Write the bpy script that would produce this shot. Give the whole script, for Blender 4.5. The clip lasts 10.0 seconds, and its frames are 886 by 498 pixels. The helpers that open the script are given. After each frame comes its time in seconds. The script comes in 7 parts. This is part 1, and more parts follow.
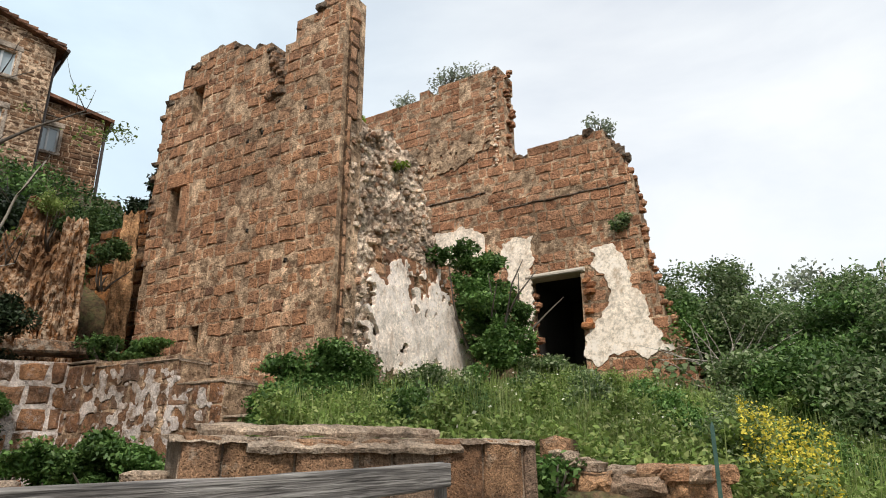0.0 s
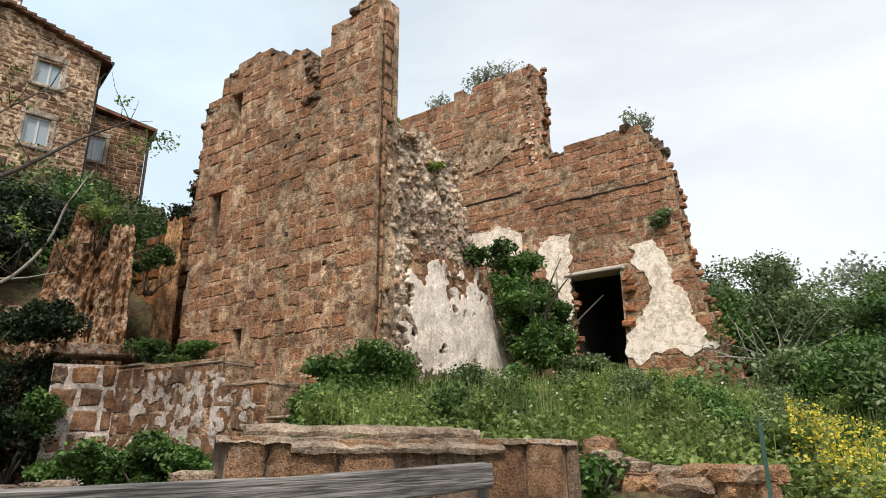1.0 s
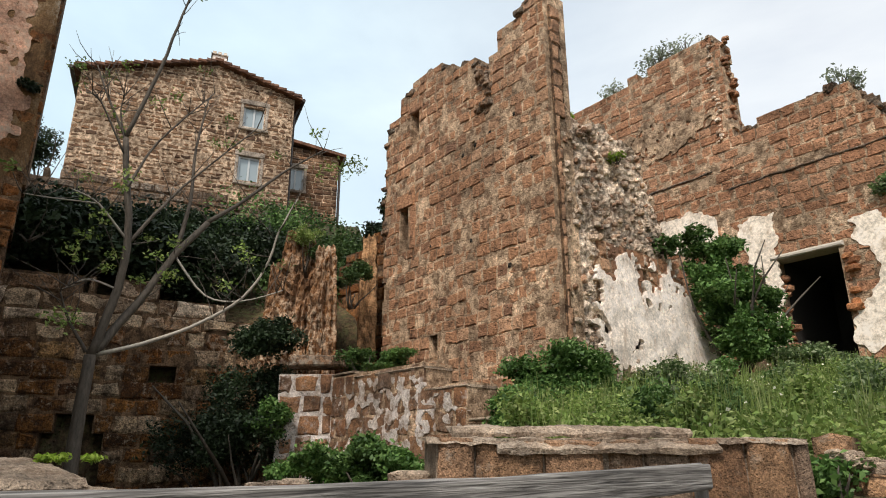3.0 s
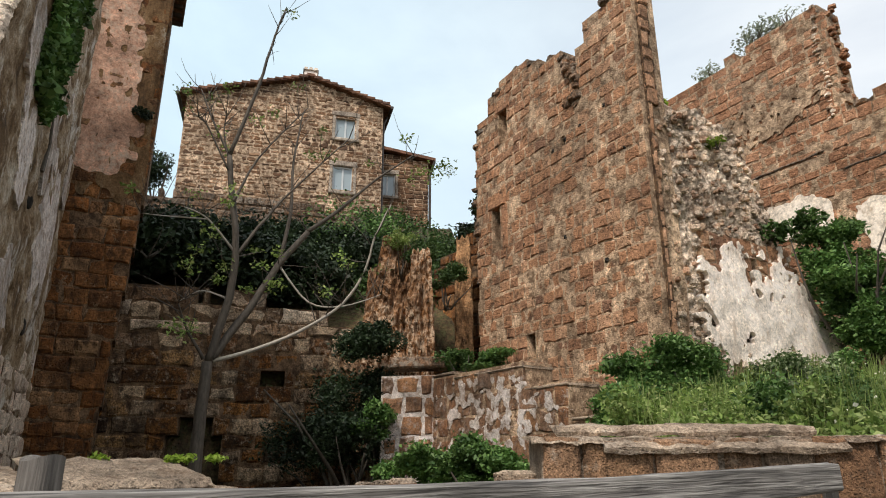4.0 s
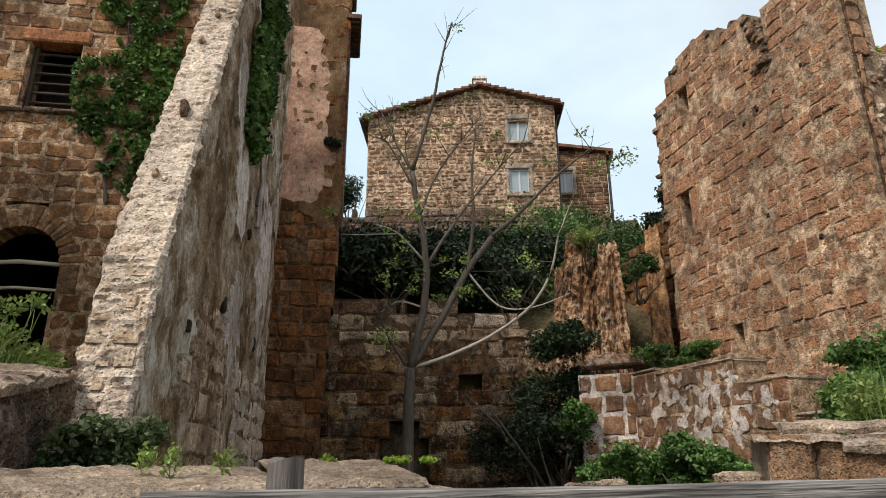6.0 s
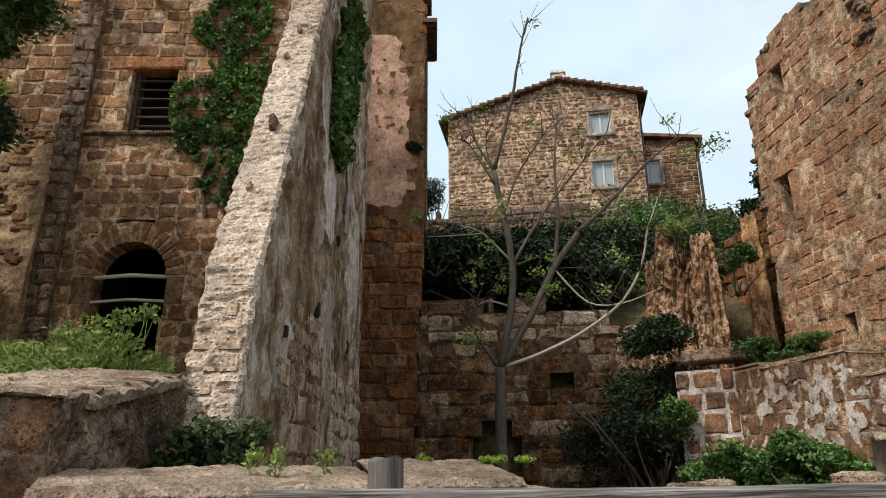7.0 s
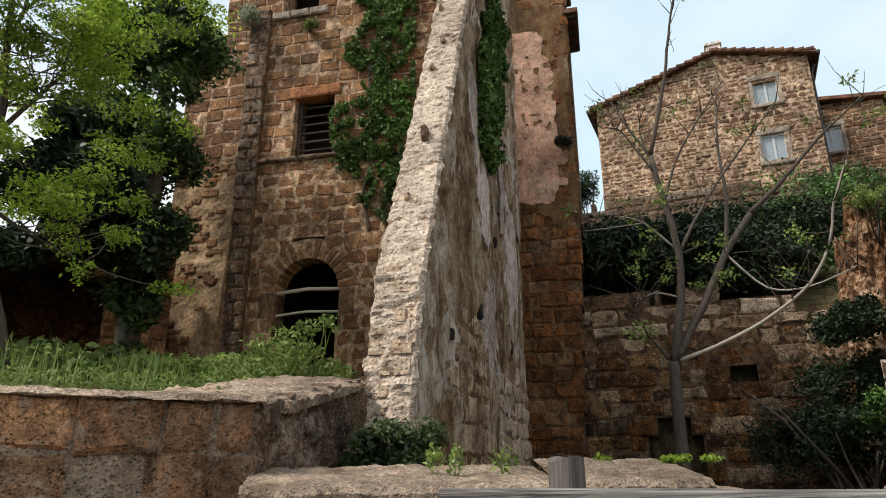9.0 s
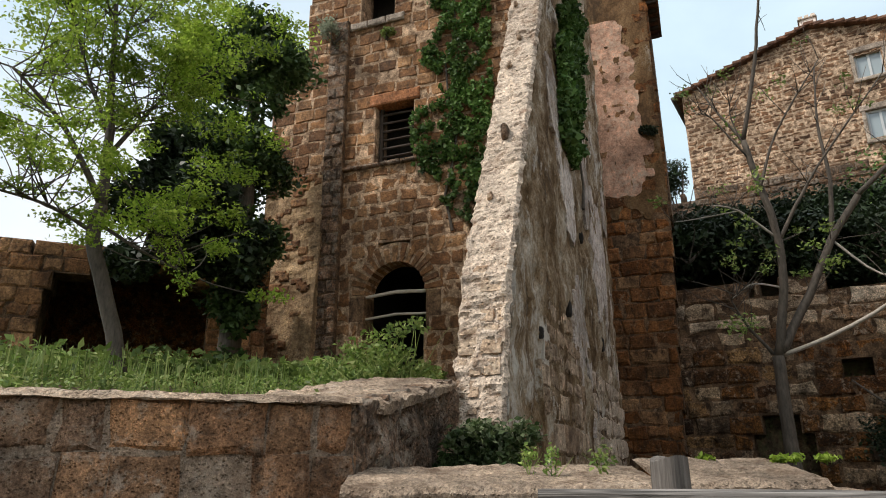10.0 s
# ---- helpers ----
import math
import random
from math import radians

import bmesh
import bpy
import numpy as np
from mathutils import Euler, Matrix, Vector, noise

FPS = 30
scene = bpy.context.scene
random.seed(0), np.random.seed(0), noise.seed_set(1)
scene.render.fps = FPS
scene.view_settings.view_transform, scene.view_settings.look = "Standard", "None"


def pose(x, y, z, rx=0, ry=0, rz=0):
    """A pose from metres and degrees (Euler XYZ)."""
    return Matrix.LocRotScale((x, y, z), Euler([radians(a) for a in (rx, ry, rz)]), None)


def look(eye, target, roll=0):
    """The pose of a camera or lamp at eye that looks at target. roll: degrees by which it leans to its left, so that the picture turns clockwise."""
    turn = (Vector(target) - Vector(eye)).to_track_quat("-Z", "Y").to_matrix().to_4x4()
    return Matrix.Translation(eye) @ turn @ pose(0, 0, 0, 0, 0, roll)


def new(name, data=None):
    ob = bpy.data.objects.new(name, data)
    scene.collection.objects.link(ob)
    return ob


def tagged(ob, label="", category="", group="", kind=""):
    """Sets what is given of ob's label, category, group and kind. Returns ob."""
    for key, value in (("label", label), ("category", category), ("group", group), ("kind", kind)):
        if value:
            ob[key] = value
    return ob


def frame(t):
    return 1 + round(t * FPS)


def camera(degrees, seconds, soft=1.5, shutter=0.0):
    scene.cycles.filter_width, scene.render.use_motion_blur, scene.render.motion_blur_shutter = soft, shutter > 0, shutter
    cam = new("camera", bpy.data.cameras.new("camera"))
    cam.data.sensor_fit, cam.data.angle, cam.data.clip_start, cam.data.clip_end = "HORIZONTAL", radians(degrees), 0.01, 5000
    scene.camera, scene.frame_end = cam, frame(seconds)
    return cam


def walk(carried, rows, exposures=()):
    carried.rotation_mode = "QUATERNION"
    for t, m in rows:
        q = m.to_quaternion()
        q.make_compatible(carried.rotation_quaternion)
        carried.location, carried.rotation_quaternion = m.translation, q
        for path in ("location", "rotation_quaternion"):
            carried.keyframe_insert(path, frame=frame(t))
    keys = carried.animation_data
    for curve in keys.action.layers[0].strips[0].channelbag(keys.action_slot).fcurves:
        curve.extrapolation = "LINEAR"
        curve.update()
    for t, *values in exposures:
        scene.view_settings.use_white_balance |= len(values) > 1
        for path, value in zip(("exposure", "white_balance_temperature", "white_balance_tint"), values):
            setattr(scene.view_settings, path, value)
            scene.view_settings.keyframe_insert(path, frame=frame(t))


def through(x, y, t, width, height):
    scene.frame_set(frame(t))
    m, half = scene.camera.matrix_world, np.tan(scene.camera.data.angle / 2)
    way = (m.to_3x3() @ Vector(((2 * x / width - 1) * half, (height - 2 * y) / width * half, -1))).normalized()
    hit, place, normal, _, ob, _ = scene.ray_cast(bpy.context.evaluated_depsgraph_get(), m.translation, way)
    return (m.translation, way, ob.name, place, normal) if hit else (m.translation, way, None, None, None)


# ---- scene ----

# ---------------------------------------------------------------- camera: a pan on a tripod, the lens a hand's width before the pivot
EYE, ARM, LENS = 1.3, 0.08, 67.76
PAN = [  # seconds, pan to the left, tilt up, lean
    (0.0, 0.33, 17.93, -0.23), (0.5, 1.36, 17.93, -0.25), (1.0, 3.70, 17.95, -0.24), (1.5, 7.33, 17.97, -0.22),
    (2.0, 11.64, 17.99, -0.22), (2.5, 16.05, 18.03, -0.17), (4.0, 28.73, 18.07, -0.17), (4.5, 33.20, 18.08, -0.23),
    (5.0, 37.29, 18.08, -0.22), (5.5, 41.21, 18.15, -0.23), (7.0, 53.03, 18.20, -0.26), (7.5, 56.13, 18.20, -0.25),
    (8.0, 59.62, 18.19, -0.22), (8.5, 63.56, 18.20, -0.21), (9.0, 67.20, 18.21, -0.22), (9.5, 70.82, 18.23, -0.22),
    (10.0, 74.86, 18.23, -0.22)]
cam = camera(LENS, 10.0, soft=1.0)


def station(yaw, tilt, lean):
    a = radians(yaw)
    eye = Vector((-ARM * math.sin(a), ARM * math.cos(a), EYE))
    p = radians(tilt)
    way = Vector((-math.sin(a) * math.cos(p), math.cos(a) * math.cos(p), math.sin(p)))
    return look(eye, eye + way, lean)


walk(cam, [(t, station(y, p, r)) for t, y, p, r in PAN])

# ---------------------------------------------------------------- light: bright overcast, a soft sun high behind the camera
SUN_AZ, SUN_EL = 181.0, 52.0
world = bpy.data.worlds.new("overcast_sky")
scene.world = world
world.use_nodes = True
wt = world.node_tree
wt.nodes.clear()


def wnode(kind, **values):
    n = wt.nodes.new(kind)
    for k, v in values.items():
        n.inputs[k].default_value = v
    return n


w_out, w_bg = wnode("ShaderNodeOutputWorld"), wnode("ShaderNodeBackground", Strength=1.1)
w_sky = wt.nodes.new("ShaderNodeTexSky")
w_sky.sky_type, w_sky.sun_disc = "NISHITA", False
w_sky.sun_elevation, w_sky.sun_rotation = radians(SUN_EL), radians(-SUN_AZ)
w_co = wt.nodes.new("ShaderNodeTexCoord")
w_map = wt.nodes.new("ShaderNodeMapping")
w_map.inputs["Scale"].default_value = (1.0, 1.0, 2.2)
w_noise = wnode("ShaderNodeTexNoise", Scale=1.7, Detail=6.0, Roughness=0.55, Distortion=0.4)
w_ramp = wt.nodes.new("ShaderNodeValToRGB")
w_ramp.color_ramp.elements[0].position, w_ramp.color_ramp.elements[1].position = 0.30, 0.66
w_ramp.color_ramp.elements[0].color, w_ramp.color_ramp.elements[1].color = (0.62, 0.62, 0.62, 1), (0.97, 0.97, 0.97, 1)
w_scale = wt.nodes.new("ShaderNodeVectorMath")
w_scale.operation = "SCALE"
w_scale.inputs["Scale"].default_value = 0.15
w_mix = wt.nodes.new("ShaderNodeMix")
w_mix.data_type = "RGBA"
w_side = wt.nodes.new("ShaderNodeSeparateXYZ")  # thinner, bluer cloud over the house on the hill, white to both sides
w_range = wt.nodes.new("ShaderNodeMapRange")
w_range.inputs["From Min"].default_value, w_range.inputs["From Max"].default_value = -1.0, 0.25
w_cloud = wt.nodes.new("ShaderNodeValToRGB")
w_cloud.color_ramp.interpolation = "EASE"
w_cloud.color_ramp.elements[0].position, w_cloud.color_ramp.elements[0].color = 0.06, (0.90, 0.93, 0.95, 1)
w_cloud.color_ramp.elements[1].position, w_cloud.color_ramp.elements[1].color = 1.0, (0.87, 0.90, 0.92, 1)
w_blue = w_cloud.color_ramp.elements.new(0.22)
w_blue.color = (0.70, 0.87, 0.96, 1)
wt.links.new(w_co.outputs["Generated"], w_side.inputs[0])
wt.links.new(w_side.outputs["X"], w_range.inputs["Value"])
wt.links.new(w_range.outputs["Result"], w_cloud.inputs[0])
wt.links.new(w_cloud.outputs[0], w_mix.inputs[7])
wt.links.new(w_co.outputs["Generated"], w_map.inputs["Vector"])
wt.links.new(w_map.outputs["Vector"], w_noise.inputs["Vector"])
wt.links.new(w_noise.outputs["Fac"], w_ramp.inputs["Fac"])
wt.links.new(w_sky.outputs["Color"], w_scale.inputs[0])
wt.links.new(w_scale.outputs[0], w_mix.inputs[6])
wt.links.new(w_ramp.outputs["Color"], w_mix.inputs[0])
wt.links.new(w_mix.outputs[2], w_bg.inputs["Color"])
wt.links.new(w_bg.outputs[0], w_out.inputs[0])
sun = new("sun", bpy.data.lights.new("sun", "SUN"))
sun.data.energy, sun.data.angle, sun.data.color = 3.5, radians(10), (1.0, 0.915, 0.83)
sa, se = radians(SUN_AZ), radians(SUN_EL)
sun.matrix_world = look(Vector((-40 * math.sin(sa) * math.cos(se), 40 * math.cos(sa) * math.cos(se), 40 * math.sin(se))), (0, 0, 0))
scene.view_settings.exposure = 0.07


# ---------------------------------------------------------------- materials
def material(name):
    m = bpy.data.materials.new(name)
    m.use_nodes = True
    t = m.node_tree
    t.nodes.clear()
    out, bsdf = t.nodes.new("ShaderNodeOutputMaterial"), t.nodes.new("ShaderNodeBsdfPrincipled")
    t.links.new(bsdf.outputs[0], out.inputs[0])
    return m, t, bsdf


def place_node(t):
    return t.nodes.new("ShaderNodeNewGeometry")


def noise_node(t, geo, scale, detail=4.0, rough=0.6, stretch=None):
    n = t.nodes.new("ShaderNodeTexNoise")
    n.inputs["Scale"].default_value, n.inputs["Detail"].default_value, n.inputs["Roughness"].default_value = scale, detail, rough
    if stretch:
        mp = t.nodes.new("ShaderNodeMapping")
        mp.inputs["Scale"].default_value = stretch
        t.links.new(geo.outputs["Position"], mp.inputs["Vector"])
        t.links.new(mp.outputs["Vector"], n.inputs["Vector"])
    else:
        t.links.new(geo.outputs["Position"], n.inputs["Vector"])
    return n


def ramp_node(t, source, stops):
    r = t.nodes.new("ShaderNodeValToRGB")
    els = r.color_ramp.elements
    while len(els) < len(stops):
        els.new(0.5)
    for e, (p, c) in zip(els, stops):
        e.position, e.color = p, ((*c, 1) if len(c) == 3 else c)
    t.links.new(source, r.inputs["Fac"])
    return r


def grey(v):
    return (v, v, v)


def mix_node(t, fac, a, b, how="MIX"):
    m = t.nodes.new("ShaderNodeMix")
    m.data_type, m.blend_type = "RGBA", how
    for slot, v in ((0, fac), (6, a), (7, b)):
        if isinstance(v, (int, float)):
            m.inputs[slot].default_value = v
        elif isinstance(v, tuple):
            m.inputs[slot].default_value = (*v, 1)
        else:
            t.links.new(v, m.inputs[slot])
    return m.outputs[2]


def varied(t, geo):
    """A number for each piece: by object for single pieces, by island for joined ones."""
    info = t.nodes.new("ShaderNodeObjectInfo")
    add = t.nodes.new("ShaderNodeMath")
    add.operation = "ADD"
    t.links.new(info.outputs["Random"], add.inputs[0])
    t.links.new(geo.outputs["Random Per Island"], add.inputs[1])
    fr = t.nodes.new("ShaderNodeMath")
    fr.operation = "FRACT"
    t.links.new(add.outputs[0], fr.inputs[0])
    return fr.outputs[0]


def warm(c):
    """The reddish cast of the local tuff."""
    return (c[0] * 1.03, c[1] * 0.945, c[2] * 0.89)


def stone_material(name, tones, lichen=(0.45, 0.42, 0.34), lichen_at=0.62, dark=(0.05, 0.032, 0.02), dark_at=0.36, streak=False, bump=0.6, grain=15.0, rough=0.92, pits=0.5, speckle=0.4, blotch=1.0):
    m, t, b = material(name)
    geo = place_node(t)
    tones, lichen, dark = [warm(c) for c in tones], warm(lichen), warm(dark)
    n = len(tones)
    tones = tones if n > 1 else [tones[0], tuple(v * 0.9 for v in tones[0])]
    n = len(tones)
    base = ramp_node(t, varied(t, geo), [(i / (n - 1), c) for i, c in enumerate(tones)]).outputs[0]
    big = noise_node(t, geo, 0.7, 5, 0.6)
    mid = noise_node(t, geo, 5.5, 6, 0.7, (1, 1, 0.5) if streak else None)
    fine = noise_node(t, geo, grain, 5, 0.75)
    pit = t.nodes.new("ShaderNodeTexVoronoi")
    pit.inputs["Scale"].default_value = grain * 1.4
    t.links.new(geo.outputs["Position"], pit.inputs["Vector"])
    grainy = ramp_node(t, fine.outputs["Fac"], [(0.33, grey(0.58)), (0.5, grey(1.0)), (0.68, grey(1.42))]).outputs[0]
    col = mix_node(t, 1.0, base, grainy, "MULTIPLY")
    speck = noise_node(t, geo, grain * 2.3, 3, 0.8)
    col = mix_node(t, speckle, col, ramp_node(t, speck.outputs["Fac"], [(0.40, grey(0.42)), (0.5, grey(0.95)), (0.61, grey(1.75))]).outputs[0], "MULTIPLY")
    washed = ramp_node(t, big.outputs["Fac"], [(0.36, grey(0.62)), (0.64, grey(1.35))]).outputs[0]
    col = mix_node(t, blotch, col, washed, "MULTIPLY")
    patch = noise_node(t, geo, 3.2, 7, 0.72)
    col = mix_node(t, blotch, col, ramp_node(t, patch.outputs["Fac"], [(0.34, grey(0.5)), (0.5, grey(1.0)), (0.66, grey(1.45))]).outputs[0], "MULTIPLY")
    holes = ramp_node(t, pit.outputs["Distance"], [(0.10, grey(0.35)), (0.30, grey(1.0))]).outputs[0]
    col = mix_node(t, pits, col, mix_node(t, 1.0, col, holes, "MULTIPLY"))
    soil = ramp_node(t, mid.outputs["Fac"], [(dark_at - 0.06, grey(0.85)), (dark_at + 0.1, grey(0.0))]).outputs[0]
    col = mix_node(t, soil, col, dark)
    spots = noise_node(t, geo, 9.0, 8, 0.75)
    where = mix_node(t, 1.0, ramp_node(t, spots.outputs["Fac"], [(lichen_at - 0.05, grey(0)), (lichen_at + 0.08, grey(0.9))]).outputs[0],
                     ramp_node(t, big.outputs["Fac"], [(0.40, grey(0.15)), (0.62, grey(1))]).outputs[0], "MULTIPLY")
    col = mix_node(t, where, col, lichen)
    t.links.new(col, b.inputs["Base Color"])
    b.inputs["Roughness"].default_value = rough
    b.inputs["Specular IOR Level"].default_value = 0.25
    h = mix_node(t, 0.5, fine.outputs["Fac"], mid.outputs["Fac"])
    h = mix_node(t, 0.35, h, ramp_node(t, pit.outputs["Distance"], [(0.0, grey(0)), (0.35, grey(1))]).outputs[0])
    bp = t.nodes.new("ShaderNodeBump")
    bp.inputs["Strength"].default_value, bp.inputs["Distance"].default_value = bump, 0.09
    t.links.new(h, bp.inputs["Height"])
    t.links.new(bp.outputs[0], b.inputs["Normal"])
    return m


TUFF_WARM = [(0.29, 0.156, 0.086), (0.36, 0.204, 0.118), (0.315, 0.172, 0.096), (0.41, 0.245, 0.146), (0.235, 0.128, 0.076), (0.46, 0.30, 0.19), (0.34, 0.19, 0.108), (0.38, 0.21, 0.118), (0.195, 0.114, 0.075)]
M_TOWER = stone_material("tower_tuff", TUFF_WARM, lichen=(0.50, 0.41, 0.30), lichen_at=0.67, dark=(0.055, 0.034, 0.022), dark_at=0.385, bump=1.0, speckle=0.3, blotch=0.4, grain=14, pits=0.6)
M_QUOIN = stone_material("weathered_corner_tuff", [(0.25, 0.145, 0.085), (0.34, 0.205, 0.125), (0.41, 0.26, 0.16), (0.29, 0.18, 0.115)], lichen=(0.44, 0.38, 0.30), lichen_at=0.60, dark=(0.07, 0.048, 0.034), dark_at=0.36)
M_BACK = stone_material("inner_wall_tuff", [(0.28, 0.145, 0.082), (0.35, 0.19, 0.11), (0.42, 0.25, 0.155), (0.31, 0.162, 0.092), (0.24, 0.13, 0.076)], lichen=(0.46, 0.38, 0.29), lichen_at=0.66, blotch=0.4, bump=1.0, grain=14, pits=0.6)
M_MORTAR = stone_material("lime_mortar", [(0.46, 0.35, 0.24)], lichen=(0.66, 0.56, 0.42), lichen_at=0.60, dark=(0.10, 0.062, 0.036), dark_at=0.45, bump=0.9)
M_MORTAR_WORN = stone_material("weathered_out_mortar", [(0.20, 0.125, 0.07)], lichen=(0.46, 0.35, 0.23), lichen_at=0.57, dark=(0.03, 0.018, 0.011), dark_at=0.50, bump=0.9, grain=30)
M_MORTAR_DARK = stone_material("stained_mortar", [(0.20, 0.135, 0.08)], lichen=(0.36, 0.31, 0.24), lichen_at=0.64, dark=(0.035, 0.022, 0.014), dark_at=0.46, bump=0.9, grain=30)
M_RUBBLE = stone_material("rubble_stone", [(0.56, 0.46, 0.35), (0.68, 0.60, 0.50), (0.42, 0.29, 0.19), (0.60, 0.52, 0.42), (0.32, 0.18, 0.11), (0.48, 0.37, 0.27)], lichen=(0.68, 0.63, 0.54), lichen_at=0.57, dark=(0.10, 0.065, 0.04), dark_at=0.36, bump=0.9, grain=18)
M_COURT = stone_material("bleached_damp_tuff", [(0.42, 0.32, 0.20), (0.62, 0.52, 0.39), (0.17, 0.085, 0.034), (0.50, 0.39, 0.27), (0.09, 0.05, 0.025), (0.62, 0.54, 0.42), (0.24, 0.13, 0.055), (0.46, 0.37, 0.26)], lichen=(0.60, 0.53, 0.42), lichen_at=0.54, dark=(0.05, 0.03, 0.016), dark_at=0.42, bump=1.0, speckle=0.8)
# damp brown tuff, its tones darkened further to carry the deep court's shade
M_DAMP_SHADED = stone_material("damp_tuff_shaded", [(0.14, 0.058, 0.016), (0.24, 0.12, 0.038), (0.05, 0.026, 0.014), (0.30, 0.19, 0.085), (0.025, 0.016, 0.011), (0.16, 0.068, 0.018), (0.46, 0.38, 0.27), (0.10, 0.05, 0.02), (0.26, 0.12, 0.03), (0.035, 0.02, 0.012), (0.40, 0.31, 0.20)], lichen=(0.55, 0.48, 0.37), lichen_at=0.59, dark=(0.02, 0.013, 0.008), dark_at=0.44, bump=1.0, speckle=0.8)
M_RECESS = stone_material("rust_brown_tuff", [(0.19, 0.08, 0.024), (0.14, 0.058, 0.018), (0.24, 0.115, 0.042), (0.10, 0.044, 0.016), (0.32, 0.20, 0.105), (0.16, 0.07, 0.022)], lichen=(0.48, 0.37, 0.24), lichen_at=0.62, dark=(0.035, 0.02, 0.01), dark_at=0.42, streak=True, bump=0.9)


def streaked_material(name, stops, lichen, stain, across=5.0, along=0.35, bump=0.8, bare_at=0.58):
    """Old render washed by rain: tones that run down the wall in uneven streaks, with bare spots and stains."""
    m, t, b = material(name)
    geo = place_node(t)
    run = noise_node(t, geo, across, 6, 0.6, (1, 1, along))
    fray = noise_node(t, geo, 2.6, 9, 0.78, (1, 1, 0.75))
    mixed = mix_node(t, 0.66, run.outputs["Fac"], fray.outputs["Fac"])
    col = ramp_node(t, mixed, stops).outputs[0]
    fine = noise_node(t, geo, 26, 6, 0.75)
    col = mix_node(t, 0.85, col, ramp_node(t, fine.outputs["Fac"], [(0.32, grey(0.5)), (0.5, grey(1.0)), (0.68, grey(1.5))]).outputs[0], "MULTIPLY")
    pale_ = noise_node(t, geo, 1.3, 9, 0.78, (1, 1, 0.5))
    col = mix_node(t, ramp_node(t, pale_.outputs["Fac"], [(bare_at, grey(0)), (bare_at + 0.05, grey(0.9))]).outputs[0], col, lichen)
    wet = noise_node(t, geo, 1.5, 8, 0.72, (1, 1, 0.4))
    col = mix_node(t, ramp_node(t, wet.outputs["Fac"], [(0.37, grey(0.85)), (0.46, grey(0))]).outputs[0], col, stain)
    t.links.new(col, b.inputs["Base Color"])
    b.inputs["Roughness"].default_value = 0.9
    b.inputs["Specular IOR Level"].default_value = 0.25
    bp = t.nodes.new("ShaderNodeBump")
    bp.inputs["Strength"].default_value, bp.inputs["Distance"].default_value = bump, 0.07
    t.links.new(mix_node(t, 0.6, fray.outputs["Fac"], fine.outputs["Fac"]), bp.inputs["Height"])
    t.links.new(bp.outputs[0], b.inputs["Normal"])
    return m


M_ROCK = stone_material("raw_tuff_rock", [(0.25, 0.125, 0.05)], lichen=(0.60, 0.52, 0.40), lichen_at=0.50, dark=(0.07, 0.034, 0.014), dark_at=0.46, bump=1.0, grain=9, speckle=0.35, pits=0.4)
M_SIDE = streaked_material("streaked_render", [(0.38, (0.05, 0.032, 0.017)), (0.45, (0.15, 0.092, 0.042)), (0.51, (0.27, 0.195, 0.118)), (0.56, (0.40, 0.33, 0.245)), (0.64, (0.60, 0.54, 0.45))], (0.60, 0.56, 0.49), (0.10, 0.058, 0.024), 1.5, 0.35, 0.7, 0.55)
M_WEATHERED = streaked_material("weathered_brown_render", [(0.34, (0.04, 0.024, 0.012)), (0.45, (0.13, 0.072, 0.03)), (0.54, (0.21, 0.125, 0.058)), (0.63, (0.34, 0.25, 0.155))], (0.42, 0.36, 0.28), (0.05, 0.03, 0.014), 1.6, 0.35, 0.8, 0.60)
M_FACADE = stone_material("facade_tuff", [(0.165, 0.085, 0.037), (0.235, 0.13, 0.06), (0.135, 0.07, 0.034), (0.29, 0.175, 0.088), (0.105, 0.058, 0.031)], lichen=(0.46, 0.40, 0.30), lichen_at=0.62, dark_at=0.38)
M_FORE = stone_material("parapet_tuff", [(0.29, 0.17, 0.095), (0.23, 0.15, 0.098), (0.38, 0.235, 0.13), (0.20, 0.145, 0.105), (0.32, 0.245, 0.175)], lichen=(0.50, 0.46, 0.38), lichen_at=0.60, dark=(0.08, 0.05, 0.032), dark_at=0.36, bump=0.9, grain=46, pits=0.3, speckle=0.55)
M_CAP = stone_material("weathered_capping", [(0.41, 0.34, 0.26)], lichen=(0.60, 0.54, 0.45), lichen_at=0.56, dark=(0.13, 0.09, 0.06), dark_at=0.40, bump=0.9, grain=44, pits=0.35, speckle=0.4)
M_SPUR = stone_material("limewashed_spur", [(0.60, 0.53, 0.44)], lichen=(0.72, 0.66, 0.56), lichen_at=0.52, dark=(0.20, 0.13, 0.08), dark_at=0.40, bump=1.0, grain=24, pits=0.3, speckle=0.4, blotch=0.6)
M_PLASTER = stone_material("white_lime_plaster", [(0.80, 0.74, 0.63)], lichen=(0.86, 0.84, 0.78), lichen_at=0.5, dark=(0.50, 0.40, 0.29), dark_at=0.38, bump=0.07, grain=9, pits=0.15, speckle=0.3, blotch=0.35)
M_WASH = stone_material("flaking_whitewash", [(0.52, 0.49, 0.45)], lichen=(0.74, 0.74, 0.75), lichen_at=0.50, dark=(0.20, 0.14, 0.09), dark_at=0.44, bump=0.6, grain=16, speckle=0.5)
M_PLASTER_OLD = stone_material("stained_lime_plaster", [(0.80, 0.75, 0.67)], lichen=(0.88, 0.87, 0.85), lichen_at=0.47, dark=(0.45, 0.35, 0.26), dark_at=0.37, streak=True, bump=0.25, grain=12, pits=0.25, speckle=0.35, blotch=0.45)
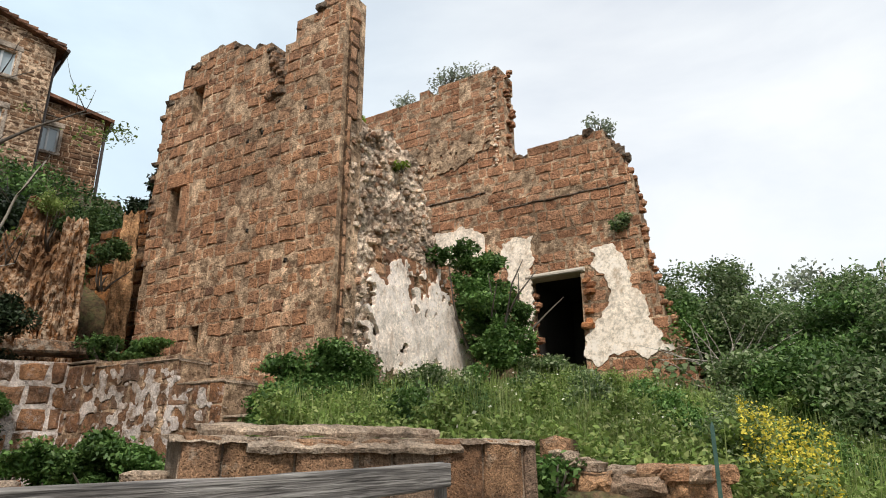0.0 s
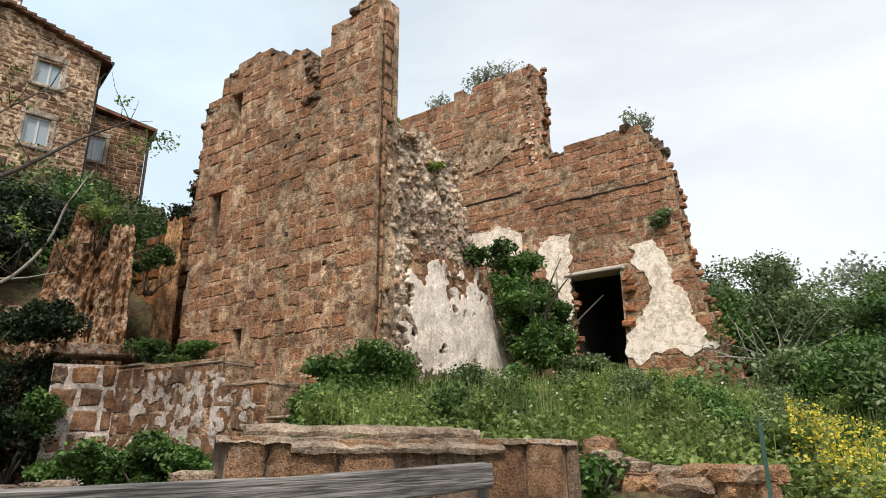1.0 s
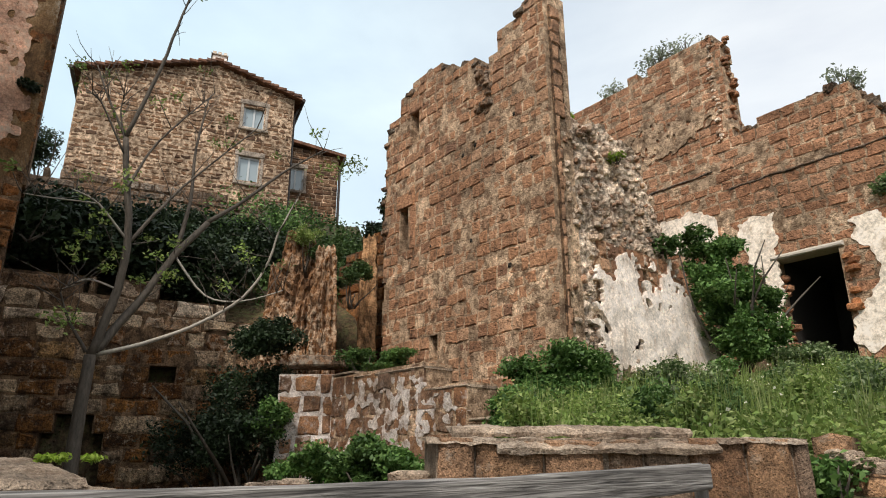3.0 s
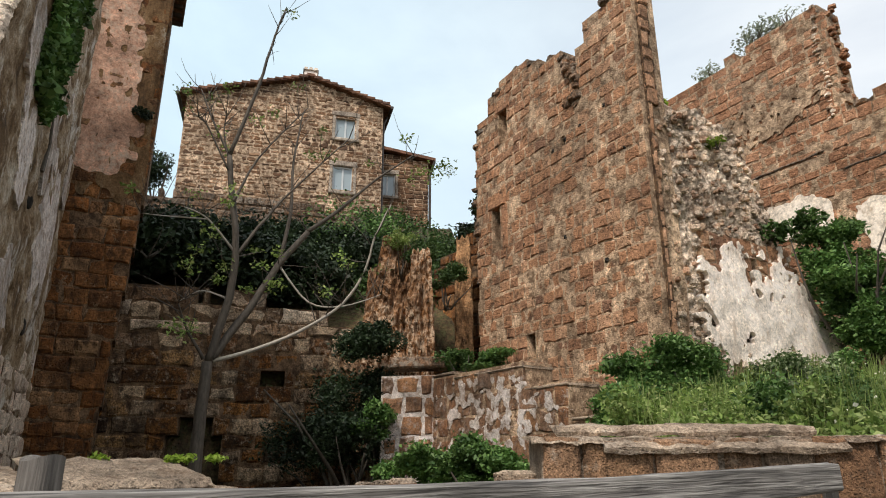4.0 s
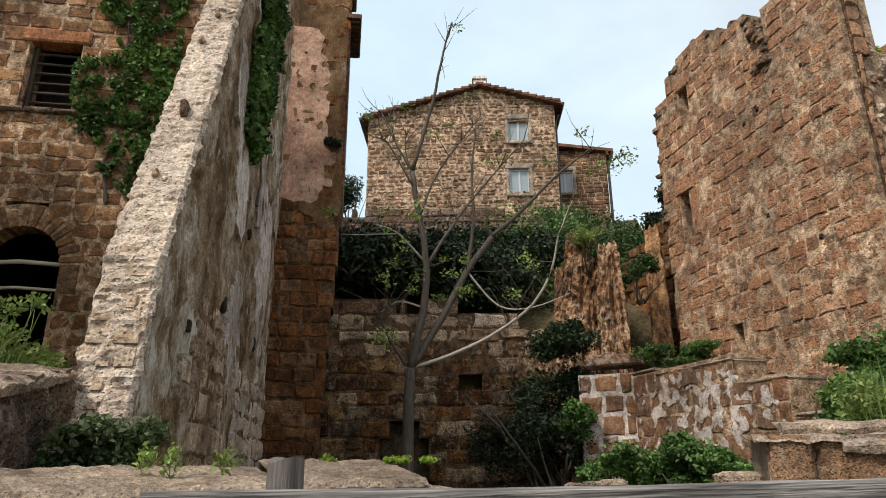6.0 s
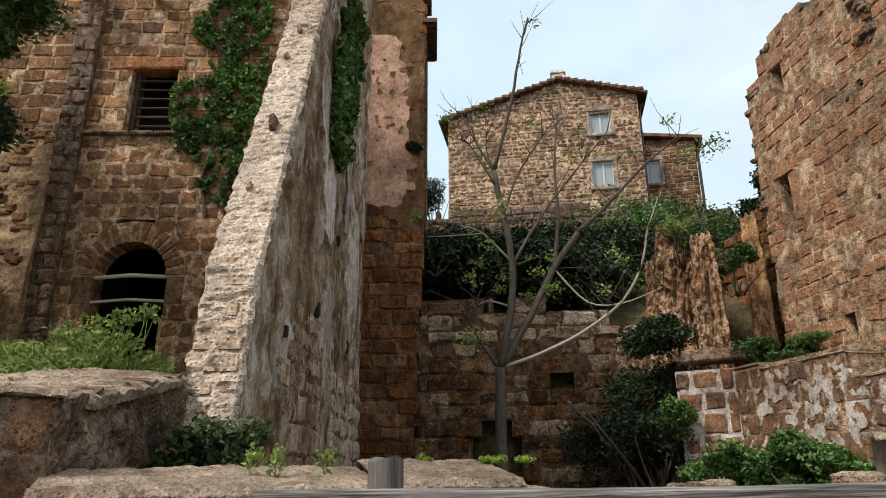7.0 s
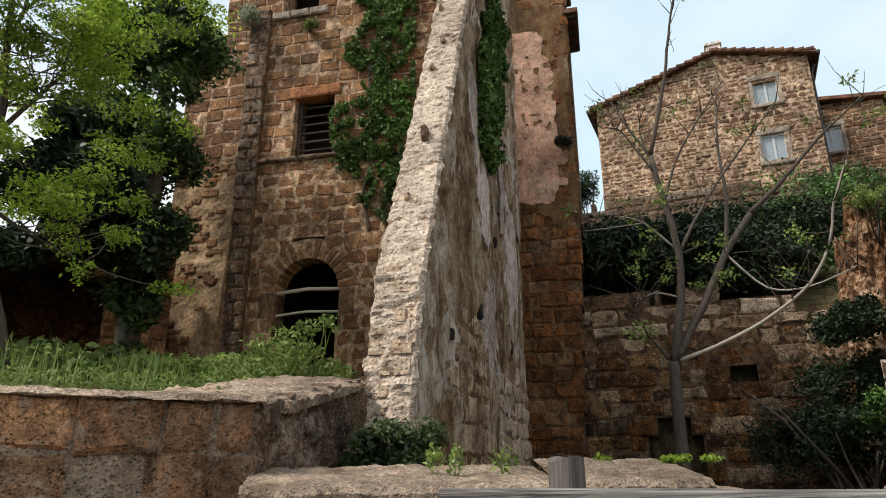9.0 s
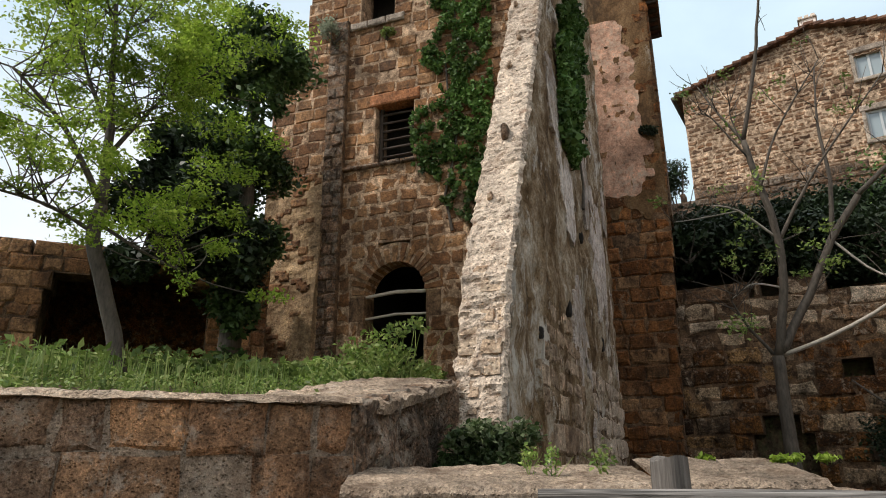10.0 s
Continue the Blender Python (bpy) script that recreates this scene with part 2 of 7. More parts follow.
M_TERRACE = stone_material("terrace_tuff", [(0.24, 0.125, 0.065), (0.19, 0.115, 0.07), (0.31, 0.17, 0.085), (0.17, 0.115, 0.08), (0.27, 0.15, 0.08)], lichen=(0.50, 0.48, 0.45), lichen_at=0.56, dark=(0.06, 0.038, 0.024), dark_at=0.40, bump=0.9, grain=30)
M_BOUND = stone_material("brown_block_tuff", [(0.34, 0.19, 0.10), (0.26, 0.165, 0.10), (0.43, 0.25, 0.13), (0.23, 0.16, 0.11), (0.31, 0.18, 0.10)], lichen=(0.52, 0.47, 0.39), lichen_at=0.57, dark=(0.06, 0.04, 0.026), dark_at=0.40, bump=0.9, grain=40, pits=0.35, speckle=0.5)
M_PINK = stone_material("pink_plaster", [(0.46, 0.29, 0.21)], lichen=(0.50, 0.44, 0.36), lichen_at=0.50, dark=(0.28, 0.17, 0.12), dark_at=0.36, streak=True, bump=0.3, grain=12, speckle=0.3)
M_HOUSE = stone_material("house_stone", [(0.13, 0.078, 0.046), (0.20, 0.125, 0.075), (0.27, 0.185, 0.12), (0.16, 0.09, 0.05), (0.09, 0.058, 0.04), (0.23, 0.13, 0.07)], lichen=(0.48, 0.41, 0.31), lichen_at=0.66, bump=0.5)
M_HMORTAR = stone_material("house_mortar", [(0.50, 0.40, 0.29)], dark=(0.11, 0.07, 0.042), dark_at=0.46, bump=0.5)
M_GREYSTONE = stone_material("grey_dressed_stone", [(0.36, 0.33, 0.28), (0.30, 0.27, 0.23)], lichen=(0.5, 0.48, 0.42), bump=0.4)
M_TILE = stone_material("roof_tile", [(0.14, 0.075, 0.05), (0.18, 0.10, 0.065), (0.11, 0.065, 0.05)], bump=0.4)
M_BRICK = stone_material("orange_brick", [(0.30, 0.135, 0.06), (0.35, 0.165, 0.075), (0.25, 0.11, 0.055)], bump=0.4)
M_TOPSTONE = stone_material("lichened_top_stone", [(0.16, 0.108, 0.07), (0.24, 0.145, 0.085), (0.12, 0.09, 0.065)], lichen=(0.36, 0.34, 0.29), lichen_at=0.52, dark=(0.045, 0.038, 0.03), dark_at=0.46, bump=0.9, grain=22, speckle=0.7)
M_ROUGHCAST = stone_material("worn_roughcast", [(0.36, 0.27, 0.16)], lichen=(0.46, 0.38, 0.26), lichen_at=0.55, dark=(0.13, 0.08, 0.04), dark_at=0.42, bump=0.9, grain=16)
M_MATRIX = stone_material("crumbling_lime_core", [(0.64, 0.55, 0.44)], lichen=(0.74, 0.69, 0.60), lichen_at=0.55, dark=(0.16, 0.10, 0.06), dark_at=0.43, bump=1.0, grain=18)
M_SOIL = stone_material("dark_soil", [(0.10, 0.07, 0.042)], lichen=(0.10, 0.12, 0.05), lichen_at=0.5, dark=(0.03, 0.026, 0.015), dark_at=0.45, bump=1.0, grain=10)


def leaf_material(name, tones, through=0.35):
    m, t, b = material(name)
    geo = place_node(t)
    base = ramp_node(t, varied(t, geo), [(i / max(1, len(tones) - 1), c) for i, c in enumerate(tones)]).outputs[0]
    n = noise_node(t, geo, 0.9, 5)
    col = mix_node(t, 1.0, base, ramp_node(t, n.outputs["Fac"], [(0.36, grey(0.55)), (0.64, grey(1.4))]).outputs[0], "MULTIPLY")
    t.links.new(col, b.inputs["Base Color"])
    b.inputs["Roughness"].default_value = 0.55
    b.inputs["Specular IOR Level"].default_value = 0.3
    tr = t.nodes.new("ShaderNodeBsdfTranslucent")
    t.links.new(col, tr.inputs["Color"])
    mx = t.nodes.new("ShaderNodeMixShader")
    mx.inputs[0].default_value = through
    t.links.new(b.outputs[0], mx.inputs[1])
    t.links.new(tr.outputs[0], mx.inputs[2])
    t.links.new(mx.outputs[0], t.nodes["Material Output"].inputs[0])
    return m


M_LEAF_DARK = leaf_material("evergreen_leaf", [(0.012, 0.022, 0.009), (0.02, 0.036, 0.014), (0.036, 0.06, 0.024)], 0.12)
M_LEAF_IVY = leaf_material("ivy_leaf", [(0.035, 0.085, 0.018), (0.08, 0.16, 0.034), (0.16, 0.26, 0.075)], 0.25)
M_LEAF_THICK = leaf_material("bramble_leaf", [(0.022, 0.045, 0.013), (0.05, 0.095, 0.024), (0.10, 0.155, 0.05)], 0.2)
M_LEAF_WOOD = leaf_material("scrub_leaf", [(0.05, 0.09, 0.026), (0.10, 0.16, 0.052), (0.165, 0.22, 0.09), (0.27, 0.31, 0.18)], 0.32)
M_LEAF_LIGHT = leaf_material("locust_leaf", [(0.15, 0.24, 0.024), (0.24, 0.35, 0.042), (0.37, 0.47, 0.085)], 0.6)
M_LEAF_WEED = leaf_material("weed_leaf", [(0.08, 0.135, 0.028), (0.145, 0.22, 0.048), (0.22, 0.30, 0.075), (0.31, 0.35, 0.13)], 0.35)
M_GRASS = leaf_material("grass_blade", [(0.13, 0.20, 0.045), (0.21, 0.29, 0.07), (0.32, 0.35, 0.14)], 0.4)
M_GREY_LEAF = leaf_material("silvery_leaf", [(0.22, 0.26, 0.18), (0.34, 0.37, 0.28), (0.18, 0.21, 0.13)], 0.4)
M_YELLOW = leaf_material("yellow_petal", [(0.62, 0.50, 0.04), (0.72, 0.62, 0.10)], 0.3)
M_WHITE = leaf_material("cream_petal", [(0.72, 0.70, 0.50), (0.8, 0.78, 0.66)], 0.3)


def plain_material(name, tones, rough=0.8, metal=0.0, grain=18.0, stretch=None, bump=0.4, contrast=0.5):
    m, t, b = material(name)
    geo = place_node(t)
    n = noise_node(t, geo, grain, 6, 0.7, stretch)
    col = ramp_node(t, n.outputs["Fac"], [(0.3, tones[0]), (0.7, tones[-1])]).outputs[0]
    t.links.new(col, b.inputs["Base Color"])
    b.inputs["Roughness"].default_value, b.inputs["Metallic"].default_value = rough, metal
    bp = t.nodes.new("ShaderNodeBump")
    bp.inputs["Strength"].default_value, bp.inputs["Distance"].default_value = bump, 0.02
    t.links.new(n.outputs["Fac"], bp.inputs["Height"])
    t.links.new(bp.outputs[0], b.inputs["Normal"])
    return m


M_BARK = plain_material("grey_bark", [(0.032, 0.025, 0.018), (0.11, 0.09, 0.068)], grain=30, stretch=(1, 1, 0.25))
M_BARK_PALE = plain_material("pale_bark", [(0.24, 0.21, 0.17), (0.42, 0.38, 0.32)], grain=30)
M_IRON = plain_material("rusted_iron", [(0.04, 0.03, 0.025), (0.10, 0.06, 0.04)], 0.7, 0.5)
M_PIPE = plain_material("dark_gutter", [(0.035, 0.028, 0.025), (0.06, 0.045, 0.04)], 0.6, 0.3)
M_STAKE = plain_material("green_painted_steel", [(0.02, 0.06, 0.045), (0.04, 0.10, 0.07)], 0.5)
M_FRAME = plain_material("grey_window_frame", [(0.44, 0.47, 0.48), (0.56, 0.58, 0.58)], 0.5)
M_BOARD = plain_material("pale_board", [(0.40, 0.34, 0.27), (0.56, 0.50, 0.42)], 0.85, grain=14, stretch=(1, 1, 6))
M_DARKWOOD = plain_material("old_dark_wood", [(0.03, 0.022, 0.016), (0.07, 0.05, 0.035)], 0.9)
# near-black colour that stands in for the shade inside openings and holes
M_SHADE = plain_material("painted_shade", [(0.012, 0.010, 0.008), (0.03, 0.024, 0.018)], 0.95)
m_glass, _t, _b = material("window_glass")
_b.inputs["Base Color"].default_value, _b.inputs["Roughness"].default_value = (0.30, 0.36, 0.38, 1), 0.08
_b.inputs["Specular IOR Level"].default_value = 0.8
M_GLASS = m_glass


def rail_material():
    m, t, b = material("weathered_rail_wood")
    geo = place_node(t)
    co = t.nodes.new("ShaderNodeTexCoord")
    mp = t.nodes.new("ShaderNodeMapping")
    mp.inputs["Scale"].default_value = (1.1, 9.0, 30.0)
    t.links.new(co.outputs["Object"], mp.inputs["Vector"])
    n = t.nodes.new("ShaderNodeTexNoise")
    n.inputs["Scale"].default_value, n.inputs["Detail"].default_value, n.inputs["Distortion"].default_value = 3.0, 6, 0.8
    t.links.new(mp.outputs["Vector"], n.inputs["Vector"])
    col = ramp_node(t, n.outputs["Fac"], [(0.33, (0.055, 0.05, 0.045)), (0.48, (0.17, 0.155, 0.14)), (0.66, (0.34, 0.32, 0.29))]).outputs[0]
    big = noise_node(t, geo, 2.5, 4)
    col = mix_node(t, 1.0, col, ramp_node(t, big.outputs["Fac"], [(0.3, grey(0.6)), (0.7, grey(1.2))]).outputs[0], "MULTIPLY")
    t.links.new(col, b.inputs["Base Color"])
    b.inputs["Roughness"].default_value = 0.85
    bp = t.nodes.new("ShaderNodeBump")
    bp.inputs["Strength"].default_value, bp.inputs["Distance"].default_value = 0.9, 0.012
    t.links.new(n.outputs["Fac"], bp.inputs["Height"])
    t.links.new(bp.outputs[0], b.inputs["Normal"])
    return m


M_RAIL = rail_material()

# ---------------------------------------------------------------- building blocks
def spot(az, d, z=0.0):
    """A place by its bearing to the left of +y, level distance and height."""
    a = radians(az)
    return Vector((-d * math.sin(a), d * math.cos(a), z))


def mesh_of(name, verts, faces, mat, smooth=False):
    me = bpy.data.meshes.new(name)
    me.from_pydata([tuple(v) for v in verts], [], [tuple(f) for f in faces])
    me.materials.append(mat)
    if smooth:
        me.polygons.foreach_set("use_smooth", [True] * len(me.polygons))
    me.update()
    return me


def piece(name, verts, faces, mat, parent=None, label="", smooth=False, centre=True):
    """One mesh object out of world places, its origin in its middle."""
    v = np.asarray(verts, float)
    mid = (v.min(0) + v.max(0)) / 2 if centre else np.zeros(3)
    ob = new(name, mesh_of(name, v - mid, faces, mat, smooth))
    ob.location = mid
    if parent is not None:
        ob.parent = parent
        ob.matrix_parent_inverse = Matrix.Translation(parent_place(parent)).inverted()
    if label:
        ob["label"] = label
    return ob


def parent_place(ob):
    p = Vector(ob.location)
    while ob.parent is not None:
        p = p + Vector(ob.parent.location) * 0
        break
    return PLACES.get(ob.name, p)


PLACES = {}


def thing(name, at, label, category, group="", kind=""):
    ob = new(name)
    ob.location = at
    ob.empty_display_size = 0.1
    PLACES[ob.name] = Vector(at)
    return tagged(ob, label, category, group, kind)


def part(name, verts, faces, mat, parent, label="", smooth=False):
    ob = piece(name, verts, faces, mat, parent, label, smooth)
    PLACES[ob.name] = Vector(ob.location)
    return ob


class Plane:
    """An upright plane: u along its bearing, w out towards the camera's side, z up."""

    def __init__(self, p0, az, out_az=None):
        self.p = np.array([p0[0], p0[1], 0.0])
        a = radians(az)
        self.u = np.array([-math.sin(a), math.cos(a), 0.0])
        n = np.array([-self.u[1], self.u[0], 0.0])
        if out_az is not None:
            o = radians(out_az)
            toward = np.array([-math.sin(o), math.cos(o), 0.0])
        else:
            toward = -self.p
        self.w = n if n @ toward > 0 else -n
        self.flip = np.cross(self.u, self.w)[2] < 0

    def world(self, pts):
        q = np.asarray(pts, float)
        return self.p + q[:, :1] * self.u + q[:, 1:2] * self.w + q[:, 2:] * np.array([0, 0, 1.0])

    def faces(self, fs):
        return [tuple(reversed(f)) for f in fs] if self.flip else fs


BOX_F = [(0, 1, 2, 3), (7, 6, 5, 4), (0, 4, 5, 1), (1, 5, 6, 2), (2, 6, 7, 3), (3, 7, 4, 0)]


def box_uwz(u0, u1, w0, w1, z0, z1):
    return [(u0, w0, z0), (u0, w0, z1), (u1, w0, z1), (u1, w0, z0), (u0, w1, z0), (u0, w1, z1), (u1, w1, z1), (u1, w1, z0)]


def slab(plane, u0, u1, w0, w1, z0, z1):
    return plane.world(box_uwz(u0, u1, w0, w1, z0, z1)), plane.faces(BOX_F)


STONE_F = [(k, (k + 1) % 4, 4 + 2 * ((k + 1) % 4), 5 + 2 * k, 4 + 2 * k) for k in range(4)]
STONE_F += [(4 + k, 4 + (k + 1) % 8, 12 + (k + 1) % 8, 12 + k) for k in range(8)]
STONE_F += [(12 + k, 12 + (k + 1) % 8, 20) for k in range(8)]


def stone_uwz(rng, u0, u1, z0, z1, back, face, round_=0.018, rough=0.012):
    """A dressed stone with worn, rounded edges, a wavering outline and an uneven face."""
    def j(s):
        return rng.uniform(-s, s)
    c = min(round_, (u1 - u0) * 0.25, (z1 - z0) * 0.25)
    ring = [(u0, z0), (u0, z1), (u1, z1), (u1, z0)]
    mu, mz = (u0 + u1) / 2, (z0 + z1) / 2
    out = [(u, back, z) for u, z in ring]
    rim = []
    for k, (u, z) in enumerate(ring):
        n = ring[(k + 1) % 4]
        t = rng.uniform(0.35, 0.65)
        rim += [(u, z), (u + (n[0] - u) * t, z + (n[1] - z) * t)]
    jit = [(j(rough), j(rough)) for _ in rim]
    tilt_u, tilt_z = j(rough * 0.25), j(rough * 0.25)
    out += [(u + a, face - c * rng.uniform(0.7, 1.7), z + b) for (u, z), (a, b) in zip(rim, jit)]
    for (u, z), (a, b) in zip(rim, jit):
        su, sz = (mu - u) / max(1e-6, (u1 - u0) / 2), (mz - z) / max(1e-6, (z1 - z0) / 2)
        out.append((u + a + su * c * rng.uniform(0.7, 2.2), face + j(rough * 0.22) - su * tilt_u - sz * tilt_z, z + b + sz * c * rng.uniform(0.7, 2.2)))
    out.append((mu + j(0.2 * (u1 - u0)), face + j(rough * 0.3), mz + j(0.2 * (z1 - z0))))
    return out


STONE_FL = [tuple(reversed(f)) for f in STONE_F]


def runs(allowed, us):
    out, start = [], None
    for ok, u in zip(list(allowed) + [False], list(us) + [us[-1]]):
        if ok and start is None:
            start = u
        elif not ok and start is not None:
            if u - start > 0.06:
                out.append((start, u))
            start = None
    return out


def bed(us, levels, rows_, thick, proud):
    """The mortar bed behind the stones: one connected body in steps of the courses, with its openings."""
    idx, verts, faces = {}, [], []
    cells = set()
    for k, row in enumerate(rows_):
        for i in range(len(us) - 1):
            if row[i]:
                cells.add((i, k))

    def v(i, k, b):
        if (i, k, b) not in idx:
            idx[i, k, b] = len(verts)
            verts.append((us[i], -thick if b else -proud + 0.012 * noise.noise(Vector((us[i] * 6, levels[k] * 6, 2))), levels[k]))
        return idx[i, k, b]

    for i, k in sorted(cells):
        faces.append((v(i, k, 0), v(i, k + 1, 0), v(i + 1, k + 1, 0), v(i + 1, k, 0)))
        faces.append((v(i, k, 1), v(i + 1, k, 1), v(i + 1, k + 1, 1), v(i, k + 1, 1)))
        for di, dk, p, q in ((-1, 0, (i, k), (i, k + 1)), (1, 0, (i + 1, k + 1), (i + 1, k)), (0, -1, (i + 1, k), (i, k)), (0, 1, (i, k + 1), (i + 1, k + 1))):
            if (i + di, k + dk) not in cells:
                faces.append((v(*q, 0), v(*p, 0), v(*p, 1), v(*q, 1)))
    return verts, faces


def masonry(parent, name, plane, u_range, z_range, inside, course, lengths, mat, mortar, thick=0.6, joint=0.014, proud=0.03, uneven=0.03,
            seed=1, parts=300, nearest=None, label="", shift=0.0, stone="stone_block", round_=0.024, rough=0.018):
    """A coursed wall: a mortar core cut course by course to its outline and openings, with the stones bedded in its face."""
    rng = random.Random(seed)
    step = 0.05
    us = np.arange(u_range[0], u_range[1] + step, step)
    z = z_range[0]
    stones, rows_, levels = [], [], [z]
    while z < z_range[1] - 0.02:
        h = rng.uniform(*course)
        if z_range[1] - z - h < course[0] * 0.6:
            h = z_range[1] - z
        allowed = [bool(inside(u, z + h / 2)) for u in us]
        rows_.append(allowed)
        levels.append(z + h)
        for a, b in runs(allowed, us):
            u = a
            first = True
            while u < b - 0.02:
                ln = rng.uniform(*lengths)
                if first:
                    ln *= rng.uniform(0.4, 1.0)
                    first = False
                e = min(b, u + ln)
                if b - e < lengths[0] * 0.45:
                    e = b
                dz = rng.uniform(-0.012, 0.012) * (h > 0.2)
                stones.append((u + joint * rng.uniform(0.3, 0.8), e - joint * rng.uniform(0.3, 0.8), z + joint * rng.uniform(0.3, 0.7) + dz, z + h - joint * rng.uniform(0.3, 0.7) + dz))
                u = e
        z += h
    core_v, core_f = bed(us, levels, rows_, thick, proud)
    core = part(name, plane.world(core_v), plane.faces(core_f), mortar, parent, label)
    key = nearest or (lambda u, zz: rng.random())
    order = sorted(range(len(stones)), key=lambda i: key((stones[i][0] + stones[i][1]) / 2, stones[i][2]))
    singles = set(order[:parts])
    fs = plane.faces(STONE_FL)
    rest_v, rest_f = [], []
    for i, (a, b, c, d) in enumerate(stones):
        worn = rng.random()
        sink = -rng.uniform(0.6, 1.0) * (proud + 0.02) if worn < 0.03 else 0.0  # here and there a stone has weathered back
        s = stone_uwz(rng, a, b, c, d, -proud - 0.09, rng.uniform(-uneven, uneven) * 0.5 + sink, round_ * rng.uniform(0.7, 1.6), rough)
        if i in singles:
            piece(stone, plane.world(s), fs, mat, core)
        else:
            n = len(rest_v)
            rest_v += s
            rest_f += [tuple(k + n for k in f) for f in fs]
    if rest_v:
        tagged(piece("stonework", plane.world(rest_v), rest_f, mat, core), kind="stuff")
    return core


def sheet(parent, name, plane, u_range, z_range, inside, mat, out=0.02, cell=0.05, wave=0.012, label="", depth=0.05, lift=None):
    """A skin of plaster or render with a ragged outline, lying on a wall."""
    nu, nz = int((u_range[1] - u_range[0]) / cell), int((z_range[1] - z_range[0]) / cell)
    keep = {(i, k) for i in range(nu) for k in range(nz) if inside(u_range[0] + (i + 0.5) * cell, z_range[0] + (k + 0.5) * cell)}
    idx, verts, faces = {}, [], []

    def v(i, k, back):
        key = (i, k, back)
        if key not in idx:
            idx[key] = len(verts)
            u, z = u_range[0] + i * cell, z_range[0] + k * cell
            du, dz = noise.noise(Vector((u * 7, z * 7, 3))) * cell * 0.6, noise.noise(Vector((u * 7, z * 7, 9))) * cell * 0.6
            w = -depth if back else out + wave * noise.noise(Vector((u * 3, z * 3, 1))) + (lift(u, z) if lift else 0)
            verts.append((u + du, w, z + dz))
        return idx[key]

    for i, k in sorted(keep):
        faces.append((v(i, k, 0), v(i + 1, k, 0), v(i + 1, k + 1, 0), v(i, k + 1, 0)))
        for di, dk, p, q in ((-1, 0, (i, k + 1), (i, k)), (1, 0, (i + 1, k), (i + 1, k + 1)), (0, -1, (i, k), (i + 1, k)), (0, 1, (i + 1, k + 1), (i, k + 1))):
            if (i + di, k + dk) not in keep:
                faces.append((v(*q, 0), v(*p, 0), v(*p, 1), v(*q, 1)))
    rim = {}
    for i, k in keep:
        for di, dk, p, q in ((-1, 0, (i, k + 1), (i, k)), (1, 0, (i + 1, k), (i + 1, k + 1)), (0, -1, (i, k), (i + 1, k)), (0, 1, (i + 1, k + 1), (i, k + 1))):
            if (i + di, k + dk) not in keep:
                rim.setdefault(p, set()).add(q)
                rim.setdefault(q, set()).add(p)
    place_ = {c: verts[idx[c[0], c[1], 0]] for c in rim}
    for _ in range(1):  # worn, rounded outline
        place_ = {c: ((place_[c][0] + sum(place_[n][0] for n in near)) / (1 + len(near)), place_[c][1], (place_[c][2] + sum(place_[n][2] for n in near)) / (1 + len(near))) for c, near in rim.items()}
    for c, (pu, pw, pz) in place_.items():
        for back_ in (0, 1):
            if (c[0], c[1], back_) in idx:
                j = idx[c[0], c[1], back_]
                verts[j] = (pu, verts[j][1], pz)
    faces = [tuple(reversed(f)) for f in faces]
    return part(name, plane.world(verts), plane.faces(faces), mat, parent, label, smooth=False)


def fbm(x, y, s=0.0):
    return noise.fractal(Vector((x, y, s)), 0.9, 2.1, 4)


def steps(points):
    """A ragged top: straight pieces between (u, z) marks, read in order of u."""
    xs, zs = [p[0] for p in points], [p[1] for p in points]
    return lambda u: float(np.interp(u, xs, zs))


def polygon(points, jag=0.0, freq=3.0, seed=0.0):
    """A test for lying inside an outline, frayed by noise."""
    def test(u, z):
        u, z = u + jag * fbm(u * freq, z * freq, seed), z + jag * fbm(u * freq, z * freq, seed + 5)
        inside_, j = False, len(points) - 1
        for i, (a, b) in enumerate(points):
            c, d = points[j]
            if (b > z) != (d > z) and u < (c - a) * (z - b) / (d - b) + a:
                inside_ = not inside_
            j = i
        return inside_
    return test


def boulder(centre, size, seed, az=0.0, n=26, m=16, rough=0.16):
    """A squarish worn block of raw stone."""
    a = radians(az)
    ux, uy = np.array([math.cos(a), math.sin(a), 0]), np.array([-math.sin(a), math.cos(a), 0])
    verts, faces = [], []
    for i in range(m + 1):
        b = -math.pi / 2 + math.pi * i / m
        for k in range(n):
            c = 2 * math.pi * k / n
            d = [math.cos(b) * math.cos(c), math.cos(b) * math.sin(c), math.sin(b)]
            d = [math.copysign(abs(q) ** 0.55, q) for q in d]
            f_ = 1 + rough * fbm(d[0] * 1.5, d[1] * 1.5 + d[2], seed) + 0.05 * fbm(d[0] * 6, d[1] * 6 + d[2] * 4, seed + 3)
            verts.append(np.array(centre) + ux * d[0] * size[0] * f_ + uy * d[1] * size[1] * f_ + np.array([0, 0, d[2] * size[2] * f_]))
    for i in range(m):
        for k in range(n):
            faces.append((i * n + k, i * n + (k + 1) % n, (i + 1) * n + (k + 1) % n, (i + 1) * n + k))
    return verts, faces


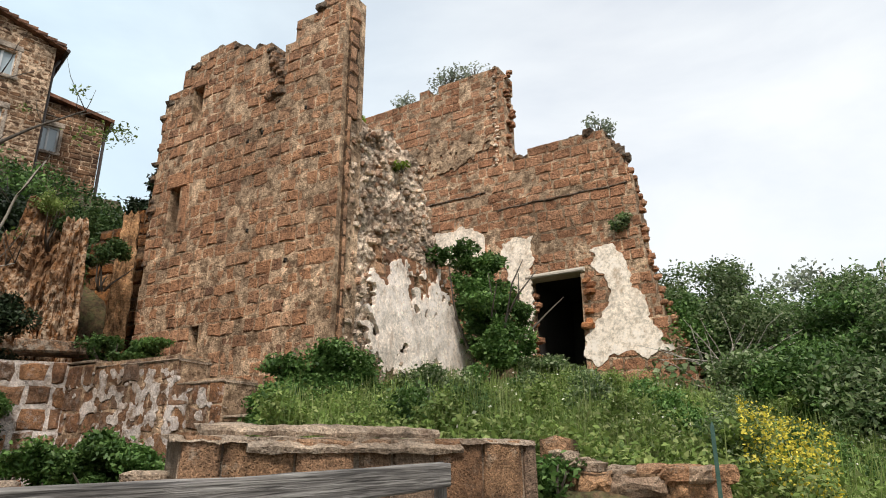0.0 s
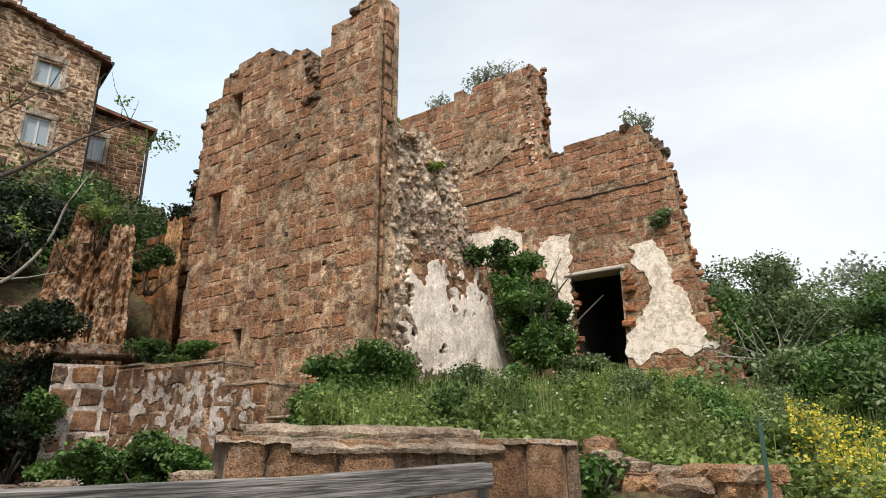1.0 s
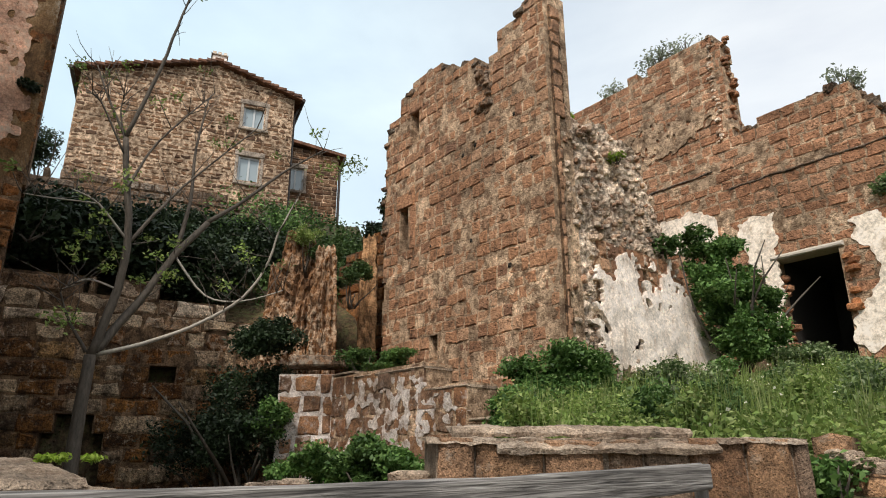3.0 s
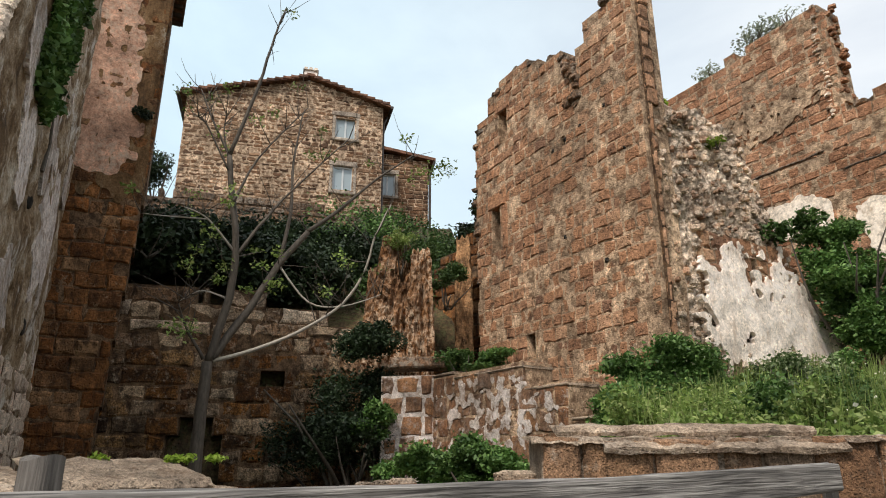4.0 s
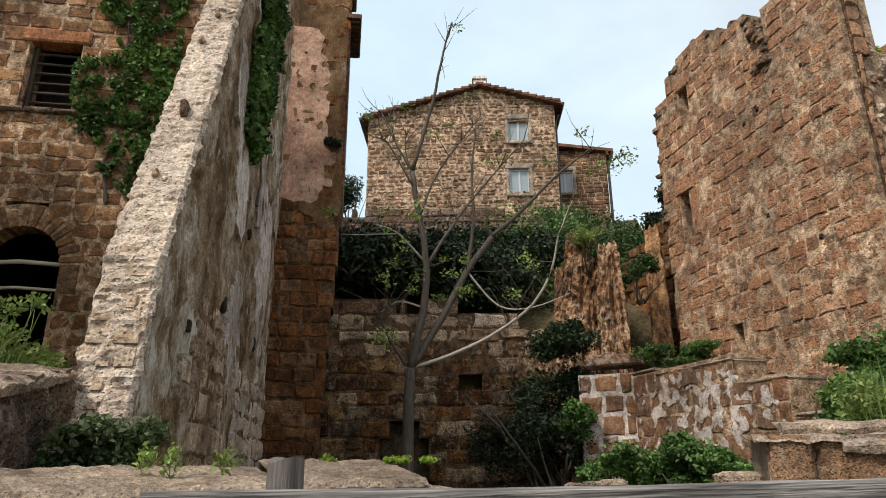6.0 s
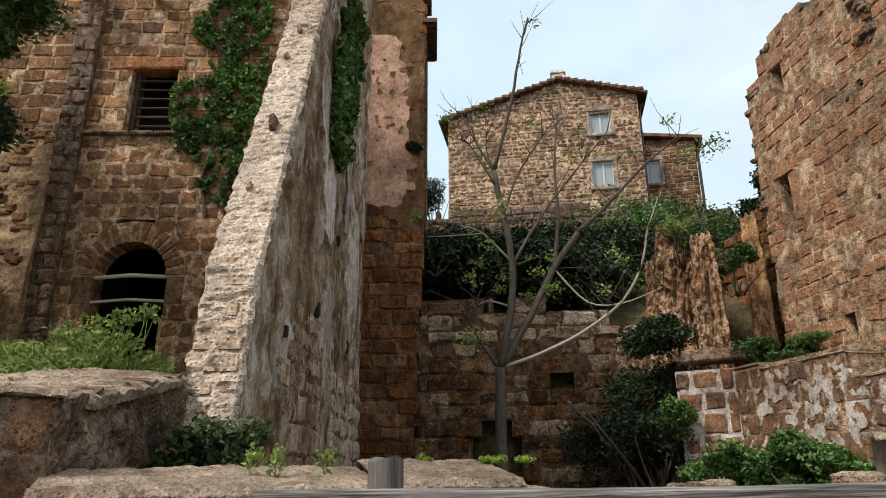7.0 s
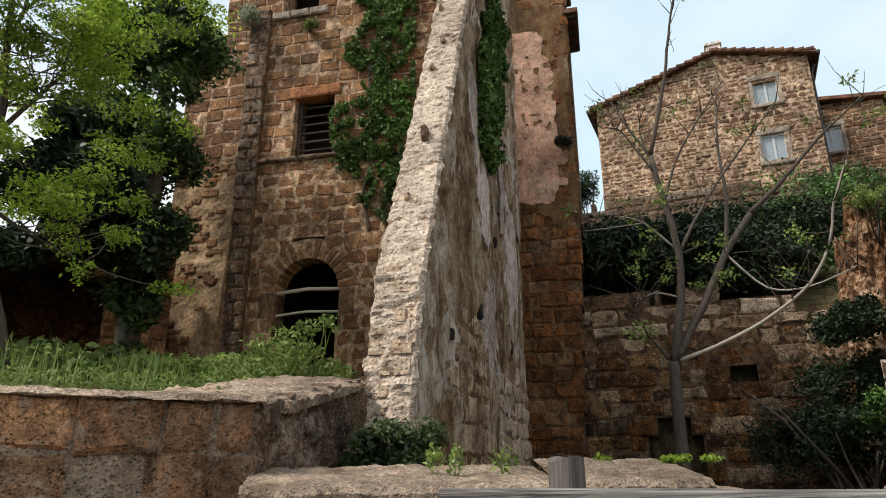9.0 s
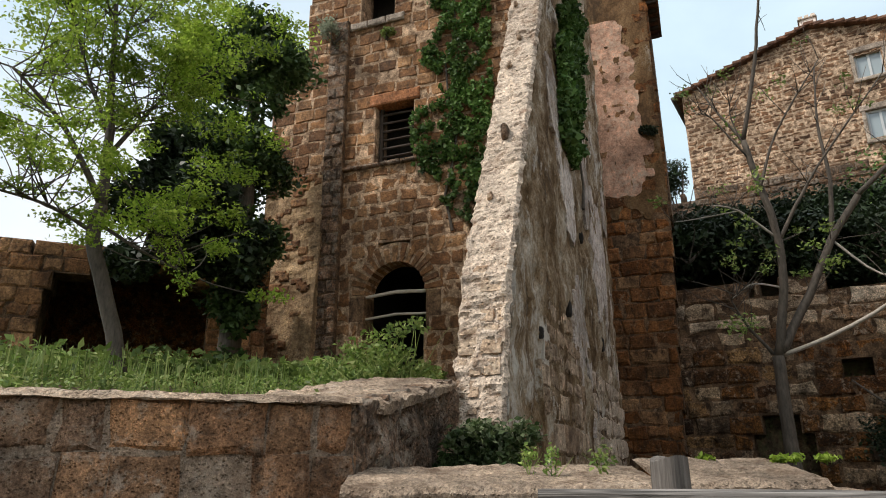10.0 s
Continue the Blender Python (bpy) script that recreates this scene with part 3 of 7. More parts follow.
def lump(rng, centre, size, jag=0.25):
    """A rough rubble stone."""
    base = [(-1, 0, 0), (1, 0, 0), (0, -1, 0), (0, 1, 0), (0, 0, -1), (0, 0, 1)]
    ends = [np.array(p, float) for p in base]
    for sx in (-1, 1):
        for sy in (-1, 1):
            for sz in (-1, 1):
                ends.append(np.array([sx, sy, sz]) * 0.68)
    ends = [e * (1 + rng.uniform(-jag, jag)) * np.array(size) + np.array(centre) for e in ends]
    faces = []
    for sx in (-1, 1):
        for sy in (-1, 1):
            for sz in (-1, 1):
                c = 6 + (sx > 0) * 4 + (sy > 0) * 2 + (sz > 0)
                x, y, z = (1 if sx > 0 else 0), (3 if sy > 0 else 2), (5 if sz > 0 else 4)
                tri = [(c, x, y), (c, y, z), (c, z, x)]
                faces += tri if sx * sy * sz > 0 else [tuple(reversed(f)) for f in tri]
    return ends, faces


def tube(points, radii, sides=7):
    """A tapered, bent limb."""
    pts = [np.array(p, float) for p in points]
    verts, faces = [], []
    for i, (p, r) in enumerate(zip(pts, radii)):
        d = pts[min(i + 1, len(pts) - 1)] - pts[max(i - 1, 0)]
        d = d / (np.linalg.norm(d) + 1e-9)
        a = np.cross(d, (0.31, 0.17, 0.93) if abs(d[2]) < 0.9 else (1, 0, 0))
        a /= np.linalg.norm(a)
        b = np.cross(d, a)
        for k in range(sides):
            t = 2 * math.pi * k / sides
            verts.append(p + r * (math.cos(t) * a + math.sin(t) * b))
    for i in range(len(pts) - 1):
        for k in range(sides):
            faces.append((i * sides + k, i * sides + (k + 1) % sides, (i + 1) * sides + (k + 1) % sides, (i + 1) * sides + k))
    faces.append(tuple(reversed(range(sides))))
    faces.append(tuple(range((len(pts) - 1) * sides, len(pts) * sides)))
    return verts, faces


def gather(pairs):
    verts, faces = [], []
    for v, f in pairs:
        n = len(verts)
        verts += list(v)
        faces += [tuple(i + n for i in q) for q in f]
    return verts, faces


def leaf_quads(centres, rs, size, up=0.3, long_=1.6):
    """One folded leaf for each place, turned at random."""
    n = len(centres)
    c = np.asarray(centres, float)
    a = rs.normal(size=(n, 3))
    a[:, 2] *= 0.7
    a /= np.linalg.norm(a, axis=1, keepdims=True)
    nn = rs.normal(size=(n, 3)) + np.array([0, 0, up * 3])
    b = np.cross(nn, a)
    b /= np.linalg.norm(b, axis=1, keepdims=True) + 1e-9
    nrm = np.cross(a, b)
    s = size * rs.uniform(0.6, 1.35, size=(n, 1))
    v = np.stack([c - a * s * long_ / 2, c + b * s * 0.42 + nrm * s * 0.12, c + a * s * long_ / 2 - nrm * s * 0.2, c - b * s * 0.42 + nrm * s * 0.12], 1).reshape(-1, 3)
    f = np.arange(4 * n).reshape(-1, 4)
    return v, f


def big_mesh(name, v, f, mat, parent=None, label=""):
    me = bpy.data.meshes.new(name)
    v, f = np.asarray(v, float), np.asarray(f, int)
    mid = (v.min(0) + v.max(0)) / 2
    k = f.shape[1]
    me.vertices.add(len(v))
    me.vertices.foreach_set("co", (v - mid).ravel())
    me.loops.add(f.size)
    me.loops.foreach_set("vertex_index", f.ravel())
    me.polygons.add(len(f))
    me.polygons.foreach_set("loop_start", np.arange(0, f.size, k))
    me.update(calc_edges=True)
    me.materials.append(mat)
    ob = new(name, me)
    ob.location = mid
    if parent is not None:
        ob.parent = parent
        ob.matrix_parent_inverse = Matrix.Translation(PLACES[parent.name]).inverted()
    if label:
        ob["label"] = label
    PLACES[ob.name] = Vector(mid)
    return ob


def crown_points(blobs, n, rs, gap=0.0, freq=1.2, shell=0.45):
    """Places for leaves in and on a set of (centre, radii) clumps, thinned by noise so that gaps show."""
    vol = np.array([r[0] * r[1] * r[2] for _, r in blobs]) ** 0.75
    pick = rs.choice(len(blobs), size=n, p=vol / vol.sum())
    d = rs.normal(size=(n, 3))
    d /= np.linalg.norm(d, axis=1, keepdims=True)
    rad = rs.uniform(shell, 1.0, size=(n, 1)) ** 0.6 * (1 + 0.18 * rs.normal(size=(n, 1)))
    c = np.array([b[0] for b in blobs], float)[pick] + d * rad * np.array([b[1] for b in blobs], float)[pick]
    if gap > 0:
        k = np.array([noise.noise(Vector(p * freq)) for p in c])
        c = c[k > -0.5 + gap]
    return c


def foliage(name, parent, blobs, n, size, mat, seed=1, gap=0.3, freq=1.2, shell=0.45, label="", long_=1.6):
    rs = np.random.RandomState(seed)
    v, f = leaf_quads(crown_points(blobs, n, rs, gap, freq, shell), rs, size, long_=long_)
    return big_mesh(name, v, f, mat, parent, label)


def twigs(parent, name, base, rng, n, length, radius, mat, up=0.8, spread=0.6, label=""):
    """A spray of thin stems."""
    out = []
    for _ in range(n):
        d = Vector((rng.uniform(-spread, spread), rng.uniform(-spread, spread), up)).normalized()
        p = Vector(base) + Vector((rng.uniform(-0.1, 0.1), rng.uniform(-0.1, 0.1), 0)) * length
        pts = [p]
        for _i in range(4):
            d = (d + Vector((rng.uniform(-0.3, 0.3), rng.uniform(-0.3, 0.3), rng.uniform(-0.2, 0.2)))).normalized()
            pts.append(pts[-1] + d * length / 4 * rng.uniform(0.7, 1.2))
        out.append(tube(pts, [radius * s for s in (1, 0.85, 0.65, 0.45, 0.2)], 5))
    return part(name, *gather(out), mat, parent, label, smooth=True)


def shrub(name, base, blobs, n, size, mat, seed, label, category="shrub", gap=0.25, freq=1.6, stems=5, group="", shell=0.3, stem_mat=None):
    """A bush: stems and a leafy crown."""
    t = thing(name, base, label, category, group)
    rng = random.Random(seed)
    high = max(b[0][2] + b[1][2] for b in blobs) - base[2]
    twigs(t, "branching", base, rng, stems, high * 0.75, 0.012 + 0.012 * high, stem_mat or M_BARK)
    foliage("leaves", t, blobs, n, size, mat, seed, gap, freq, shell)
    return t

# ---------------------------------------------------------------- ground: one sheet, rising to a bank on the right and a hill behind the court
def ground_height(x, y):
    d = math.hypot(x, y)
    az = math.degrees(math.atan2(-x, y))
    low = 0.0
    bank_d = float(np.interp(d, [3.9, 4.6, 6.5, 9.5, 12.5, 16, 30], [0.0, 1.1, 1.4, 1.9, 2.4, 2.55, 2.4]))
    right = float(np.interp(az, [-60, -33, -26, -21, -12, 14, 19], [0.45, 0.55, 0.72, 0.85, 1.0, 1.0, 0.0]))
    low += bank_d * right
    hill = float(np.interp(az, [22, 27, 62, 68], [0.0, 1.0, 1.0, 0.0]))
    low += hill * float(np.interp(d, [14.95, 15.1, 21.5, 26, 31, 60], [0.0, 4.3, 9.0, 10.3, 12.2, 12.2]))
    edge = float(np.interp(d, [3.0, 5.2, 12], [83.5, 76.0, 73.0]))
    left = max(0.0, min(1.0, (az - edge) / 1.5)) * float(np.interp(az, [130, 150], [1.0, 0.0]))
    low += left * float(np.interp(d, [3.2, 3.5, 6, 12, 30], [0.0, 1.45, 1.9, 2.6, 2.8]))
    return low + 0.05 * fbm(x * 0.7, y * 0.7) * min(1, d / 3)


def build_ground():
    rings = [0.0, 1.5, 2.6, 3.1, 3.4, 3.9, 4.3, 4.7, 5.3, 6, 7, 8, 9, 10, 11, 12, 13, 14, 14.9, 15.1, 16, 17, 18.5, 20, 21.5, 23, 25, 28, 32, 40, 60, 120, 400, 2500]
    cols = 180
    verts, faces = [], []
    for r in rings:
        for k in range(cols):
            a = 2 * math.pi * k / cols
            x, y = -r * math.sin(a), r * math.cos(a)
            z = ground_height(x, y)
            if r > 60:
                z = 0.0
            verts.append((x, y, z))
    for i in range(len(rings) - 1):
        for k in range(cols):
            a, b = i * cols + k, i * cols + (k + 1) % cols
            faces.append((a, b, b + cols, a + cols))
    tagged(piece("ground", verts, faces, M_SOIL, smooth=True, centre=False), "dark earth ground rising to a grassy bank", "ground", kind="structure")


build_ground()

# ---------------------------------------------------------------- the ruined tower house
CORNER = (-1.63, 9.87)
ruin = thing("ruined_house", (CORNER[0], CORNER[1], 2.4), "roofless ruined house of reddish brown tuff blocks on a bank", "ruin")
front = Plane(CORNER, 59)
top_front = steps([(-0.1, 9.25), (0.28, 9.4), (0.62, 9.45), (0.64, 9.32), (1.32, 9.22), (1.36, 8.75), (1.55, 8.6), (1.6, 8.4), (1.98, 8.45), (2.0, 9.0), (2.3, 9.1), (2.6, 8.95),
                   (2.65, 9.1), (3.2, 9.35), (3.3, 9.42), (4.05, 9.5), (4.1, 9.25), (4.5, 9.2), (4.55, 8.9), (4.95, 8.75), (5.05, 8.3), (5.15, 7.0)])
FRONT_HOLES = [(3.85, 4.12, 7.95, 8.7), (4.18, 4.5, 5.52, 6.48), (3.2, 3.42, 3.18, 3.68), (0.98, 1.06, 7.2, 7.29), (1.62, 1.70, 7.1, 7.2), (2.03, 2.11, 7.02, 7.11), (2.4, 2.47, 6.95, 7.03), (1.22, 1.29, 4.45, 4.53)]


def in_front(u, z):
    if any(a < u < b and c < z < d for a, b, c, d in FRONT_HOLES):
        return False
    return z < top_front(u) + 0.12 * fbm(u * 3, 5) and 0.13 <= u < 5.06 + 0.08 * fbm(z * 2, 1)


wall_front = masonry(ruin, "wall_front", front, (0.1, 5.25), (1.2, 9.8), in_front, (0.205, 0.265), (0.2, 0.38), M_TOWER, M_MORTAR, thick=0.55, seed=11, joint=0.025, proud=0.008, uneven=0.03, rough=0.018, round_=0.012, nearest=lambda u, z: abs(u - 1.6) + 0.5 * abs(z - 4))
ARRIS = (CORNER[0] - 0.111, CORNER[1] + 0.067)
side = Plane(ARRIS, -31, out_az=-121)
top_side = steps([(0, 9.3), (0.3, 9.1), (0.42, 8.7), (0.46, 7.15), (0.9, 7.1), (1.3, 7.25), (2.45, 7.0), (2.8, 6.0), (3.0, 5.4), (3.4, 4.7), (4.15, 3.9), (4.6, 3.1), (4.9, 2.4)])


def in_quoin(u, z):
    edge = 0.33 + 0.07 * fbm(z * 4, 2) if z > 6.9 else 0.16 + 0.12 * (fbm(z * 2.2, 3) + 0.3)
    return 0.06 <= u < edge and z < top_side(u)


quoin = Plane(tuple(np.array(ARRIS) + side.w[:2] * 0.045), -31, out_az=-121)
masonry(ruin, "wall_quoin", quoin, (0, 1.0), (1.2, 9.5), in_quoin, (0.24, 0.31), (0.3, 0.5), M_QUOIN, M_MORTAR_WORN, thick=0.5, seed=12, parts=80, joint=0.018, proud=0.02, round_=0.018, uneven=0.03)


def in_rubble(u, z):
    return 0.14 < u and z < top_side(u) - 0.05 + 0.15 * fbm(u * 3, 7) and not (1.95 < u < 2.2 and 5.95 < z < 6.3) and not (2.45 < u < 2.6 and 5.55 < z < 5.75)


def rubble_lift(u, z):
    d, _p = noise.voronoi(Vector((u * 8.5, z * 9.5, 0.5)))
    return 0.08 * (0.5 - d[0]) + 0.06 * fbm(u * 2.5, z * 2.5) - (0.07 if u > 0.9 and z < 4.6 else 0)


sheet(ruin, "rubble_core", side, (0.1, 5.0), (1.4, 7.5), in_rubble, M_MATRIX, out=-0.06, cell=0.04, wave=0.02, depth=0.6, lift=rubble_lift, label="broken rubble core of the wall")
back = Plane((2.41, 14.1), 59)
top_back = steps([(-2.98, 2.3), (-2.85, 2.6), (-2.5, 3.5), (-2.22, 4.2), (-2.0, 5.2), (-1.88, 7.2), (-1.6, 7.75), (-1.35, 8.3), (-1.1, 8.5), (-0.75, 8.45), (0.0, 8.4), (0.62, 8.3), (0.85, 8.2), (1.06, 8.25), (1.08, 10.8), (1.5, 10.95), (3.2, 10.85), (6.5, 10.6)])
BACK_HOLES = [(-0.58, 0.66, 2.0, 5.24), (0.78, 0.92, 5.95, 6.2)]


def in_back(u, z):
    if any(a < u < b and c < z < d for a, b, c, d in BACK_HOLES):
        return False
    return z < top_back(u + 0.07 * fbm(z * 3, 4)) + 0.1 * fbm(u * 3, 9)


wall_back = masonry(ruin, "wall_back", back, (-3.1, 6.6), (1.6, 11.2), in_back, (0.205, 0.265), (0.24, 0.46), M_BACK, M_MORTAR, thick=0.5, seed=13, joint=0.026, proud=0.008, uneven=0.026, rough=0.02, round_=0.012, nearest=lambda u, z: abs(u) + 0.4 * abs(z - 5))


def blot(u, z, cu, cz, ru, rz, seed, jag=0.35):
    return ((u - cu) / ru) ** 2 + ((z - cz) / rz) ** 2 < 1 + jag * 2 * fbm(u * 2.2, z * 2.2, seed)


sheet(ruin, "plaster", back, (-2.4, -0.4), (3.0, 6.0), polygon([(-0.82, 5.62), (-1.0, 5.74), (-1.42, 5.62), (-1.5, 5.3), (-1.78, 4.53), (-2.0, 3.81), (-2.4, 3.4), (-1.7, 3.3), (-1.3, 3.42), (-0.65, 3.2), (-0.58, 3.75), (-0.72, 4.15), (-0.98, 4.28), (-1.16, 4.45), (-1.12, 4.95), (-0.9, 5.3)], 0.16),
      M_PLASTER, out=0.02, wave=0.005, cell=0.03, label="flaking white lime plaster")
sheet(ruin, "plaster", back, (0.4, 1.6), (3.2, 6.4), polygon([(1.3, 6.1), (0.95, 6.2), (0.48, 6.12), (0.6, 5.75), (0.62, 3.4), (0.98, 3.4), (0.95, 4.9), (1.18, 5.35)], 0.12),
      M_PLASTER, out=0.02, wave=0.005, cell=0.03, label="flaking white lime plaster")
sheet(ruin, "plaster", back, (1.6, 3.3), (5.4, 7.0), polygon([(3.1, 6.7), (2.4, 6.75), (1.85, 6.6), (1.75, 6.05), (2.2, 5.8), (3.1, 6.0)], 0.15), M_PLASTER, out=0.02, wave=0.005, cell=0.03, label="flaking white lime plaster")
sheet(ruin, "render_patch", back, (1.4, 4.6), (7.8, 10.0), lambda u, z: blot(u, z, 2.9, 8.9, 1.3, 0.5, 14, 0.6) and fbm(u * 5, z * 5, 3) > -0.25, M_MORTAR, out=0.03, label="worn pale render over the stones")
sheet(ruin, "plaster", side, (0.6, 4.8), (2.3, 5.2), lambda u, z: 1.0 + 0.35 * fbm(z * 1.6, 2) + 0.3 * fbm(z * 6, u * 5, 12) < u and z < top_side(u) - 0.25 and 2.75 + 0.15 * fbm(u * 2, 1) + 0.15 * fbm(u * 8, z * 6, 3) < z < 4.3 + 0.05 * u + 0.7 * fbm(u * 2.6, z * 1.2, 5) + 0.35 * fbm(u * 7, z * 5, 8) and fbm(u * 2.4, z * 2.4, 17) > -0.62,
      M_PLASTER_OLD, out=0.035, wave=0.02, cell=0.03, label="flaking white lime plaster")

# ---------------------------------------------------------------- the walls left of the tower and round the court
rear = Plane((-5.55, 12.9), 66)
top_rear = steps([(0, 7.25), (0.5, 7.0), (1.3, 6.4), (2.2, 6.2), (3, 5.6)])
court = thing("court_walls", spot(40, 14.5, 0), "damp brown tuff retaining walls of a sunken court, shade-darkened low down", "retaining wall", kind="structure")
masonry(court, "wall_recess", rear, (-0.9, 2.6), (1.6, 7.5), lambda u, z: z < top_rear(u) + 0.1 * fbm(u * 3, 2) and not (0.1 < u < 0.38 and 2.6 < z < 4.2), (0.24, 0.32), (0.3, 0.55), M_RECESS, M_MORTAR_DARK, seed=21, parts=120, joint=0.02, proud=0.03)
COURT_P = spot(44, 14.5)
court_face = Plane((COURT_P.x, COURT_P.y), 134)
top_court = steps([(-4.5, 4.0), (-2.6, 4.1), (0, 4.75), (3.0, 4.75), (4.2, 5.3), (4.6, 7.2)])


def in_drain(u, z):
    """A low dark arch at the foot of the court wall."""
    return (u - 1.15) ** 2 / 0.3 + (max(z, 1.5) - 1.5) ** 2 / 0.42 < 1


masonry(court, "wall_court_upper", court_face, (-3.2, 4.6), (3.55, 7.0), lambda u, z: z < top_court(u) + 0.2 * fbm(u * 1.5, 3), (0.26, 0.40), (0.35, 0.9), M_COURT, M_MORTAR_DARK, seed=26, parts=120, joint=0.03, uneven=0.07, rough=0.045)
masonry(court, "wall_court", court_face, (-4.2, 4.6), (-0.4, 3.55), lambda u, z: not (-0.55 < u < -0.05 and 3.0 < z < 3.3) and not in_drain(u, z), (0.26, 0.36), (0.34, 0.7), M_DAMP_SHADED, M_MORTAR_DARK, seed=22, parts=300, joint=0.03, uneven=0.06, rough=0.035)

# low terrace wall in front of the tower
terr_p = spot(16.3, 9.0)
terrace = Plane((terr_p.x, terr_p.y), 62)
top_terr = steps([(0, 1.85), (0.42, 1.85), (0.44, 2.32), (1.35, 2.34), (1.38, 2.62), (3.2, 2.72), (3.9, 2.8)])
terr = thing("terrace_wall", terr_p, "low terrace wall with flaking whitewash over tuff", "wall", kind="structure")
masonry(terr, "wall_terrace", terrace, (0, 3.9), (0.0, 3.0), lambda u, z: z < top_terr(u), (0.31, 0.37), (0.24, 0.46), M_TERRACE, M_MORTAR, seed=23, parts=90, proud=0.012, uneven=0.016, joint=0.028, rough=0.024, round_=0.016)

# ---------------------------------------------------------------- the tall building with the spur wall
FAC = spot(54, 11.3)
facade = Plane((FAC.x, FAC.y), 144)
tall = thing("tall_house", spot(75, 12, 1.8), "tall old tuff house with an arched doorway and spur wall", "house")
FAC_HOLES = [(4.93, 5.81, 7.36, 8.88), (5.41, 6.27, 10.92, 12.3)]
ARCH_U, ARCH_Z, ARCH_R = 5.32, 4.48, 0.64


def in_arch(u, z, grow=0.0):
    return (abs(u - ARCH_U) < ARCH_R + grow * (z > 3.9) and z < ARCH_Z) or ((u - ARCH_U) ** 2 + (z - ARCH_Z) ** 2 < (ARCH_R + grow) ** 2)


def in_facade(u, z):
    if any(a < u < b and c < z < d for a, b, c, d in FAC_HOLES) or in_arch(u, z, 0.34):
        return False
    return u < 7.65 + 0.1 * fbm(z, 4) or (z < 10.7 and u < 8.5)


masonry(tall, "wall_facade_upper", facade, (1.5, 11.0), (7.25, 12.6), in_facade, (0.25, 0.33), (0.34, 0.6), M_FACADE, M_MORTAR, seed=31, joint=0.02, proud=0.01, uneven=0.02, round_=0.016, nearest=lambda u, z: abs(u - 5.5) + 0.6 * abs(z - 8))
masonry(tall, "wall_facade", facade, (1.5, 11.0), (1.6, 7.25), in_facade, (0.26, 0.33), (0.26, 0.46), M_FACADE, M_MORTAR, seed=38, joint=0.036, proud=0.008, uneven=0.016, rough=0.03, round_=0.018, nearest=lambda u, z: abs(u - 5.5) + 0.6 * abs(z - 4.5))
lane = Plane((FAC.x * 0.0 + spot(144, 1.39).x, spot(144, 1.39).y), 54, out_az=-36)


def spur_front(z):
    """How far along the spur's end stands at a height."""
    return float(np.interp(z, [0, 1.4, 2.8, 7.3, 10, 13], [4.75, 4.8, 5.15, 7.35, 8.6, 10]))


def in_lane(u, z):
    return u > spur_front(z) + 0.12


sheet(tall, "wall_side", lane, (4.7, 12.9), (-0.4, 12.8), in_lane, M_SIDE, out=0.0, cell=0.06, wave=0.05, depth=0.3, lift=lambda u, z: 0.035 * fbm(u * 1.6, z * 1.6, 4) + 0.015 * fbm(u * 6, z * 6, 8), label="streaked plastered side wall")


def build_spur():
    rows, cols, z0, z1 = 420, 14, 1.0, 12.6
    verts, faces = [], []
    for i in range(rows + 1):
        z = z0 + (z1 - z0) * i / rows
        bare = max(0.0, min(1.0, (3.6 - z) / 1.2))  # the render is gone at the foot
        ragged = 0.035 * fbm(z * 7, 2, 3) + 0.02 * fbm(z * 23, 2, 5)
        for k in range(cols + 1):
            t = k / cols
            w = -0.44 * t + 0.02 + (ragged if k == cols else 0.5 * ragged if k == 0 else 0)
            ledge_ = 0.022 * fbm(t * 1.6, z * 13, 3) + 0.012 * fbm(t * 5, z * 30, 9) + bare * 0.03 * fbm(t * 2.5, z * 9, 12)
            u = spur_front(z) + 0.03 * fbm(z * 2.5, w * 6, 3) + ledge_ + (0.05 if k in (0, cols) else 0)
            verts.append((u, w + 0.012 * fbm(z * 6, k, 8), z))
    for i in range(rows):
        for k in range(cols):
            a = i * (cols + 1) + k
            faces.append((a, a + 1, a + cols + 2, a + cols + 1))
    n = len(verts)
    for i in range(rows + 1):
        z = z0 + (z1 - z0) * i / rows
        verts.append((12.0, -0.44, z))
    for i in range(rows):
        a = i * (cols + 1) + cols
        faces.append((a, n + i, n + i + 1, a + cols + 1))
    part("spur_wall", lane.world(verts), lane.faces(faces), M_SPUR, tall, "sloping limewashed spur wall")


build_spur()
wing = Plane((spot(59.9, 14.0).x, spot(59.9, 14.0).y), -36, out_az=225)
masonry(tall, "wall_wing", wing, (-0.2, 1.28), (-0.4, 12.9), lambda u, z: u < 1.28 - 0.05 * max(0, 7 - z), (0.26, 0.34), (0.3, 0.6), M_RECESS, M_MORTAR_DARK, thick=3.0, seed=33, parts=100, uneven=0.05, rough=0.03)
sheet(tall, "plaster", wing, (-0.15, 1.25), (6.4, 11.4), lambda u, z: z > 6.82 + 0.9 * (u - 0.35) ** 2 + 0.12 * fbm(u * 4, z * 2) and u < 0.95 - 0.10 * max(0, z - 7.5) + 0.35 * fbm(z * 2.2, u * 2, 2) and fbm(u * 2, z * 1.4, 31) > -0.55, M_PINK, wave=0.006, cell=0.04, out=0.025, label="faded pink plaster")
sheet(tall, "worn_render", wing, (-0.15, 1.3), (5.9, 12.85), lambda u, z: u < 1.26 - 0.05 * max(0, 7 - z) + 0.03 * fbm(z * 3, 2) and z > 6.5 + 0.5 * fbm(u * 2, 4), M_WEATHERED, out=0.012, cell=0.05, wave=0.02, depth=0.04, lift=lambda u, z: 0.02 * fbm(u * 5, z * 2, 3), label="brown weathered render")
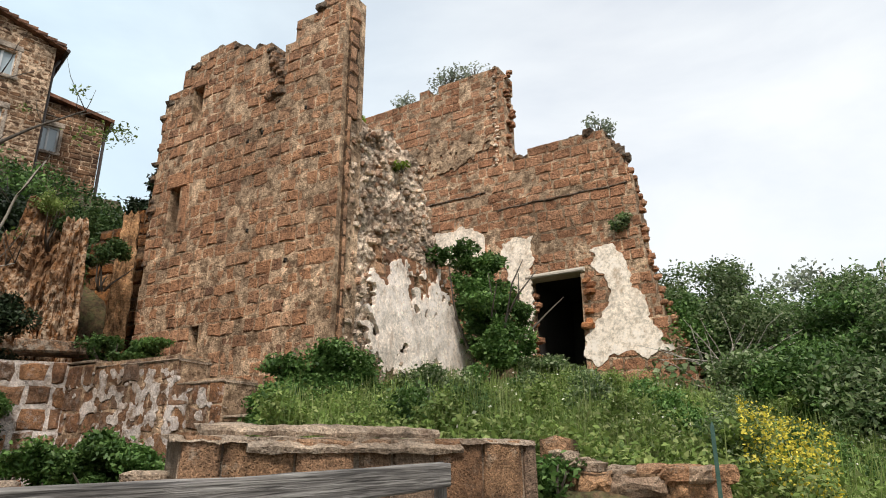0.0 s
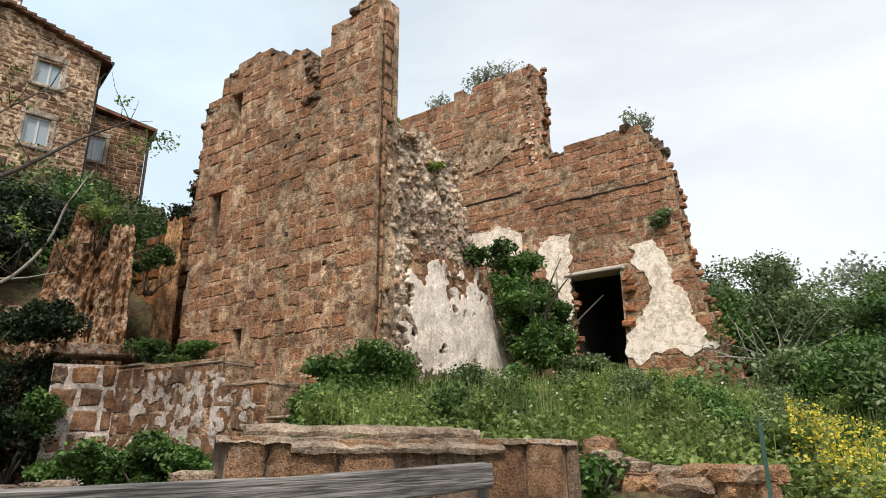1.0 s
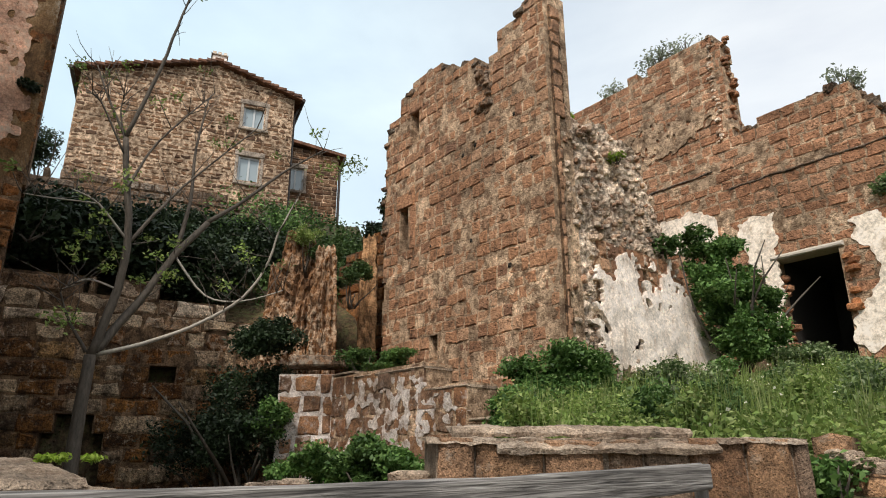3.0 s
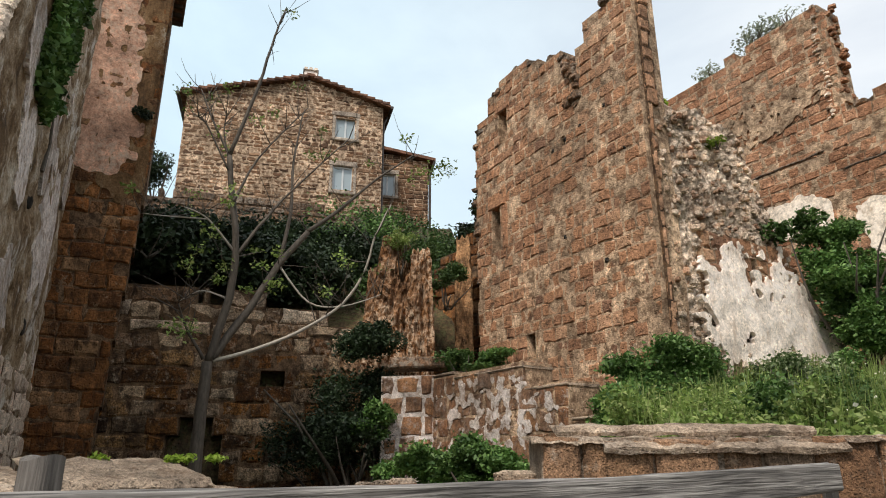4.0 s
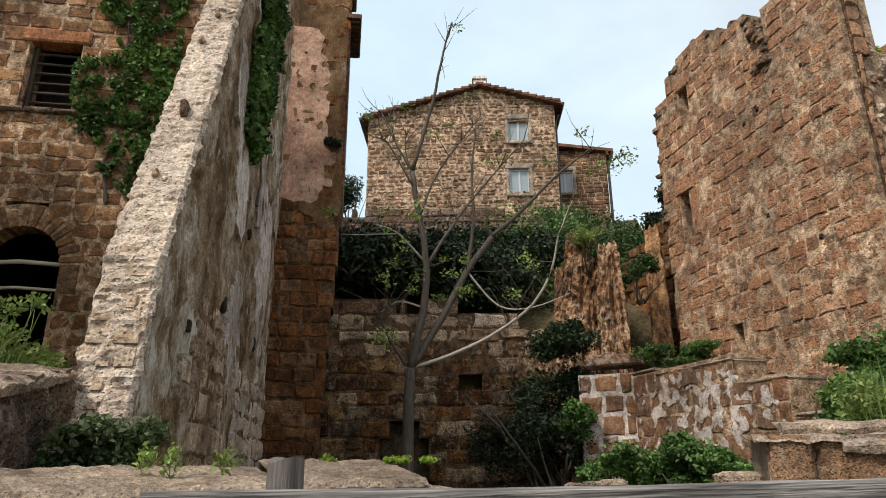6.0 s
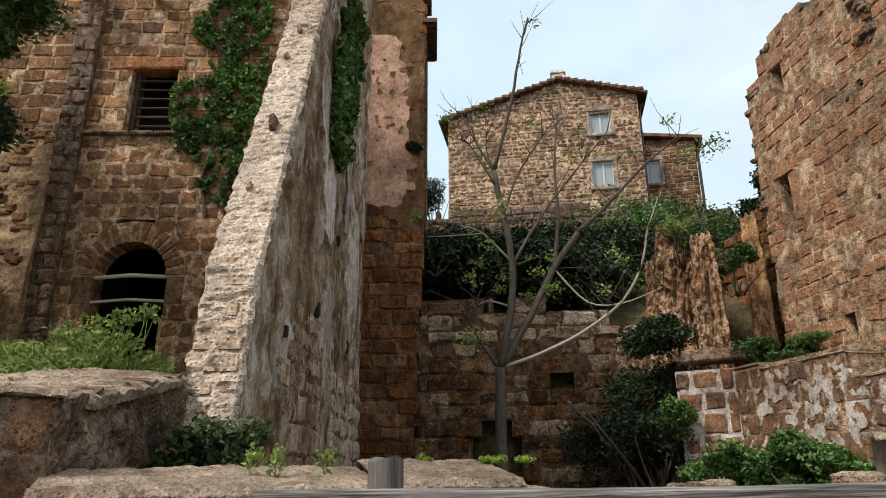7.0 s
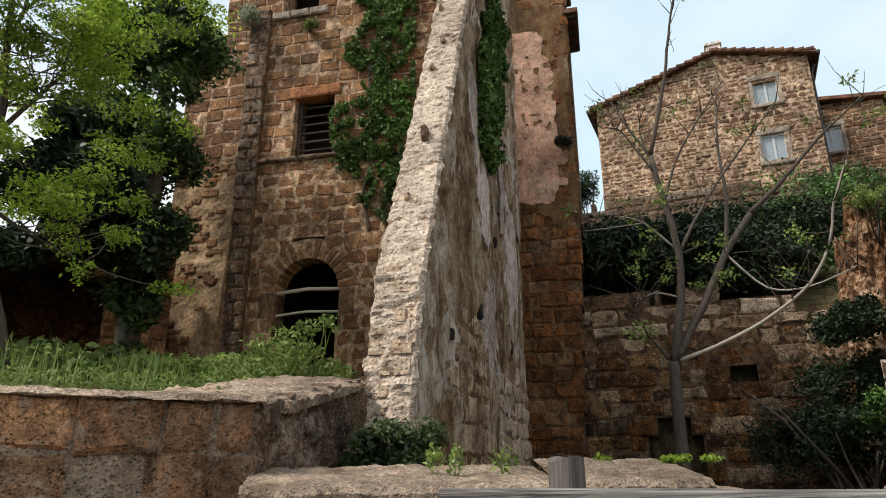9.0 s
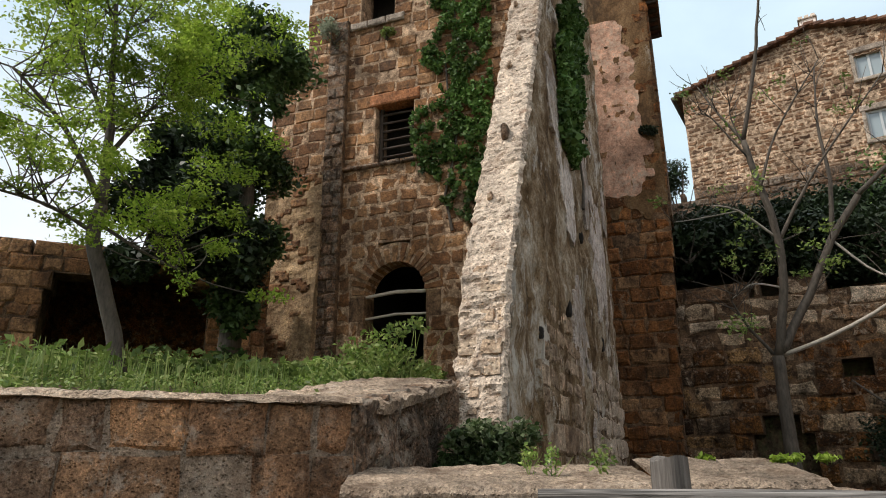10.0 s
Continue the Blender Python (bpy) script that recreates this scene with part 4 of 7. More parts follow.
for u1, w1, z1 in ((1.56, -1.6, 11.75), (1.42, -0.55, 12.4)):
    part("eave", *slab(wing, 1.2, u1, w1, 0.08, z1, z1 + 0.12), M_TILE, tall, "dark tiled eave")
    for k in range(5):
        wk = -0.05 + (w1 + 0.2) * k / 4
        part("rafter_end", *slab(wing, 1.2, u1 - 0.06, wk - 0.04, wk + 0.04, z1 - 0.09, z1 - 0.002), M_DARKWOOD, tall)

# ---------------------------------------------------------------- the house above
HP = spot(43.4, 31)
house_face = Plane((HP.x, HP.y), 133.4)
house = thing("stone_house", (HP.x, HP.y, 13.0), "rubble stone house with tiled gable roof above the court", "house")
H_L, H_R, H_B = 4.92, -4.85, 12.6
eave_l, eave_r, apex_u, apex = 18.75, 19.4, -0.96, 20.5
top_house = steps([(H_R, eave_r), (apex_u, apex), (H_L, eave_l)])
HW = [(-3.44, -2.38, 17.3, 18.6), (-3.40, -2.36, 14.35, 15.75)]
masonry(house, "wall_gable", house_face, (H_R, H_L), (H_B, 20.8), lambda u, z: z < top_house(u) and not any(a < u < b and c < z < d for a, b, c, d in HW), (0.16, 0.30), (0.2, 0.62), M_HOUSE, M_HMORTAR, thick=0.5, seed=41, parts=300, joint=0.036, rough=0.045, round_=0.025, proud=0.012, nearest=lambda u, z: abs(u + 1) + abs(z - 17))
for s0, s1, za, zb in ((H_R - 0.35, apex_u, eave_r - 0.1, apex + 0.02), (apex_u, H_L + 0.35, apex + 0.02, eave_l - 0.1)):
    pts = [(s0, 0.3, za), (s1, 0.3, zb), (s1, -9, zb), (s0, -9, za)]
    pts += [(u, w, z + 0.16) for u, w, z in pts]
    part("roof", house_face.world(pts), house_face.faces([(0, 1, 2, 3), (7, 6, 5, 4), (0, 4, 5, 1), (1, 5, 6, 2), (2, 6, 7, 3), (3, 7, 4, 0)]), M_TILE, house, "clay tile roof")
v, f = slab(house_face, H_R, H_R + 0.4, -9, -0.5, H_B, eave_r)
part("wall_flank", v, f, M_HOUSE, house)

M_GREYMORTAR = stone_material("grey_lime_mortar", [(0.34, 0.28, 0.215)], lichen=(0.46, 0.42, 0.35), lichen_at=0.56, dark=(0.16, 0.11, 0.075), dark_at=0.40, bump=0.9, grain=40, pits=0.3, speckle=0.4)
# ---------------------------------------------------------------- foreground walls
fr_p = spot(20.8, 3.4)
fore_r = Plane((fr_p.x, fr_p.y), -101)
right_wall = thing("parapet_wall", fr_p, "low parapet wall of weathered tuff blocks in front of the bank", "wall", kind="structure")
fr_end = spot(-7, 4.1)
ang = math.degrees(math.atan2(-(fr_end - fr_p).x, (fr_end - fr_p).y))
fore_r = Plane((fr_p.x, fr_p.y), ang)
fr_len = (fr_end - fr_p).length
masonry(right_wall, "wall_parapet", fore_r, (0, fr_len), (0, 1.42), lambda u, z: True, (0.25, 0.29), (0.2, 0.34), M_FORE, M_GREYMORTAR, thick=0.6, joint=0.014, seed=51, parts=60, uneven=0.02, rough=0.009, round_=0.014)
lf_p = spot(82, 3.05)
fore_l = Plane((lf_p.x, lf_p.y), 183)
left_wall = thing("boundary_wall", lf_p, "low boundary wall of large square tuff blocks", "wall", kind="structure")
masonry(left_wall, "wall_boundary", fore_l, (0, 3.4), (0.16, 1.58), lambda u, z: True, (0.27, 0.31), (0.17, 0.34), M_BOUND, M_GREYMORTAR, thick=0.5, seed=52, parts=70, rough=0.010, joint=0.009, proud=0.022, uneven=0.016, round_=0.014)

# ---------------------------------------------------------------- openings, broken edges and fittings of the ruin
def block(parent, name, plane, u0, u1, w0, w1, z0, z1, mat, label=""):
    """A worn squared block."""
    rng = random.Random(int(1000 * (u0 + z0)) + 7)
    s = stone_uwz(rng, u0, u1, z0, z1, w0, w1, 0.02, 0.006)
    return part(name, plane.world(s), plane.faces(STONE_FL + [(0, 3, 2, 1)]), mat, parent, label)


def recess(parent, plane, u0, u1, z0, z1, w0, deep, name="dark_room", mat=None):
    """An added box, coloured dark in place of shade, behind an opening: sides, floor, top and back, open to the front.
    """
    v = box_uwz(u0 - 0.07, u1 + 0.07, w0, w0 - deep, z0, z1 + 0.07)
    part(name, plane.world(v), plane.faces([tuple(reversed(f)) for f in BOX_F[1:]]), mat or M_SHADE, parent, "added box behind the opening, coloured dark for shade")


def edge_stones(parent, plane, marks, seed, mat, size=(0.09, 0.17), name="broken_stone", w=(-0.5, 0.02), each=0.11):
    """Loose, broken stones along a ragged edge."""
    rng = random.Random(seed)
    for (u0, z0), (u1, z1) in zip(marks, marks[1:]):
        n = max(1, int(math.hypot(u1 - u0, z1 - z0) / each))
        for i in range(n):
            t = (i + rng.random()) / n
            s = rng.uniform(*size)
            c = (u0 + (u1 - u0) * t + rng.uniform(-0.05, 0.05), rng.uniform(*w), z0 + (z1 - z0) * t + rng.uniform(-0.08, 0.06))
            v, f = boulder(plane.world([c])[0], (s, s * rng.uniform(0.8, 1.2), s * rng.uniform(0.45, 0.75)), rng.uniform(0, 90), rng.uniform(-20, 20) + 59, 8, 5, 0.35)
            piece(name, v, f, mat, parent)


def loose_top(core, plane, u0, u1, top, seed, mat, each=0.16, size=(0.08, 0.16), thick=0.5):
    marks = [(u, top(u)) for u in np.arange(u0, u1, 0.3)]
    edge_stones(core, plane, marks, seed, mat, size, each=each, w=(-thick, -0.02))


loose_top(wall_front, front, 0.2, 5.05, top_front, 61, M_TOPSTONE)
loose_top(wall_back, back, -1.7, 1.0, top_back, 62, M_TOPSTONE, each=0.12)
loose_top(wall_back, back, 1.1, 4.8, top_back, 63, M_TOPSTONE)
edge_stones(wall_front, front, [(5.06, 8.4), (5.1, 7.2), (5.04, 5.8), (4.98, 4.6)], 64, M_TOPSTONE, (0.07, 0.13), w=(-0.4, -0.03))
edge_stones(wall_front, front, [(1.98, 8.85), (1.62, 8.1), (1.7, 7.7), (1.95, 7.75)], 65, M_TOPSTONE, (0.06, 0.13), w=(-0.1, 0.04), each=0.08)
edge_stones(wall_back, back, [(1.08, 10.9), (1.1, 10.0), (1.05, 9.2), (1.16, 8.3), (1.4, 8.1)], 66, M_BACK, (0.06, 0.10), w=(-0.4, -0.06), each=0.1)
edge_stones(wall_back, back, [(1.3, 10.9), (1.42, 10.0), (1.35, 9.0), (1.4, 8.2)], 67, M_RUBBLE, (0.03, 0.07), w=(-0.05, 0.02), each=0.06)
edge_stones(wall_back, back, [(-1.5, 7.9), (-1.85, 7.1), (-1.92, 5.9), (-2.05, 4.9), (-2.28, 4.1), (-2.55, 3.4), (-2.85, 2.6)], 68, M_BACK, (0.06, 0.11), w=(-0.42, -0.1), each=0.1)
edge_stones(wall_back, back, [(-0.58, 5.1), (-0.75, 4.9), (-0.62, 4.5), (-0.7, 4.2), (-0.58, 3.8)], 69, M_BRICK, (0.09, 0.17), w=(-0.2, 0.03), each=0.11, name="brick_infill")
edge_stones(wall_back, back, [(0.62, 5.0), (0.58, 3.3)], 70, M_BACK, (0.08, 0.14), w=(-0.3, 0.0), each=0.2)
block(ruin, "lintel", back, -0.66, 0.74, -0.4, 0.05, 5.21, 5.31, M_BOARD, "pale timber lintel")
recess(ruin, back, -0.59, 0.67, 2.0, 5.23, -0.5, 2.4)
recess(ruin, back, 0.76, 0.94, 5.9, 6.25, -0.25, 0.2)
for u0, u1, z0 in ((-1.75, 1.35, 7.03), (1.7, 4.6, 7.55)):
    pts = [(u0 + (u1 - u0) * i / 14, 0.0, z0 + 0.012 * math.sin(i * 2.1) + (0.02 if i % 5 == 0 else 0)) for i in range(15)]
    part("ledge", *(lambda v, f: (back.world(v), f))(*tube(pts, [0.028] * 15, 6)), M_TOPSTONE, ruin, "thin projecting dark stone ledge")
# the front's openings
block(ruin, "lintel", front, 3.98, 4.62, -0.3, 0.03, 6.48, 6.82, M_TOWER, "large single-stone lintel")
block(ruin, "jamb", front, 3.94, 4.13, -0.3, 0.02, 5.5, 6.48, M_TOWER)
block(ruin, "board", front, 4.14, 4.25, -0.26, -0.2, 5.54, 6.46, M_BOARD, "pale weathered board in the window")
block(ruin, "lintel", front, 3.73, 4.25, -0.35, 0.02, 8.65, 8.85, M_TOWER, "stone lintel")
recess(ruin, front, 4.1, 4.5, 5.45, 6.5, -0.3, 0.25)
recess(ruin, front, 3.18, 3.44, 3.06, 3.73, -0.15, 0.4)
# black plugs, slightly proud, whose colour gives the shade of putlog holes
for u, z in ((0.98, 7.28), (1.62, 7.18), (2.03, 7.08), (2.40, 7.0), (1.22, 4.5), (2.2, 5.2), (3.4, 5.4), (0.6, 6.3)):
    rng = random.Random(int(u * 100))
    v, f = lump(rng, (u, -0.025, z), (0.045, 0.05, 0.05), 0.15)
    part("putlog_hole", front.world(v), front.faces(f), M_SHADE, ruin, "black plug painted for the shade of a scaffold hole")

# stones standing out of the rubble core
rng = random.Random(71)
made = 0
while made < 300:
    u, z = rng.uniform(0.25, 4.6), rng.uniform(2.2, 7.3)
    if not in_rubble(u, z) or z > top_side(u) - 0.15 or (u > 1.1 and z < 4.1 + 0.4 * fbm(u * 2, 3) and rng.random() < 0.85):
        continue
    s = rng.uniform(0.03, 0.08)
    v, f = boulder(side.world([(u, rng.uniform(-0.07, 0.0), z)])[0], (s, s * 0.7, s * rng.uniform(0.5, 0.9)), rng.uniform(0, 90), rng.uniform(0, 180), 8, 5, 0.5)
    piece("rubble_stone", v, f, M_RUBBLE, ruin)
    made += 1
for u0, u1, z0, z1 in ((1.95, 2.2, 5.95, 6.3), (2.45, 2.6, 5.55, 5.75)):
    recess(ruin, side, u0 - 0.03, u1 + 0.03, z0 - 0.03, z1 + 0.03, -0.08, 0.3)
# squared stones low on the side wall, under and beside the plaster
masonry(ruin, "wall_foot", Plane(ARRIS, -31, out_az=-121), (0.3, 4.9), (1.6, 4.9), lambda u, z: z < 2.9 + 0.3 * fbm(u * 1.5, 8) or (1.0 < u < 4.0 and z < top_side(u) - 0.1 and 4.1 + 0.5 * fbm(u * 2, z, 2) < z < 4.75),
        (0.22, 0.28), (0.26, 0.45), M_TOWER, M_MORTAR, thick=0.3, seed=14, parts=90, uneven=0.03)

# ---------------------------------------------------------------- rock pier and recess beside the tower
def rock(parent, name, foot, width, depth, z0, z1, seed, mat, lean=0.0, label="", az=30.0, rough=0.25):
    """A raw outcrop: a rough upright column of tuff."""
    rings, sides = 60, 72
    a = radians(az)
    ux, uy = np.array([math.cos(a), math.sin(a)]), np.array([-math.sin(a), math.cos(a)])
    verts, faces = [], []
    for i in range(rings + 1):
        t = i / rings
        z = z0 + (z1 - z0) * t
        for k in range(sides):
            b = 2 * math.pi * k / sides
            cx, cy = math.cos(b), math.sin(b)
            sq = 1 / max(abs(cx), abs(cy)) ** 0.55
            shrink = (1 - 0.35 * max(0, t - 0.8) / 0.2 * (0.7 + 0.5 * fbm(cx * 2, cy * 2, seed))) * (1 - 0.12 * t)
            nz = 1 + rough * fbm(cx * 1.6, cy * 1.6 + z * 0.5, seed + 2) + 0.16 * fbm(cx * 2.2 + 3, cy * 2.2 + z * 2.6, seed + 5) + 0.13 * fbm(cx * 4 + z * 3, cy * 4 + z * 9, seed + 7) - 0.07 * abs(math.sin(z * 5.5 + 3 * fbm(cx * 2, cy * 2 + z, seed)))
            p = np.array([foot[0], foot[1]]) + ux * cx * sq * width / 2 * nz * shrink + uy * cy * sq * depth / 2 * nz * shrink + uy * lean * t
            verts.append((p[0], p[1], z + 0.12 * fbm(cx * 3, cy * 3, seed + 9) * t))
    for i in range(rings):
        for k in range(sides):
            faces.append((i * sides + k, i * sides + (k + 1) % sides, (i + 1) * sides + (k + 1) % sides, (i + 1) * sides + k))
    faces.append(tuple(range(rings * sides, (rings + 1) * sides)))
    return part(name, verts, faces, mat, parent, label)


rock(court, "rock_pier", spot(33.0, 13.9), 0.95, 1.6, -0.4, 6.0, 3, M_ROCK, 0.4, "streaked raw tuff outcrop", 31, 0.4)
rock(court, "rock_pier", spot(30.7, 13.3), 0.62, 1.2, -0.4, 5.55, 8, M_ROCK, 0.2, "pale knobbly tuff outcrop", 31, 0.45)
rock(court, "rock_pier", spot(34.6, 14.5), 0.6, 1.2, -0.4, 5.5, 5, M_ROCK, 0.3, "streaked raw tuff outcrop", 34)
rock(court, "rock_pilaster", spot(26.9, 13.95), 0.42, 0.45, 1.4, 6.1, 6, M_RECESS, 0.2, "rounded brown pilaster", 27, 0.08)
recess(court, rear, 0.1, 0.38, 2.3, 4.35, -0.2, 0.5)
recess(court, court_face, 0.5, 1.8, -0.3, 2.2, -0.4, 1.2)
block(court, "lintel", rear, -0.02, 0.55, -0.3, 0.04, 4.3, 4.37, M_BOARD, "thin pale lintel")
terr_side = Plane(tuple(terrace.world([(3.85, 0, 0)])[0][:2]), 112)
masonry(terr, "wall_return", terr_side, (0, 0.95), (-0.3, 3.2), lambda u, z: z < 3.0 - 0.15 * u, (0.31, 0.37), (0.3, 0.5), M_TERRACE, M_WASH, seed=24, parts=30, proud=0.016, joint=0.04)
sheet(terr, "whitewash", terrace, (0.05, 3.8), (1.5, 2.7), lambda u, z: z < top_terr(u) - 0.06 and fbm(u * 6.5, z * 5.5, 6) + 0.35 * fbm(u * 1.6, z * 1.6, 2) > 0.06 + 0.5 * max(0, abs(u - 1.9) - 1.0), M_WASH, out=0.006, wave=0.012, cell=0.022, label="flaking whitewash")
for u0, u1, zt in ((0.0, 0.42, 1.86), (0.44, 1.36, 2.33), (1.38, 3.2, 2.68), (3.2, 3.95, 2.78)):
    block(terr, "capping", terrace, u0, u1, -0.6, 0.012, zt - 0.01, zt + 0.03, M_CAP, "weathered pale capping")
block(terr, "capping", terr_side, -0.2, 0.8, -0.5, 0.06, 2.95, 3.15, M_TOPSTONE, "large grey capping stone")

# grey parapet above the court and bushes' bank
pp = spot(45, 21.6)
para = Plane((pp.x, pp.y), 135)
parapet = thing("hill_parapet", (pp.x, pp.y, 9.0), "grey mossy stone parapet on the hill edge", "wall", kind="structure")
masonry(parapet, "wall_hill", para, (-4.6, 4.6), (8.4, 10.0), lambda u, z: z < 9.85 - 0.05 * abs(u) + 0.1 * fbm(u, 3), (0.2, 0.3), (0.3, 0.8), M_TOPSTONE, M_MORTAR_DARK, thick=0.4, seed=25, parts=90)

# ---------------------------------------------------------------- fittings of the house on the hill
def window(parent, plane, u0, u1, z0, z1, deep=0.18):
    w = part("window", *slab(plane, u0, u1, -deep - 0.03, -deep, z0, z1), M_GLASS, parent, "pale sky-reflecting window panes")
    t = 0.09
    for name, a, b, c, d in (("window_frame", u0, u0 + t, z0, z1), ("window_frame", u1 - t, u1, z0, z1), ("window_frame", u0 + t, u1 - t, z0, z0 + t), ("window_frame", u0 + t, u1 - t, z1 - t, z1),
                             ("mullion", (u0 + u1) / 2 - 0.045, (u0 + u1) / 2 + 0.045, z0 + t, z1 - t)):
        piece(name, *slab(plane, a, b, -deep, -deep + 0.05, c, d), M_FRAME, w)
    block(parent, "sill", plane, u0 - 0.18, u1 + 0.18, -0.2, 0.12, z0 - 0.16, z0, M_GREYSTONE, "grey stone sill")
    block(parent, "lintel", plane, u0 - 0.2, u1 + 0.2, -0.3, 0.03, z1, z1 + 0.28, M_GREYSTONE, "grey stone lintel")
    for a, b in ((u0 - 0.16, u0), (u1, u1 + 0.16)):
        block(parent, "jamb", plane, a, b, -0.3, 0.02, z0, z1, M_GREYSTONE)


for a, b, c, d in HW:
    window(house, house_face, a, b, c, d)
chim = part("chimney", *slab(house_face, -1.3, -0.62, -0.75, -0.1, 20.2, 21.15), M_PLASTER_OLD, house, "short pale rendered chimney")
for u in (-1.22, -0.96, -0.70):
    piece("chimney_pot", *slab(house_face, u - 0.09, u + 0.09, -0.55, -0.3, 21.15, 21.45), M_PLASTER, chim)
piece("chimney_cap", *slab(house_face, -1.36, -0.56, -0.81, -0.04, 21.1, 21.16), M_GREYSTONE, chim)
for uu, zz in ((H_R - 0.42, eave_r - 0.12), (H_L + 0.42, eave_l - 0.12)):
    part("gutter", *(lambda v, f: (house_face.world(v), f))(*tube([(uu, 0.34, zz), (uu, -8.8, zz)], [0.09, 0.09], 8)), M_PIPE, house, "dark metal gutter")
pts = [(H_R - 0.3, -0.6, eave_r - 0.2), (H_R - 0.12, -0.6, eave_r - 0.7), (H_R - 0.12, -0.6, 12.6)]
part("downpipe", *(lambda v, f: (house_face.world(v), f))(*tube(pts, [0.07] * 3, 7)), M_PIPE, house, "dark downpipe")
rngb = random.Random(9)
for k in range(26):
    t = (k + 0.5) / 26
    u = H_R - 0.3 + t * (H_L - H_R + 0.6)
    z = (top_house(min(max(u, H_R), H_L))) + 0.03
    block(house, "verge_tile", house_face, u - 0.2, u + 0.2, 0.0, 0.34, z + rngb.uniform(-0.01, 0.02), z + 0.17, M_TILE)
# the lower wing behind it
LP = spot(32.0, 36)
annex_face = Plane((LP.x, LP.y), 128)
annex = thing("stone_annex", (LP.x, LP.y, 12), "lower stone house with shallow roof behind the gabled house", "house")
masonry(annex, "wall_annex", annex_face, (-1.55, 2.4), (12.0, 19.2), lambda u, z: u > -1.2 and z < 18.6 + 0.16 * (u + 1.2) and not (0.75 < u < 1.7 and 16.2 < z < 17.6), (0.2, 0.3), (0.3, 0.6), M_HOUSE, M_HMORTAR, seed=43, parts=120, joint=0.03)
window(annex, annex_face, 0.75, 1.7, 16.2, 17.6)
rp = [(-1.6, 0.35, 18.5), (2.8, 0.35, 19.3), (2.8, -6, 19.3), (-1.6, -6, 18.5)]
rp += [(u, w, z + 0.18) for u, w, z in rp]
part("roof", annex_face.world(rp), annex_face.faces(BOX_F), M_TILE, annex, "dark clay tile roof")
part("downpipe", *(lambda v, f: (annex_face.world(v), f))(*tube([(-1.55, 0.3, 18.5), (-1.28, 0.1, 17.6), (-1.28, 0.1, 12)], [0.08] * 3, 7)), M_PIPE, annex, "dark downpipe")
part("wall_flank", *slab(annex_face, -1.18, -0.9, -6, -0.55, 12, 18.5), M_HOUSE, annex)

# ---------------------------------------------------------------- fittings of the tall house
for k in range(15):
    a0, a1 = math.pi * k / 15 + 0.045, math.pi * (k + 1) / 15 - 0.045
    r0, r1 = ARCH_R, ARCH_R + 0.33 + 0.05 * ((k * 7) % 3 - 1)
    ring = [(ARCH_U + r * math.cos(a), ARCH_Z + r * math.sin(a)) for r, a in ((r0, a0), (r1, a0), (r1, a1), (r0, a1))]
    v = [(u, -0.4, z) for u, z in ring] + [(u, 0.015, z) for u, z in ring]
    part("voussoir", facade.world(v), facade.faces(BOX_F), M_FACADE, tall)
for k in range(30):
    ring = [(ARCH_U + r * math.cos(a), ARCH_Z + r * math.sin(a)) for r, a in ((ARCH_R + 0.006, math.pi * k / 30), (ARCH_R + 0.40, math.pi * k / 30), (ARCH_R + 0.40, math.pi * (k + 1) / 30), (ARCH_R + 0.006, math.pi * (k + 1) / 30))]
    part("arch_joint", facade.world([(u, -0.42, z) for u, z in ring] + [(u, -0.018, z) for u, z in ring]), facade.faces(BOX_F), M_MORTAR, tall)
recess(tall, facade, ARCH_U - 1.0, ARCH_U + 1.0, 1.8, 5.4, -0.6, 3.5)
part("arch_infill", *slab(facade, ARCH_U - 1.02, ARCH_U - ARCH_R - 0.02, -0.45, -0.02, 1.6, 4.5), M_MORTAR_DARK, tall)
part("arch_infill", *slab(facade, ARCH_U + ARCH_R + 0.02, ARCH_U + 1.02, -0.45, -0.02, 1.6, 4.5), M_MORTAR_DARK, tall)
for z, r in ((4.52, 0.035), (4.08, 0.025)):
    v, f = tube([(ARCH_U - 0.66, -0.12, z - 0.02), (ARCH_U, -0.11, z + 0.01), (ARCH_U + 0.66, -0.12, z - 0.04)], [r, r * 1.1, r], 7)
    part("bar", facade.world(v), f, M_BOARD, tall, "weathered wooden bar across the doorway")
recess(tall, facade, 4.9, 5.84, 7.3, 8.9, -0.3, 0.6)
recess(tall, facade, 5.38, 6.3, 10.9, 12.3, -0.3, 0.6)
block(tall, "lintel", facade, 4.82, 5.98, -0.3, 0.04, 8.68, 8.95, M_BRICK, "orange tuff lintel")
for k in range(6):
    z = 7.5 + 0.2 * k
    block(tall, "shutter_slat", facade, 4.95, 5.79, -0.2, -0.16, z, z + 0.045, M_DARKWOOD)
for a, b in ((4.93, 5.0), (5.74, 5.81)):
    block(tall, "shutter_frame", facade, a, b, -0.24, -0.14, 7.36, 8.68, M_DARKWOOD)
for k in range(9):
    block(tall, "string_course", facade, 4.3 + 0.47 * k, 4.75 + 0.47 * k, -0.2, 0.09, 7.22 + 0.004 * k, 7.30 + 0.004 * k, M_TOPSTONE)
for k in range(3):
    block(tall, "sill", facade, 5.2 + 0.45 * k, 5.63 + 0.45 * k, -0.2, 0.08, 10.74, 10.92, M_GREYSTONE)
masonry(tall, "pilaster", Plane(tuple(facade.world([(0, 0.14, 0)])[0][:2]), 144), (6.55, 6.95), (1.8, 11.0), lambda u, z: True, (0.24, 0.32), (0.24, 0.42), M_TOPSTONE, M_MORTAR_DARK, thick=0.3, seed=34, parts=60, label="narrow grey stone pilaster")
